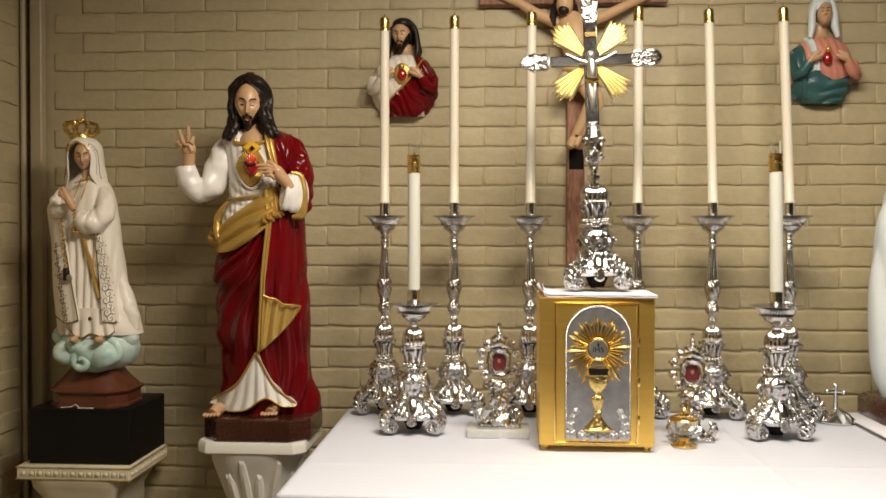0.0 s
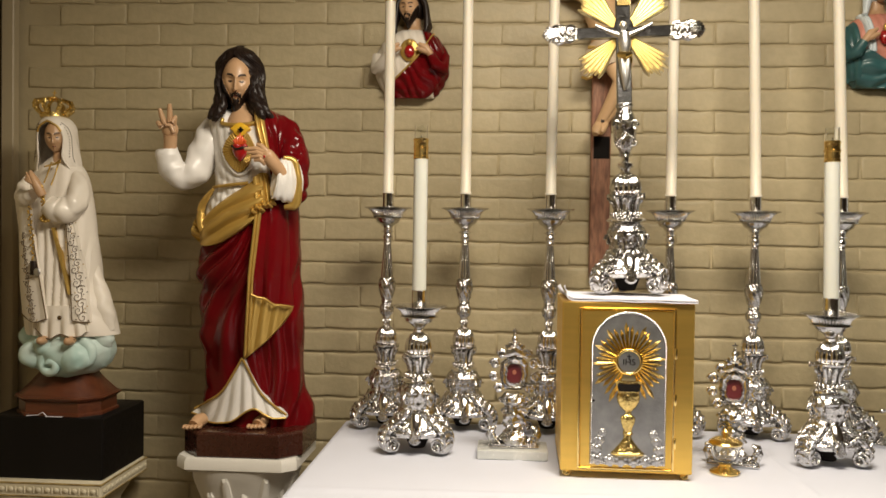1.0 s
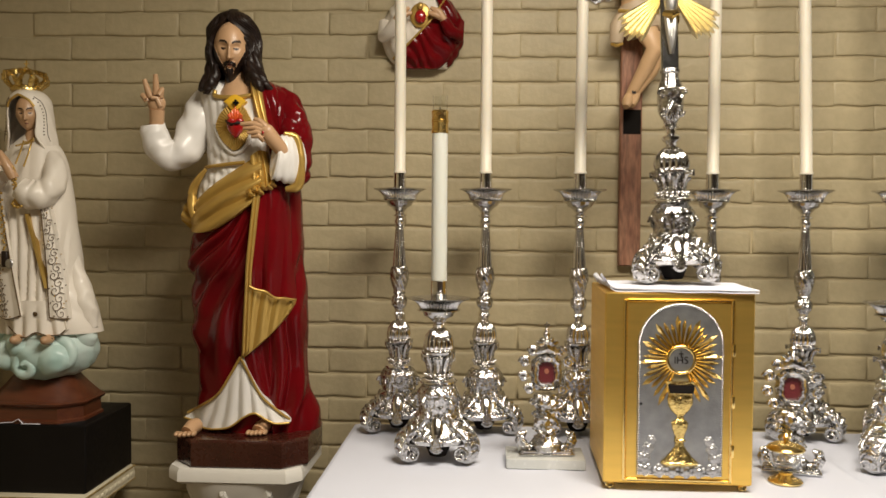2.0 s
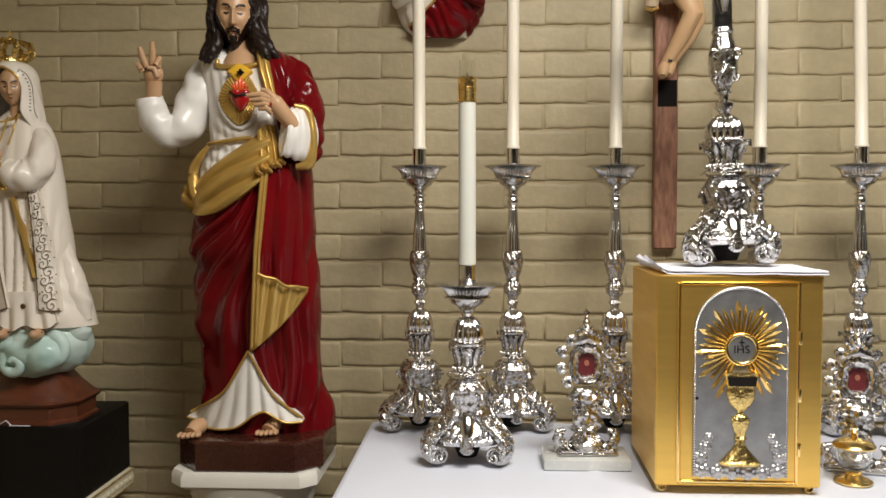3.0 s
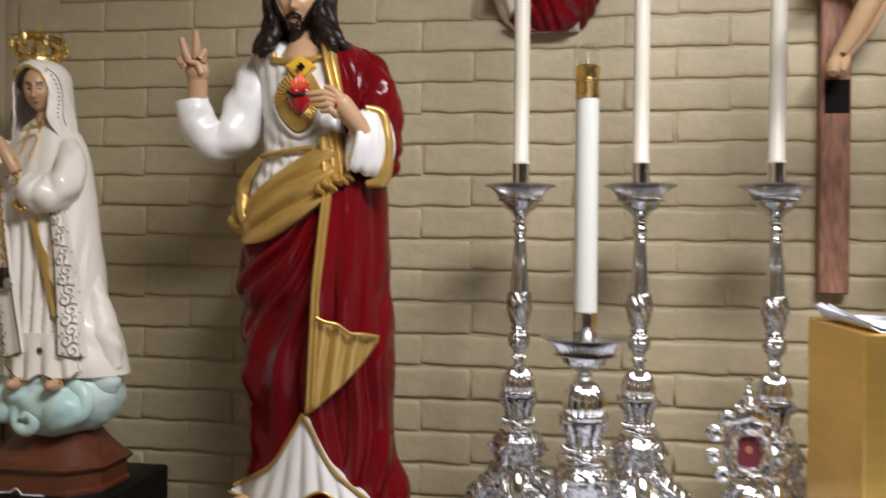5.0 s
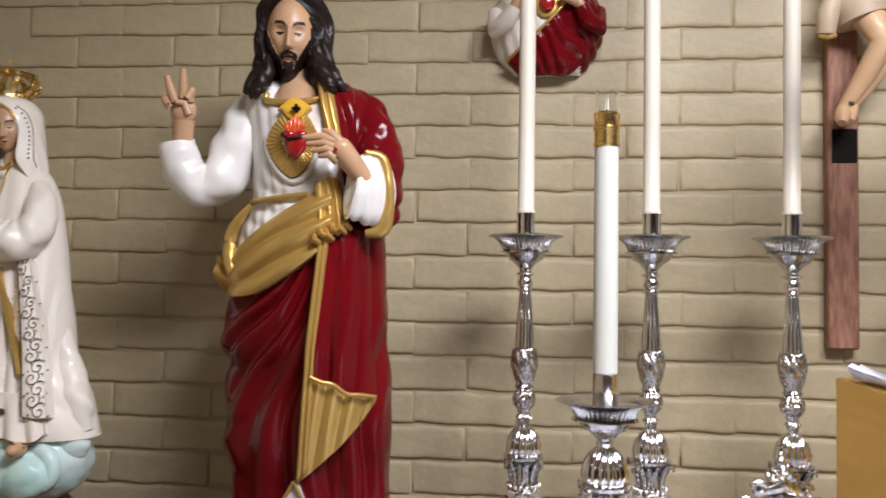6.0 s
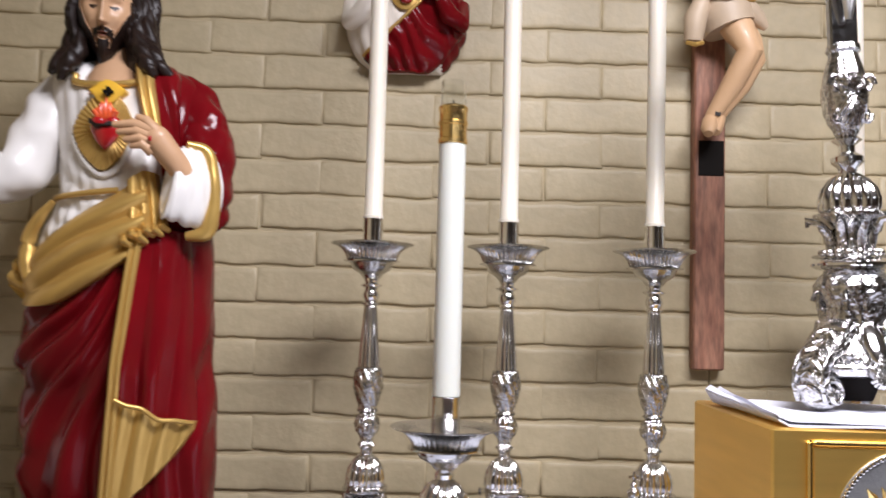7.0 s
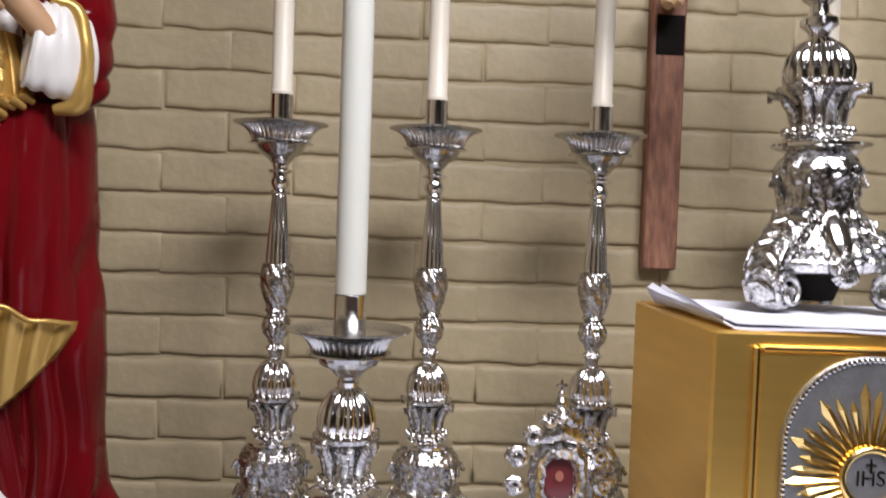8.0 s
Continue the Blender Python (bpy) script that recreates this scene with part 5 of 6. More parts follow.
    for k in range(61):
        t = k / 60
        z = 0.598 - 0.150 * t
        half = curve_at(levels, [0.004, 0.030, 0.044, 0.051, 0.053, 0.056, 0.062, 0.066], t)
        inner = curve_at(levels, [0.0006, 0.0006, 0.0008, 0.024, 0.036, 0.036, 0.034, 0.050], t)
        deep = curve_at(levels, [0.006, 0.034, 0.046, 0.050, 0.051, 0.050, 0.046, 0.036], t)
        op = math.acos(min(0.999, inner / half))
        ring = []
        for i in range(61):
            w = i / 60
            a = -op + (math.pi + 2 * op) * w
            fold = 0.003 * t * (ridge(w * 9 + 0.5 * math.sin(t * 6)) - 0.5)
            ring.append((-0.028 + 0.006 * t + (half + fold) * math.cos(a), -0.004 + (deep + fold) * math.sin(a), z))
        rows.append(ring)
    f.rings(rows, WHITE, caps=False, closed=False)
    f.rings([[Vector(p) * 1.0 + Vector((0.002 * (-1 if p[0] > -0.028 else 1), 0.003, -0.001)) for p in ring] for ring in rows[8:]], WHITE, caps=False, closed=False)
    for i in (0, 60):
        f.tube([Vector(r[i]) + Vector((0, -0.001, 0)) for r in rows[8:]], 0.0022, 8, WHITE)
        e = 6 if i == 0 else 54
        f.tube([Vector(r[e]) + Vector((0, -0.0015, 0)) for r in rows[10:52]], 0.0008, 5, DARK)
    for k in range(12):
        r = rows[12 + 3 * k]
        f.ball(Vector(r[4]) + Vector((0, -0.001, 0)), (0.0022, 0.0012, 0.0016), 6, 5, DARK)
        f.ball(Vector(r[56]) + Vector((0, -0.001, 0)), (0.0022, 0.0012, 0.0016), 6, 5, DARK)
    f.tube([Vector(r[0]) + Vector((0, -0.002, 0.001)) for r in rows[20:9:-1]] + [Vector(r[60]) + Vector((0, -0.002, 0.001)) for r in rows[9:21]], 0.0030, 8, GOLD)
    # sandalled feet and the cloud
    for x in (-0.014, 0.062):
        f.ball((x, -0.094, 0.012), (0.013, 0.024, 0.012), 14, 9, SKIN)
        f.tube([(x - 0.013, -0.094, 0.014), (x, -0.108, 0.024), (x + 0.013, -0.094, 0.014)], 0.0016, 6, DARK)
    s0 = len(f.v)
    f.ball((0.012, 0.002, -0.022), (0.122, 0.098, 0.076), 90, 60, CLOUD)
    for x, y, z, r in ((-0.092, -0.020, 0.012, 0.034), (0.112, -0.016, 0.014, 0.036), (-0.062, -0.060, -0.030, 0.040), (0.062, -0.062, -0.036, 0.046), (-0.020, -0.070, -0.006, 0.036)):
        f.ball((x, y, z), (r, r * 0.8, r * 0.9), 40, 26, CLOUD)

    def billow(p):
        d = Vector((p.x - 0.012, p.y, (p.z + 0.022) * 1.6)).normalized()
        return p + d * (0.014 * abs(noise.noise(p * 13)) + 0.006 * abs(noise.noise(p * 30)) - 0.006)
    f.warp(billow, s0)
    for cx, cz, r0, y, sweep in ((0.002, -0.052, 0.036, -0.070, 1), (0.074, -0.030, 0.040, -0.052, -1)):
        f.tube([(cx + sweep * r0 * (1 - i / 22) * math.cos(i * 0.42 + 0.6), y - 0.0010 * i, cz + r0 * (1 - i / 22) * math.sin(i * 0.42 + 0.6)) for i in range(21)], [0.44 * r0 * (1 - i / 40) for i in range(21)], 14, CLOUD)
    return f


LADY = pose(-1.190, 2.455, 1.150)
thing("statue", veiled_statue().warp(lambda p: Vector((-0.015 + (p.x + 0.015) * 0.95, p.y, p.z))), [M_VEIL, M_ROBE_GOLD, M_SKIN, M_CLOUD, M_EMBROIDERY, M_HAIR, M_ROSE, M_LIPS], "painted statue of a veiled woman standing on a turquoise cloud", "statue", at=LADY, angle=60)

# open gilt crown
crown = thing("crown", None, None, "small openwork gilt crown resting on the veiled statue", "crown", at=LADY @ pose(-0.037, -0.004, 0.588, -4, 0, 0) @ Matrix.Diagonal((1.3, 1.3, 1.12, 1)))
b = Builder().lathe([(0.024, 0.0), (0.026, 0.002), (0.026, 0.010), (0.0245, 0.012), (0.023, 0.010), (0.023, 0.001)], 32)
part("band", b, M_GOLD_CHASED, crown)
for k in range(8):
    a = k * math.pi / 4
    d = Vector((math.cos(a), math.sin(a), 0))
    b = Builder().tube([d * 0.025 + Vector((0, 0, 0.010)), d * 0.037 + Vector((0, 0, 0.024)), d * 0.036 + Vector((0, 0, 0.038)), d * 0.018 + Vector((0, 0, 0.045)), d * 0.002 + Vector((0, 0, 0.044))], [0.0042, 0.0052, 0.0046, 0.0036, 0.003], 7)
    b.ball(d * 0.031 + Vector((0, 0, 0.018)), 0.0055, 7, 5)
    b.ball(d * 0.039 + Vector((0, 0, 0.031)), 0.0036, 7, 5)
    part("arch", b, M_GOLD_CHASED, crown)
b = Builder().ball((0, 0, 0.049), 0.006, 10, 7)
b.box((-0.0011, -0.001, 0.054), (0.0011, 0.001, 0.068)).box((-0.0045, -0.001, 0.0605), (0.0045, 0.001, 0.0625))
part("orb_and_cross", b, M_GOLD, crown)


# ---- pedestals, box and plinth ----
def slab(b, x0, x1, y0, y1, z0, z1, bev=0.006, mat=0):
    return b.box((x0, y0, z0), (x1, y1, z1), mat, bev)


# pedestal under the robed statue
ped = thing("pedestal", None, None, "white plaster pedestal with a leafy tapered capital", "pedestal", at=pose(-0.688, 2.445, 0))
def octo_ring(hx, hy, c, z):
    return [(-hx + c, -hy, z), (hx - c, -hy, z), (hx, -hy + c, z), (hx, hy - c, z), (hx - c, hy, z), (-hx + c, hy, z), (-hx, hy - c, z), (-hx, -hy + c, z)]
b = Builder().rings([octo_ring(0.146, 0.132, 0.03, 0.852), octo_ring(0.152, 0.138, 0.03, 0.858), octo_ring(0.152, 0.138, 0.03, 0.878), octo_ring(0.148, 0.134, 0.03, 0.8875)])
part("top_slab", b, M_PLASTER, ped)
b = Builder()
def squarish(n):
    return lambda a, z: 1 / (abs(math.cos(a)) ** n + abs(math.sin(a)) ** n) ** (1 / n)
b.lathe([(0.083, 0.70), (0.088, 0.715), (0.100, 0.76), (0.118, 0.81), (0.131, 0.842), (0.134, 0.853)], 64, mod=squarish(3.5))
for k in range(16):
    a = 2 * math.pi * (k + 0.5) / 16
    d = Vector((math.cos(a), math.sin(a), 0)) / (abs(math.cos(a)) ** 3.5 + abs(math.sin(a)) ** 3.5) ** (1 / 3.5)
    top = 0.835 if k % 2 else 0.79
    part("leaf", Builder().tube([d * 0.080 + Vector((0, 0, 0.715)), d * 0.095 + Vector((0, 0, 0.765)), d * (0.102 + 0.36 * (top - 0.79)) + Vector((0, 0, top - 0.012)), d * (0.112 + 0.36 * (top - 0.79)) + Vector((0, 0, top)), d * (0.112 + 0.36 * (top - 0.79)) + Vector((0, 0, top - 0.010))], [0.016, 0.016, 0.012, 0.008, 0.003], 8), M_PLASTER, ped)
part("capital", b, M_PLASTER, ped, "capital with carved leaves")
b = Builder().lathe([(0.15, 0.0), (0.15, 0.05), (0.12, 0.07), (0.085, 0.10), (0.078, 0.66), (0.098, 0.672), (0.102, 0.688), (0.092, 0.702), (0.08, 0.705)], 40)
part("column", b, M_PLASTER, ped)

# pedestal, black box and wooden plinth under the veiled statue
lped = thing("pedestal", None, None, "cream plaster pedestal with a carved band", "pedestal", at=pose(-1.208, 2.490, 0))
part("top_slab", slab(Builder(), -0.166, 0.166, -0.140, 0.140, 0.760, 0.8015, 0.005), M_CREAM, lped)
for k in range(13):
    part("carved_flower", Builder().ball((-0.144 + k * 0.024, -0.1405, 0.780), (0.008, 0.004, 0.007), 8, 6).ball((-0.132 + k * 0.024, -0.1405, 0.780), (0.003, 0.003, 0.010), 6, 5), M_CREAM, lped)
    if k < 11:
        part("carved_flower", Builder().ball((0.1665, -0.122 + k * 0.024, 0.780), (0.004, 0.008, 0.007), 8, 6).ball((0.1665, -0.110 + k * 0.024, 0.780), (0.003, 0.003, 0.010), 6, 5), M_CREAM, lped)
for zz in (0.764, 0.797):
    part("gilt_line", slab(Builder(), -0.1675, 0.1675, -0.1415, 0.1415, zz - 0.002, zz + 0.002, 0.001), M_ANTIQUE, lped, "worn gilt line")
part("neck", Builder().lathe([(0.165, 0.0), (0.165, 0.06), (0.12, 0.08), (0.115, 0.70), (0.135, 0.735), (0.140, 0.7605)], 48, mod=squarish(8)), M_CREAM, lped)
box_ob = thing("box", slab(Builder(), -0.149, 0.149, -0.125, 0.130, 0.0, 0.1605, 0.003), M_BLACK, "plain black painted box used as a riser", "box", at=pose(-1.199, 2.498, 0.8015))
PL = 0.962
plinth = thing("plinth", None, None, "cherry-stained eight-sided wooden plinth", "plinth", at=pose(-1.192, 2.472, PL))
b = Builder().rings([octo_ring(0.117, 0.092, 0.044, 0.0), octo_ring(0.117, 0.092, 0.044, 0.006), octo_ring(0.112, 0.088, 0.042, 0.009), octo_ring(0.112, 0.088, 0.042, 0.036)])
part("base_tier", b, M_CHERRY, plinth)
b = Builder().rings([octo_ring(0.113, 0.089, 0.042, 0.036), octo_ring(0.120, 0.095, 0.045, 0.041), octo_ring(0.122, 0.097, 0.046, 0.046), octo_ring(0.118, 0.093, 0.044, 0.050)])
part("moulding", b, M_CHERRY, plinth)
b = Builder().rings([octo_ring(0.114, 0.090, 0.042, 0.050), octo_ring(0.086, 0.070, 0.034, 0.080), octo_ring(0.066, 0.056, 0.026, 0.104), octo_ring(0.060, 0.052, 0.024, 0.116), octo_ring(0.058, 0.050, 0.024, 0.140)])
part("upper_tier", b, M_CHERRY, plinth)
tag = thing("price_tag", None, None, "small white price tag on a string on the black box", "tag", at=pose(-1.205, 2.3745, PL))
b = Builder().box((0.0, 0.0, 0.0), (0.046, 0.0045, 0.0015), bevel=0.0006)
part("card", b, M_PAPER, tag)
b = Builder().tube([(0.004, 0.002, 0.002), (-0.006, 0.001, 0.012), (-0.020, 0.002, 0.004), (-0.034, 0.003, 0.003), (-0.050, 0.0015, 0.0015)], 0.0012, 6)
part("string", b, M_PAPER, tag)


# ---- altar cross on the tabernacle, with the folded linen under it ----
CLOTH_Z = TAB_Z1


def linen():
    """Thin folded linen on the tabernacle, its near corner curling up."""
    b = Builder()
    for layer in range(2):
        rows = []
        for j in range(13):
            row = []
            for i in range(19):
                u, v = i / 18, j / 12
                x = -0.148 + 0.29 * u - 0.012 * v * (1 - layer)
                y = -0.088 + 0.20 * v + 0.012 * (1 - u)
                z = 0.0012 + 0.004 * layer + 0.0015 * noise.noise(Vector((x * 20, y * 20, layer)))
                curl = max(0, (0.14 - u) / 0.14)
                if curl > 0:
                    roll, phi = 0.0105 * (0.25 + 0.75 * v) * (1 - 0.25 * layer), curl * 3.5
                    x = -0.148 + 0.29 * 0.14 - 0.012 * v * (1 - layer) - 0.016 * curl - roll * math.sin(phi)
                    z += roll * (1 - math.cos(phi))
                row.append((x, y, z))
            rows.append(row)
        b.rings(rows, 0, caps=False, closed=False)
        b.rings([[(x, y, z - 0.0022) for x, y, z in row] for row in reversed(rows)], 0, caps=False, closed=False)
        edge = rows[0] + [r[-1] for r in rows] + rows[-1][::-1] + [r[0] for r in rows[::-1]]
        b.rings([edge, [(x, y, z - 0.0022) for x, y, z in edge]], 0, caps=False)
    return b


thing("linen_cloth", linen(), M_PAPER, "folded white linen cloth on top of the tabernacle", "cloth", at=pose(TAB_X, 2.125, CLOTH_Z + 0.002, 0, 0, -2), angle=60)
CR_Z = CLOTH_Z + 0.0085
cross = thing("altar_cross", None, None, "ornate silver altar crucifix with gold rays and scroll feet", "altar cross", at=pose(0.242, 2.175, CR_Z, 0, -1.9, 0))
scroll_base(cross, 0.087, 0.0895, 0.03)
cz = capital(cross, 0.158, 0.0345, 0.112)
b = Builder().lathe([(0.009, cz - 0.003), (0.011, cz + 0.006), (0.018, cz + 0.012), (0.018, cz + 0.018), (0.009, cz + 0.024), (0.009, cz + 0.032), (0.017, cz + 0.038), (0.012, cz + 0.042)], 28)
part("knop", b, M_SILVER, cross)
# vase knop with a shell on it
z0 = cz + 0.040
b = Builder().lathe([(r_, z0 + h_) for r_, h_ in ((0.008, -0.002), (0.013, 0.006), (0.014, 0.010), (0.0195, 0.018), (0.0235, 0.030), (0.0262, 0.044), (0.0268, 0.056), (0.0250, 0.068), (0.0215, 0.080), (0.0178, 0.092), (0.0155, 0.100), (0.0190, 0.104), (0.0180, 0.110), (0.013, 0.112))], 64,
                    mod=lambda a, q: 0.97 + 0.07 * abs(math.sin(6 * a)) * (q < z0 + 0.04 or q > z0 + 0.075) + 0.03 * noise.noise(Vector((3 * math.cos(a), 3 * math.sin(a), q * 90))))
part("vase_knop", b, M_CHASED, cross)
b = Builder()
for s in (-1, 1):
    b.tube([(s * 0.019 + s * 0.008 * math.cos(q * 0.6) * (1 - q / 14), -0.018, z0 + 0.060 + 0.013 * math.sin(q * 0.6) * (1 - q / 14)) for q in range(12)], 0.0030, 7)
    b.tube([(s * 0.016 + s * 0.007 * math.cos(q * 0.6) * (1 - q / 14), -0.016, z0 + 0.026 - 0.011 * math.sin(q * 0.6) * (1 - q / 14)) for q in range(12)], 0.0030, 7)
for k in range(9):
    a = radians(25 + k * 16.25)
    b.tube([(0, -0.025, z0 + 0.052), (0.011 * math.cos(a), -0.027, z0 + 0.052 + 0.013 * math.sin(a)), (0.018 * math.cos(a), -0.021, z0 + 0.052 + 0.021 * math.sin(a))], [0.002, 0.0036, 0.003], 6)
for k in range(7):
    a = radians(-150 + k * 20)
    b.tube([(0, -0.025, z0 + 0.045), (0.011 * math.cos(a), -0.026, z0 + 0.045 + 0.018 * math.sin(a)), (0.017 * math.cos(a), -0.016, z0 + 0.045 + 0.036 * math.sin(a))], [0.002, 0.0036, 0.003], 6)
part("shell_ornament", b, M_CHASED, cross)
ZC = 1.897 - CR_Z
# dark bars and silver ends
part("upright", Builder().box((-0.0165, -0.006, z0 + 0.094), (0.0165, 0.006, ZC + 0.105), bevel=0.002), M_SILVER_DARK, cross, "dark polished upright bar")
part("crossbar", Builder().box((-0.115, -0.0072, ZC - 0.0125), (0.115, 0.0072, ZC + 0.0125), bevel=0.002), M_SILVER_DARK, cross, "dark polished cross bar")
def cross_end(turn, at):
    e = Builder()
    e.prism([(0.0, -0.012), (0.012, -0.020), (0.030, -0.019), (0.044, -0.024), (0.056, -0.016), (0.076, -0.006), (0.080, 0.0), (0.076, 0.006), (0.056, 0.016), (0.044, 0.024), (0.030, 0.019), (0.012, 0.020), (0.0, 0.012)], -0.008, 0.008, bevel=0.004)
    for s in (-1, 1):
        e.tube([(0.016 + 0.012 * math.cos(q * 0.6) * (1 - q / 14), -0.008, s * (0.010 + 0.010 * math.sin(q * 0.6) * (1 - q / 14))) for q in range(12)], 0.003, 7)
        e.tube([(0.048 + 0.010 * math.cos(q * 0.6) * (1 - q / 14), -0.008, s * (0.011 + 0.009 * math.sin(q * 0.6) * (1 - q / 14))) for q in range(12)], 0.003, 7)
    for k in range(7):
        a = radians(-60 + 20 * k)
        e.tube([(0.040, -0.008, 0), (0.056 + 0.004 * math.cos(a), -0.012, 0.010 * math.sin(a)), (0.054 + 0.022 * math.cos(a), -0.008, 0.020 * math.sin(a))], [0.002, 0.004, 0.003], 6)
    for k in range(6):
        e.ball((0.010 + 0.006 * k, -0.0085, 0.003 * (-1) ** k), 0.0042, 7, 5)
    e.warp(lambda p: Matrix.Rotation(-turn, 3, "Y") @ p + Vector(at))
    return e
for turn, at in ((0, (0.098, 0, ZC)), (math.pi, (-0.098, 0, ZC)), (math.pi / 2, (0, 0, ZC + 0.092))):
    part("ornate_end", cross_end(turn, at), M_CHASED, cross)
# four gold ray fans
for quarter in range(4):
    a0 = radians(45 + 90 * quarter)
    for k in range(7):
        a = a0 + radians((k - 3) * 5.2)
        length = 0.132 - 0.0065 * abs(k - 3) - (0.008 if k % 2 else 0)
        d, s = Vector((math.cos(a), 0, math.sin(a))), Vector((-math.sin(a), 0, math.cos(a)))
        o, y = Vector((0, 0.003, ZC)), Vector((0, -1, 0))
        part("ray", Builder().rings([[o + d * 0.018 + s * 0.0022, o + d * 0.018 + y * 0.004, o + d * 0.018 - s * 0.0022, o + d * 0.018 - y * 0.002],
                 [o + d * length * 0.9 + s * 0.0052, o + d * length * 0.9 + y * 0.006, o + d * length * 0.9 - s * 0.0052, o + d * length * 0.9 - y * 0.002],
                 [o + d * length + s * 0.002, o + d * length + y * 0.002, o + d * length - s * 0.002, o + d * length - y * 0.001]]), M_RAYGOLD, cross, smooth=False)
part("halo", Builder().prism([(0.021 * math.cos(k * math.pi / 16), ZC + 0.012 + 0.021 * math.sin(k * math.pi / 16)) for k in range(32)], -0.011, -0.007, bevel=0.001), M_SILVER_DARK, cross)
def small_figure():
    f = Builder()
    f.ball((-0.002, -0.018, ZC + 0.010), (0.008, 0.009, 0.011))
    f.tube([(0, -0.014, ZC - 0.004), (0.001, -0.017, ZC - 0.030), (0, -0.015, ZC - 0.050)], [0.012, 0.0135, 0.010], 12)
    for s in (-1, 1):
        f.tube([(s * 0.010, -0.014, ZC - 0.008), (s * 0.035, -0.013, ZC + 0.002), (s * 0.062, -0.011, ZC + 0.016)], [0.005, 0.004, 0.003], 8)
        f.tube([(s * 0.006, -0.015, ZC - 0.052), (s * 0.006, -0.022, ZC - 0.085), (0.001, -0.014, ZC - 0.128)], [0.007, 0.006, 0.004], 9)
    return f
part("figure", small_figure(), M_SATIN, cross, "small silver figure")
b = Builder().tube([(-0.013, -0.018, ZC - 0.050), (0.0, -0.027, ZC - 0.056), (0.013, -0.018, ZC - 0.050)], [0.006, 0.009, 0.006], 9).ball((0.012, -0.018, ZC - 0.062), (0.005, 0.005, 0.013), 8, 6)
part("gold_cloth", b, M_GOLD, cross)
part("plaque", Builder().box((-0.014, -0.010, ZC + 0.058), (0.014, -0.005, ZC + 0.070), bevel=0.001), M_GOLD, cross)

# ---- wooden crucifix on the wall ----
wc = thing("wall_crucifix", None, None, "red-brown wooden crucifix with a painted carved figure, hung on the wall", "crucifix", at=pose(0.230, WALL_Y, 0))
part("upright", Builder().box((-0.027, -0.027, 1.328), (0.027, -0.002, 2.40), bevel=0.003), M_CROSSWOOD, wc)
part("crossbar", Builder().box((-0.297, -0.029, 2.165), (0.275, -0.0035, 2.222), bevel=0.003), M_CROSSWOOD, wc)
part("black_patch", Builder().box((-0.020, -0.0285, 1.661), (0.024, -0.0265, 1.722), bevel=0.0008), M_DARK, wc, "black patch below the feet")
def hung_figure():
    f = Builder()
    SK, LO, HA = 0, 1, 2
    Y = -0.062
    f.ball((-0.040, Y - 0.022, 2.150), (0.026, 0.030, 0.037), 18, 12, SK)
    f.ball((-0.040, Y - 0.010, 2.160), (0.033, 0.033, 0.040), 18, 12, HA)
    f.ball((-0.044, Y - 0.038, 2.128), (0.017, 0.014, 0.016), 12, 8, HA)
    for s in (-1, 1):
        f.tube([(-0.040 + s * 0.028, Y, 2.150), (-0.040 + s * 0.034, Y - 0.008, 2.115), (-0.040 + s * 0.030, Y - 0.016, 2.090)], [0.012, 0.011, 0.005], 8, HA)
    f.tube([(-0.025, Y + 0.01, 2.115), (-0.015, Y - 0.006, 2.075), (0.000, Y - 0.010, 2.03), (0.006, Y - 0.004, 1.985), (0.004, Y, 1.95)], [0.036, 0.050, 0.048, 0.040, 0.043], 20, SK)
    for s in (-1, 1):
        f.tube([(-0.02 + s * 0.034, Y + 0.004, 2.098), (-0.01 + s * 0.10, Y + 0.012, 2.125), (s * 0.17, Y + 0.020, 2.165), (s * 0.245, Y + 0.028, 2.196)], [0.019, 0.016, 0.013, 0.010], 12, SK)
        f.ball((s * 0.255, Y + 0.030, 2.200), (0.015, 0.009, 0.013), 10, 7, SK)
    # legs bent to one side
    f.tube([(0.016, Y - 0.004, 1.935), (0.030, Y - 0.024, 1.895), (0.043, Y - 0.034, 1.860), (0.024, Y - 0.016, 1.815), (-0.004, Y + 0.004, 1.762), (-0.012, Y + 0.006, 1.742)], [0.030, 0.026, 0.0215, 0.019, 0.013, 0.0125], 14, SK)
    f.tube([(0.030, Y + 0.006, 1.93), (0.052, Y - 0.008, 1.88), (0.058, Y - 0.012, 1.853), (0.040, Y, 1.81), (0.008, Y + 0.010, 1.764)], [0.026, 0.022, 0.0195, 0.017, 0.012], 14, SK)
    f.tube([(-0.010, Y + 0.004, 1.750), (-0.018, Y - 0.014, 1.734), (-0.022, Y - 0.022, 1.722)], [0.013, 0.014, 0.008], 10, SK)
    f.tube([(0.006, Y + 0.010, 1.756), (-0.002, Y - 0.004, 1.738), (-0.006, Y - 0.014, 1.726)], [0.012, 0.012, 0.007], 10, SK)
    # loincloth
    f.tube([(0.0, Y, 1.975), (0.008, Y - 0.002, 1.945), (0.020, Y - 0.006, 1.905)], [0.044, 0.049, 0.044], 20, LO)
    f.tube([(-0.030, Y - 0.026, 1.955), (-0.046, Y - 0.028, 1.915), (-0.048, Y - 0.022, 1.878)], [0.014, 0.020, 0.016], 10, LO)
    f.tube([(0.040, Y - 0.020, 1.94), (0.062, Y - 0.022, 1.918), (0.076, Y - 0.018, 1.905)], [0.018, 0.014, 0.006], 10, LO)
    f.tube([(-0.046, Y - 0.040, 1.952), (0.0, Y - 0.054, 1.944), (0.050, Y - 0.036, 1.948)], 0.0045, 8, 3)
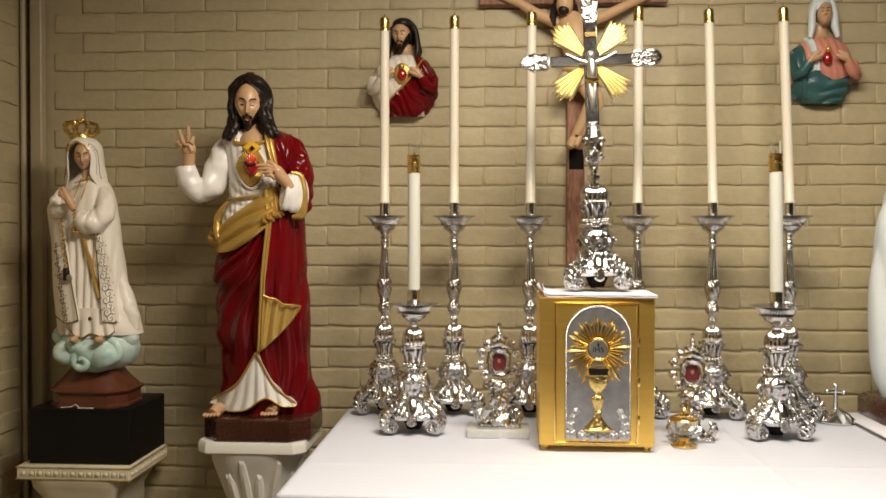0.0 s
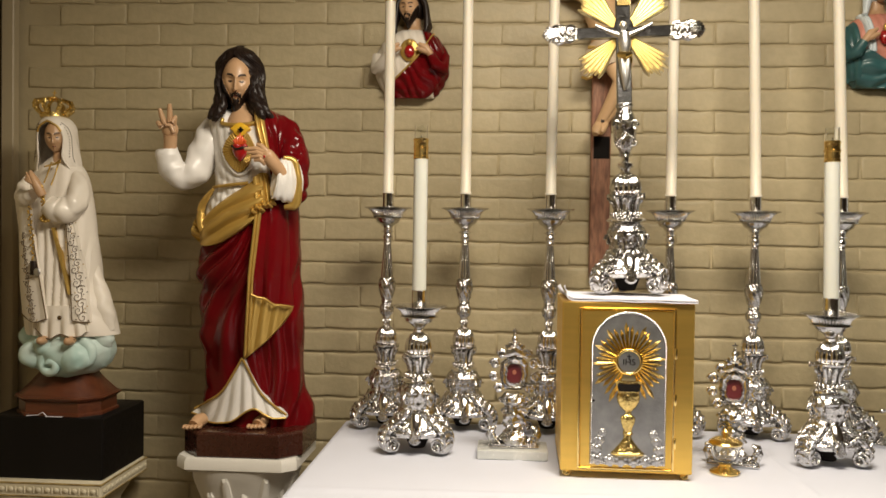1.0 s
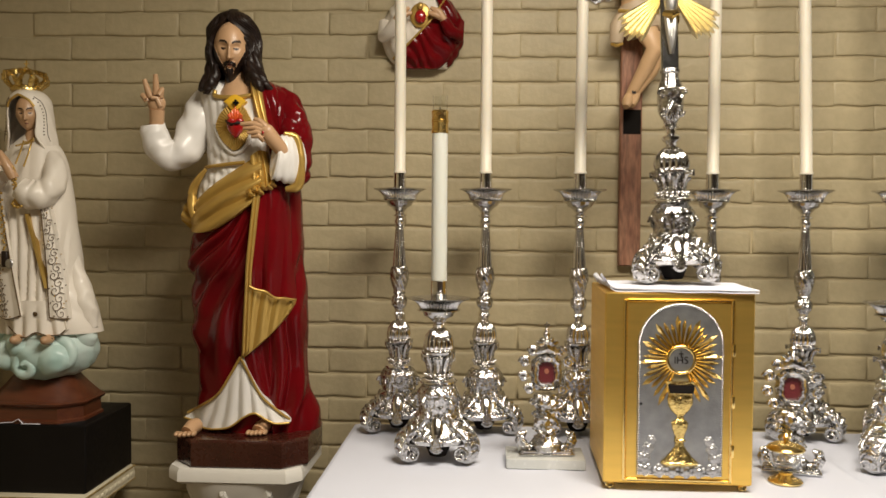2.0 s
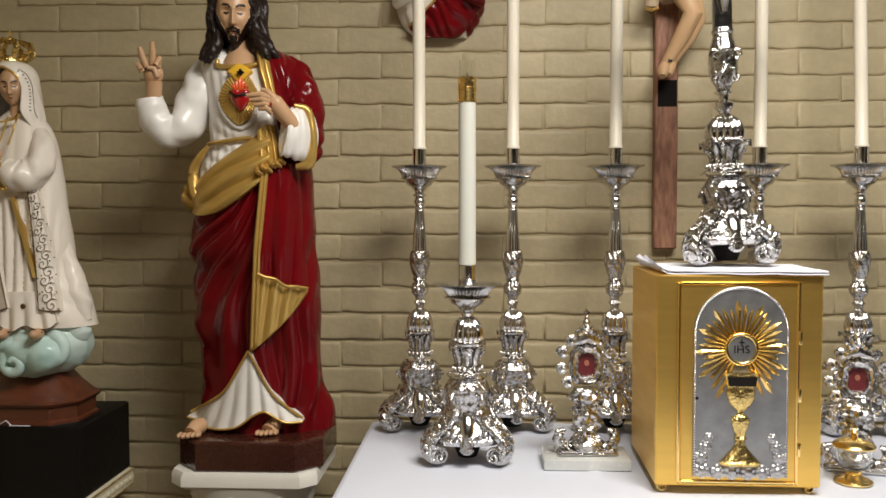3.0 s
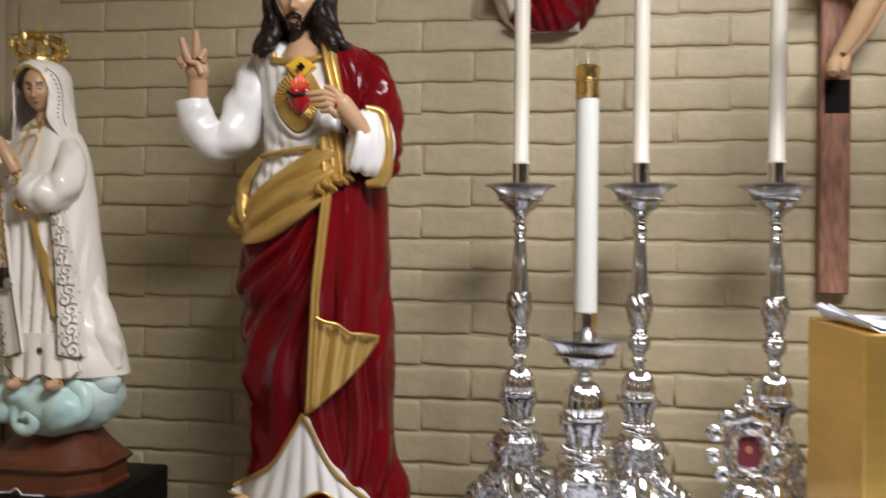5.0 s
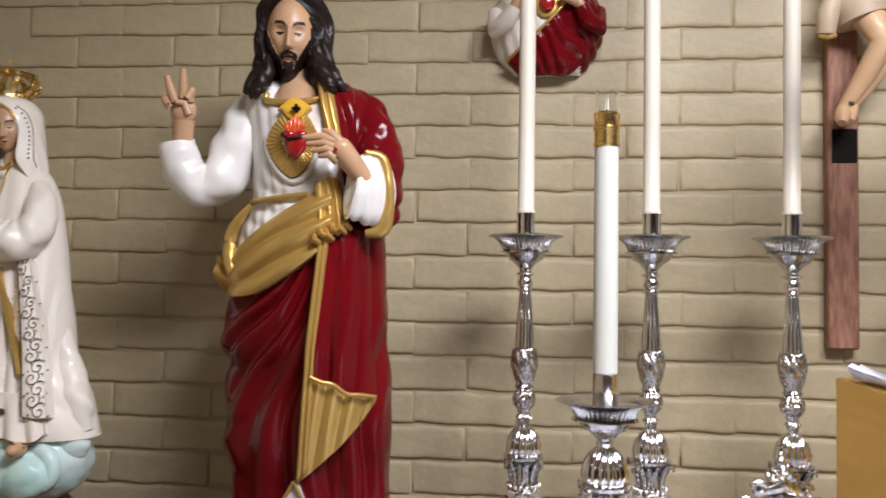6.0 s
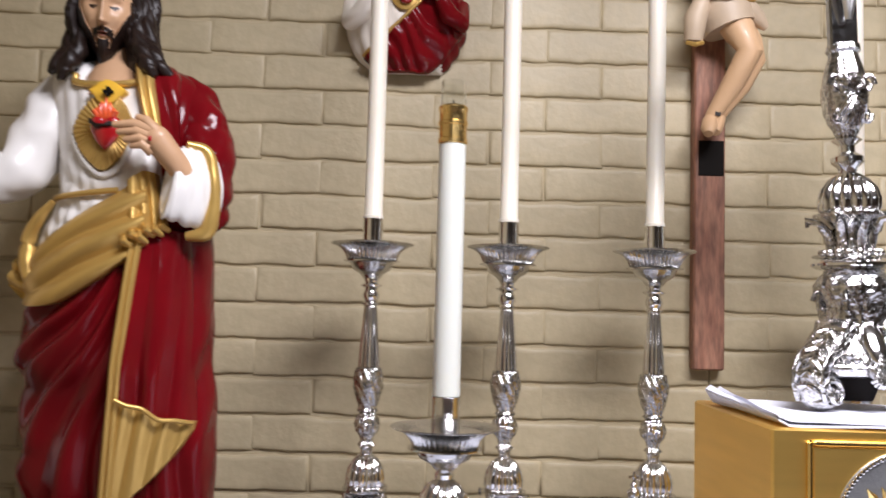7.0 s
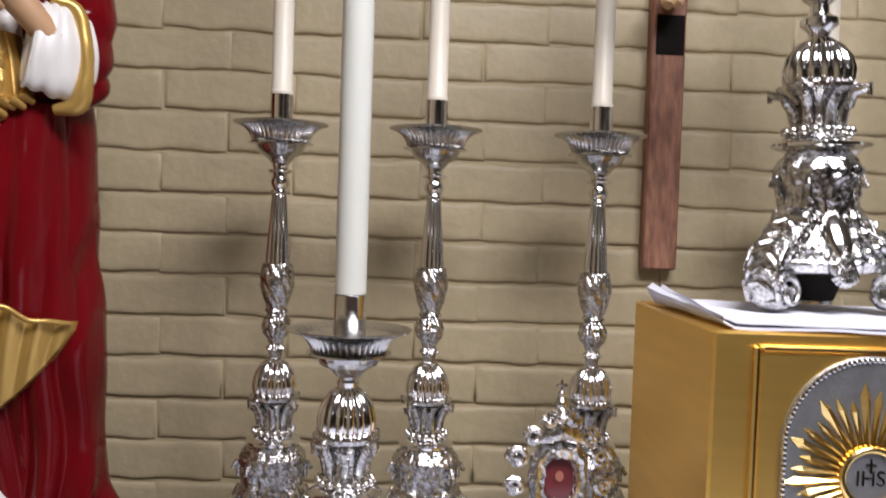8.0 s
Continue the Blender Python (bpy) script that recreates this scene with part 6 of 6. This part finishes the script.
    f.tube([(-0.060, Y - 0.026, 1.874), (-0.048, Y - 0.036, 1.868), (-0.034, Y - 0.028, 1.874)], 0.004, 8, 3)
    f.box((-0.006, Y - 0.010, 1.756), (0.003, Y - 0.003, 1.766), HA)
    return f
part("figure", hung_figure(), [M_FLESH_PALE, M_LOIN, M_HAIR, M_ROBE_GOLD], wc, "painted carved figure")


# ---- painted relief busts on the wall ----
def bust(cover, hood):
    """A half figure in relief, flat at the back. Slots: 0 robe, 1 mantle, 2 skin, 3 hair or veil, 4 gold, 5 heart."""
    f = Figure([(0.0, -0.055, 0.062, 0.022), (0.02, -0.078, 0.080, 0.040), (0.06, -0.098, 0.100, 0.055), (0.11, -0.100, 0.104, 0.062), (0.15, -0.085, 0.090, 0.058), (0.178, -0.060, 0.066, 0.045), (0.195, -0.028, 0.030, 0.028), (0.215, -0.022, 0.024, 0.024)])
    f.body(0.0, 0.19, 40, 90, 0, lambda x, y, z: 0.004 * (ridge((x + 0.3 * z) / 0.022) - 0.5))
    for k in range(len(f.f)):
        x, z = (sum(f.v[i][c] for i in f.f[k]) / len(f.f[k]) for c in (0, 2))
        if not hood and x > 0.045 + 0.1 * (0.19 - z) or hood and z < 0.05:
            f.m[k] = 1
    f.body(0.19, 0.225, 6, 30, 2, lambda x, y, z: 0)
    if hood:
        f.cloth([(-0.092, 0.10), (-0.04, 0.090), (0.02, 0.062), (0.075, 0.075)], [(-0.055, 0.003), (-0.02, -0.002), (0.03, -0.001), (0.066, 0.012)], 0.010, 1, lambda u, v, x, z: 0.008 * (ridge(v * 2.6 + u + 0.6 * noise.noise(Vector((x * 18, z * 18, 0)))) - 0.4))
        f.cloth([(-0.098, 0.15), (-0.066, 0.172)], [(-0.086, 0.01), (-0.050, 0.02)], 0.012, 1, lambda u, v, x, z: 0.004 * ridge(u * 2), nu=14)
        f.cloth([(-0.052, 0.19), (-0.036, 0.196)], [(-0.040, 0.088), (-0.020, 0.085)], 0.012, 3, lambda u, v, x, z: 0.004 * ridge(u * 2), nu=12)
    else:
        f.cloth([(-0.070, 0.020), (-0.02, 0.062), (0.03, 0.115), (0.062, 0.175)], [(-0.050, -0.001), (0.00, -0.002), (0.05, 0.004), (0.100, 0.07)], 0.010, 1, lambda u, v, x, z: 0.007 * (ridge((x + 0.6 * z + 0.02 * noise.noise(Vector((x * 20, z * 14, 0)))) / 0.030) - 0.4))
        f.cloth([(0.030, 0.196), (0.062, 0.180)], [(0.060, 0.11), (0.102, 0.10)], 0.011, 1, lambda u, v, x, z: 0.004 * ridge(u * 2), nu=14)
        f.cord([(-0.070, 0.022), (-0.02, 0.064), (0.03, 0.117), (0.062, 0.177)], 0.003, 0.012, 4)
    # forearms and palms
    for s in (-1, 1):
        f.tube([(s * 0.094, -0.03, 0.115), (s * 0.090, -0.058, 0.075), (s * 0.072, -0.072, 0.085), (s * 0.058, -0.078, 0.110)], [0.013, 0.017, 0.017, 0.013], 14, (1 if hood else 0) if s < 0 else cover)
        f.tube([(s * 0.060, -0.080, 0.108), (s * 0.045, -0.086, 0.128), (s * 0.026, -0.084, 0.140)], [0.009, 0.011, 0.004], 10, 2)
        f.tube([(s * 0.056, -0.080, 0.114), (s * 0.040, -0.088, 0.120), (s * 0.020, -0.084, 0.128)], [0.008, 0.009, 0.004], 10, 2)
    f.ball((0.0, f.front(0, 0.125) - 0.004, 0.125), (0.026, 0.004, 0.032) if not hood else (0.014, 0.005, 0.015), 16, 10, 4 if not hood else 5)
    f.ball((0.0, f.front(0, 0.125) - 0.010, 0.120), (0.014, 0.010, 0.018), 14, 9, 5)
    f.ball((0.0, f.front(0, 0.125) - 0.013, 0.146), (0.008, 0.006, 0.010), 10, 7, 4)
    # head
    f.head(Vector((0.002, -0.036, 0.256)) if hood else Vector((-0.006, -0.036, 0.248)), (0.0235, 0.029, 0.035) if hood else (0.027, 0.034, 0.041), 2, 6 if hood else 3, beard=not hood, bow=0 if hood else 10, turn=-14 if hood else -6, seg=110, rows=80)
    f.ball((0.004, 0.004, 0.262), (0.039, 0.036, 0.046), 20, 14, 3)
    if hood:
        f.ball((0.0, -0.020, 0.264), (0.029, 0.034, 0.034), 18, 12, 6)
        f.ball((0.0, -0.010, 0.276), (0.037, 0.042, 0.034), 22, 14, 3)
    if hood:
        for s in (-1, 1):
            f.tube([(s * 0.004, -0.026, 0.303), (s * 0.024, -0.032, 0.290), (s * 0.034, -0.032, 0.258), (s * 0.035, -0.034, 0.220), (s * 0.042, -0.040, 0.186)], [0.010, 0.011, 0.011, 0.012, 0.007], 12, 3)
    else:
        f.ball((-0.002, -0.022, 0.284), (0.033, 0.040, 0.022), 24, 16, 3)
        for s in (-1, 1):
            for k in range(4):
                f.tube([(s * 0.016, -0.03 + 0.008 * k, 0.292), (s * 0.038, -0.036 + 0.010 * k, 0.262), (s * 0.042, -0.034 + 0.010 * k, 0.228), (s * (0.044 + 0.002 * k), -0.042 + 0.006 * k, 0.198), (s * (0.038 + 0.003 * k), -0.046 + 0.006 * k, 0.178)], [0.007, 0.008, 0.009, 0.008, 0.002], 9, 3)
    f.warp(lambda p: Vector((p.x, min(p.y, 0.0), p.z)))
    return f


b = bust(1, False)
b.warp(lambda p: Vector((p.x * 1.02, p.y, p.z * 0.985)))
thing("wall_relief", b, [M_VEIL, M_ROBE_RED, M_SKIN, M_HAIR, M_ROBE_GOLD, M_HEART], "painted relief bust of a bearded man in white and red", "wall relief", at=pose(-0.300, WALL_Y - 0.003, 1.828), angle=60)
b = bust(0, True)
b.warp(lambda p: Vector((p.x * 0.96, p.y, p.z * 1.03)))
thing("wall_relief", b, [M_PINK, M_TEAL, M_SKIN, M_PALEBLUE, M_ROBE_GOLD, M_HEART, M_HAIR], "painted relief bust of a veiled woman in teal and salmon", "wall relief", at=pose(0.962, WALL_Y - 0.003, 1.858), angle=60)


# ---- reliquaries ----
def reliquary():
    ob = thing("reliquary", None, None, "small ornate silver reliquary with a red velvet window", "reliquary", group="reliquaries")
    b = Builder().box((-0.056, -0.030, 0.0), (0.056, 0.030, 0.005), bevel=0.0015).box((-0.050, -0.026, 0.005), (0.050, 0.026, 0.009), bevel=0.0015)
    part("base_plate", b, M_SILVER, ob)
    for s in (-1, 1):
        b = Builder().tube([(s * 0.030, 0, 0.010), (s * 0.046, 0, 0.012), (s * 0.052, 0, 0.026), (s * 0.048, 0, 0.040), (s * 0.040, 0, 0.044)], [0.010, 0.011, 0.010, 0.008, 0.004], 10)
        for k in range(5):
            b.ball((s * (0.036 + 0.004 * k), -0.009, 0.012 + 0.007 * k), 0.006, 8, 6)
        part("lion_foot", ruffle(b, 0, 0.003, 0.012), M_CHASED, ob)
    prof = [(0.026, 0.008), (0.027, 0.020), (0.020, 0.030), (0.013, 0.040), (0.017, 0.050), (0.021, 0.060), (0.016, 0.072), (0.012, 0.084), (0.018, 0.094), (0.024, 0.104), (0.020, 0.116), (0.014, 0.124)]
    fine = []
    for (r0, z0), (r1, z1) in zip(prof, prof[1:]):
        fine += [(r0 + (r1 - r0) * t / 4, z0 + (z1 - z0) * t / 4) for t in range(4)]
    b = Builder().lathe(fine, 36)
    ruffle(b, 0, 0.006, 0.011)
    for s in (-1, 1):
        for zz, w in ((0.050, 0.020), (0.080, 0.022), (0.105, 0.028)):
            b.tube([(s * (w + 0.007 * math.cos(q * 0.6) * (1 - q / 13)), -0.006, zz + 0.008 * math.sin(q * 0.6) * (1 - q / 13)) for q in range(11)], 0.0026, 6)
    part("stem", b, M_CHASED, ob)
    # scrolled frame with a window
    ZW = 0.166
    b = Builder()
    ring = []
    for k in range(48):
        a = 2 * math.pi * k / 48
        ring.append((math.cos(a), math.sin(a), 1 - 0.05 * math.cos(4 * a) + 0.035 * math.cos(12 * a)))
    b.rings([[(x * w * k, y, ZW + z * h * k) for x, z, k in ring] for w, h, y in ((0.0150, 0.022, -0.004), (0.0175, 0.0245, -0.010), (0.021, 0.029, -0.009), (0.025, 0.034, -0.011), (0.032, 0.041, 0.0), (0.028, 0.038, 0.006))], caps=False)
    ruffle(b, 48, 0.002, 0.008)
    for s in (-1, 1):
        for cx, cz_, r0 in ((0.044, 0.022, 0.012), (0.046, -0.008, 0.010), (0.034, -0.034, 0.011), (0.028, 0.044, 0.010)):
            b.tube([(s * (cx + r0 * math.cos(q * 0.6) * (1 - q / 14)), -0.004, ZW + cz_ + r0 * math.sin(q * 0.6) * (1 - q / 14)) for q in range(12)], 0.0042, 7)
            b.ball((s * cx, -0.002, ZW + cz_), (0.010, 0.006, 0.011), 8, 6)
            b.ball((s * (cx + 0.008), -0.004, ZW + cz_ + 0.006), 0.0045, 7, 5)
    part("window_frame", b, M_CHASED, ob)
    b = Builder().prism([(0.0165 * x * k, ZW + 0.0235 * z * k) for x, z, k in ring], -0.0035, 0.004)
    part("velvet_window", b, M_VELVET, ob, "dark red velvet behind glass")
    b = Builder().prism([(0.0045 * math.cos(k * math.pi / 8), ZW + 0.003 + 0.0055 * math.sin(k * math.pi / 8)) for k in range(16)], -0.0048, -0.0036)
    part("relic_capsule", b, M_LIPS, ob, "small round capsule")
    b = Builder().tube([(-0.022, 0, ZW + 0.042), (0, -0.003, ZW + 0.052), (0.022, 0, ZW + 0.042)], [0.008, 0.013, 0.008], 10)
    for q in range(5):
        a = radians(30 + 30 * q)
        b.tube([(0, -0.004, ZW + 0.052), (0.016 * math.cos(a), -0.008, ZW + 0.052 + 0.014 * math.sin(a)), (0.024 * math.cos(a), -0.003, ZW + 0.054 + 0.018 * math.sin(a))], [0.003, 0.006, 0.004], 7)
    b.ball((0, 0, ZW + 0.078), (0.007, 0.007, 0.008), 10, 7).ball((0, 0, ZW + 0.088), 0.004, 8, 6)
    b.box((-0.0012, -0.001, ZW + 0.088), (0.0012, 0.001, ZW + 0.104)).box((-0.006, -0.001, ZW + 0.096), (0.006, 0.001, ZW + 0.099))
    part("crest", b, M_CHASED, ob)
    return ob


relic = reliquary()
relic.matrix_basis = pose(-0.004, 2.212, TABLE_Z + 0.0215, 0, 0, 3)
copy_thing(relic, pose(0.483, 2.195, TABLE_Z + 0.001, 0, 0, -14))
thing("marble_block", Builder().box((-0.079, -0.048, 0.0), (0.079, 0.048, 0.021), bevel=0.0015), M_MARBLE, "small white marble slab under the reliquary", "marble block", at=pose(-0.006, 2.212, TABLE_Z))

# oil vessel
vessel = thing("glass_vessel", None, None, "small glass vessel with gold lid and foot", "vessel", at=pose(0.447, 2.118, TABLE_Z + 0.001))
part("foot", Builder().lathe([(0.030, 0.0), (0.032, 0.003), (0.029, 0.006), (0.018, 0.010), (0.012, 0.016), (0.014, 0.020), (0.010, 0.021)], 36), M_GOLD, vessel, "gold foot")
part("bowl", Builder().lathe([(0.010, 0.021), (0.022, 0.026), (0.028, 0.038), (0.031, 0.056), (0.0335, 0.062), (0.031, 0.062), (0.0285, 0.055), (0.0255, 0.039), (0.020, 0.030), (0.004, 0.027)], 40), M_GLASS, vessel, "clear glass bowl")
lid = part("lid", Builder().lathe([(0.0345, 0.0625), (0.0355, 0.065), (0.033, 0.069), (0.022, 0.075), (0.012, 0.078), (0.006, 0.080)], 40), M_GOLD, vessel, "gold lid")
part("finial", Builder().lathe([(0.004, 0.079), (0.006, 0.084), (0.007, 0.089), (0.003, 0.094)], 16), M_GOLD, lid)

# small standing cross and the things beside it
b = Builder().lathe([(0.050, 0.0), (0.051, 0.004), (0.044, 0.010), (0.030, 0.022), (0.014, 0.034), (0.006, 0.038)], 40)
ruffle(b, 0, 0.005, 0.014)
mini = thing("standing_cross", None, None, "small silver cross on a chased mound foot", "cross", at=pose(0.925, 2.43, TABLE_Z + 0.001))
part("foot", b, M_SILVER, mini)
b = Builder().tube([(0, 0, 0.034), (0, 0, 0.060), (0, 0, 0.098)], [0.006, 0.005, 0.005], 10).tube([(-0.022, 0, 0.082), (0, 0, 0.083), (0.022, 0, 0.082)], [0.004, 0.005, 0.004], 10)
for p in ((-0.023, 0, 0.082), (0.023, 0, 0.082), (0, 0, 0.100)):
    b.ball(p, 0.0065, 8, 6)
part("cross", b, M_SILVER, mini)
board = thing("board", None, None, "pale board with a dark edge lying on the table", "board", at=pose(1.15, 2.36, TABLE_Z + 0.001))
part("panel", Builder().box((-0.185, -0.16, 0.001), (0.40, 0.15, 0.009), bevel=0.001), M_PAPER, board)
part("edging", Builder().box((-0.188, -0.163, 0.0), (0.403, 0.153, 0.005), bevel=0.001), M_BASEBROWN, board, "dark brown edge")

sec = [(0.0, -0.10, 0.10, 0.08), (0.10, -0.125, 0.12, 0.085), (0.30, -0.130, 0.12, 0.085), (0.45, -0.115, 0.12, 0.08), (0.56, -0.09, 0.10, 0.07), (0.62, -0.05, 0.06, 0.05), (0.66, -0.03, 0.04, 0.03)]
f = Figure(sec)
f.body(0.0, 0.66, 70, 100, 0, lambda x, y, z: 0.007 * (ridge((x + 0.06 * z) / 0.032) - 0.5))
f.ball((0, 0, 0.71), (0.05, 0.055, 0.07), 20, 14, 0)
f.ball((0, -0.02, 0.705), (0.034, 0.042, 0.05), 18, 12, 1)
for k in range(6):
    f.ball((-0.095 + 0.008 * (k % 2), -0.06, 0.26 - 0.05 * k), (0.012, 0.012, 0.02), 10, 7, 3)
f.rings([[(x, y, z) for x, y, _ in octo_ring(hx, hx * 0.8, 0.02, 0)] for hx, z in ((0.128, -0.06), (0.130, -0.055), (0.130, -0.012), (0.122, -0.004), (0.118, 0.002))], 2)
thing("statue", f, [M_PALEBLUE, M_SKIN, M_BASEBROWN, M_ANTIQUE], "tall pale blue and white robed statue on a dark base", "statue", at=pose(1.145, 2.42, TABLE_Z + 0.0705), angle=60)


# ---- the bricks of the walls ----
BRICK_L, BRICK_H, ROW_Z, ROW_X = 0.1970, 0.0634, 1.4245, -0.544
rng = random.Random(4)


def joint_z(row):
    """Height of the bed joint under a course; the courses are not laid quite evenly."""
    return ROW_Z + row * BRICK_H - 0.0022 * max(0, row - 2) - 0.0013 * max(0, -2 - row)


def brick_builder(length, height, seed, out=0.010):
    """A soft-edged, slightly sagging brick under many coats of paint. Its face looks towards -y."""
    b, r = Builder(), random.Random(seed)
    hl, hh = length / 2 - r.uniform(-0.0006, 0.0004), height / 2 - 0.0026
    nx = 14
    end = r.uniform(0.0008, 0.0042)
    def edge(dx, d, y):
        ring = []
        for k in range(nx + 1):
            x = -hl + dx + (2 * hl - 2 * dx) * k / nx
            wob = 0.0030 * noise.noise(Vector((x * 17, seed * 3.1, 0))) + 0.0018 * noise.noise(Vector((x * 60, seed * 3.1, 3)))
            ring.append((x, y + (0.0008 if k in (0, nx) else 0), -hh + d + wob))
        for k in range(nx + 1):
            x = hl - dx - (2 * hl - 2 * dx) * k / nx
            wob = 0.0026 * noise.noise(Vector((x * 17, seed * 3.1, 9))) + 0.0016 * noise.noise(Vector((x * 60, seed * 3.1, 5)))
            ring.append((x, y + (0.0008 if k in (0, nx) else 0), hh - d * 1.2 + wob))
        return ring
    b.rings([edge(-0.0015, -0.001, 0.012), edge(-0.0005, 0, 0.0042), edge(end * 0.4, 0.0012, 0.0016), edge(end, 0.0034, 0.0004), edge(end + 0.004, 0.008, 0.0)], caps=False)
    b.f.append(tuple(len(b.v) - 2 * (nx + 1) + i for i in range(2 * (nx + 1))))
    b.m.append(0)
    return b


variants = [mesh_of("brick", brick_builder(BRICK_L, BRICK_H, s), M_BRICK, angle=75) for s in range(12)]
rest = Builder()
near, far = [], []
for row in range(-22, 20):
    z = (joint_z(row) + joint_z(row + 1)) / 2
    if not 0.02 < z < TOP_Z - 0.03:
        continue
    shift = ROW_X + (0 if row % 2 == 0 else BRICK_L / 2 + 0.002)
    for k in range(-5, 17):
        x = shift + (k + 0.5) * BRICK_L + rng.uniform(-0.004, 0.004)
        if x - BRICK_L / 2 < WEST_X + 0.05:
            continue
        if x + BRICK_L / 2 > EAST_X:
            continue
        spot = (x, z + rng.uniform(-0.0012, 0.0012), rng.uniform(-0.6, 0.6), rng.uniform(-0.0008, 0.0012))
        (near if -1.45 < x < 0.72 and 0.72 < z < 2.16 else far).append(spot)
for x, z, tilt, proud in near[:300]:
    ob = new("brick", variants[rng.randrange(12)])
    ob.parent = wall_north
    ob.matrix_basis = pose(x, WALL_Y - proud, z, 0, tilt, 0)
for x, z, tilt, proud in far + near[300:]:
    b = brick_builder(BRICK_L, BRICK_H, rng.randrange(40))
    m = pose(x, WALL_Y - proud, z, 0, tilt, 0)
    base = len(rest.v)
    rest.v += [tuple(m @ Vector(p)) for p in b.v]
    rest.f += [tuple(base + i for i in f) for f in b.f]
    rest.m += b.m
ob = part("brick_field", rest, M_BRICK, wall_north, angle=75)
tagged(ob, kind="stuff")
side = Builder()
for row in range(-22, 20):
    z = (joint_z(row) + joint_z(row + 1)) / 2 + 0.004
    if not 0.02 < z < TOP_Z - 0.03:
        continue
    for k in range(24):
        y = WALL_Y - 0.065 - (k + (0.5 if row % 2 else 1.0)) * BRICK_L
        if y - BRICK_L / 2 < SOUTH_Y:
            continue
        m = pose(WEST_X + rng.uniform(-0.001, 0.001), y, z, 0, 0, 90) 
        b = brick_builder(BRICK_L, BRICK_H, rng.randrange(40))
        if k < 3 and 0.7 < z < 2.3:
            ob = new("brick", variants[rng.randrange(12)])
            ob.parent = wall_west
            ob.matrix_basis = m
            continue
        base = len(side.v)
        side.v += [tuple(m @ Vector(p)) for p in b.v]
        side.f += [tuple(base + i for i in f) for f in b.f]
        side.m += b.m
ob = part("brick_field", side, M_BRICK, wall_west, angle=75)
tagged(ob, kind="stuff")
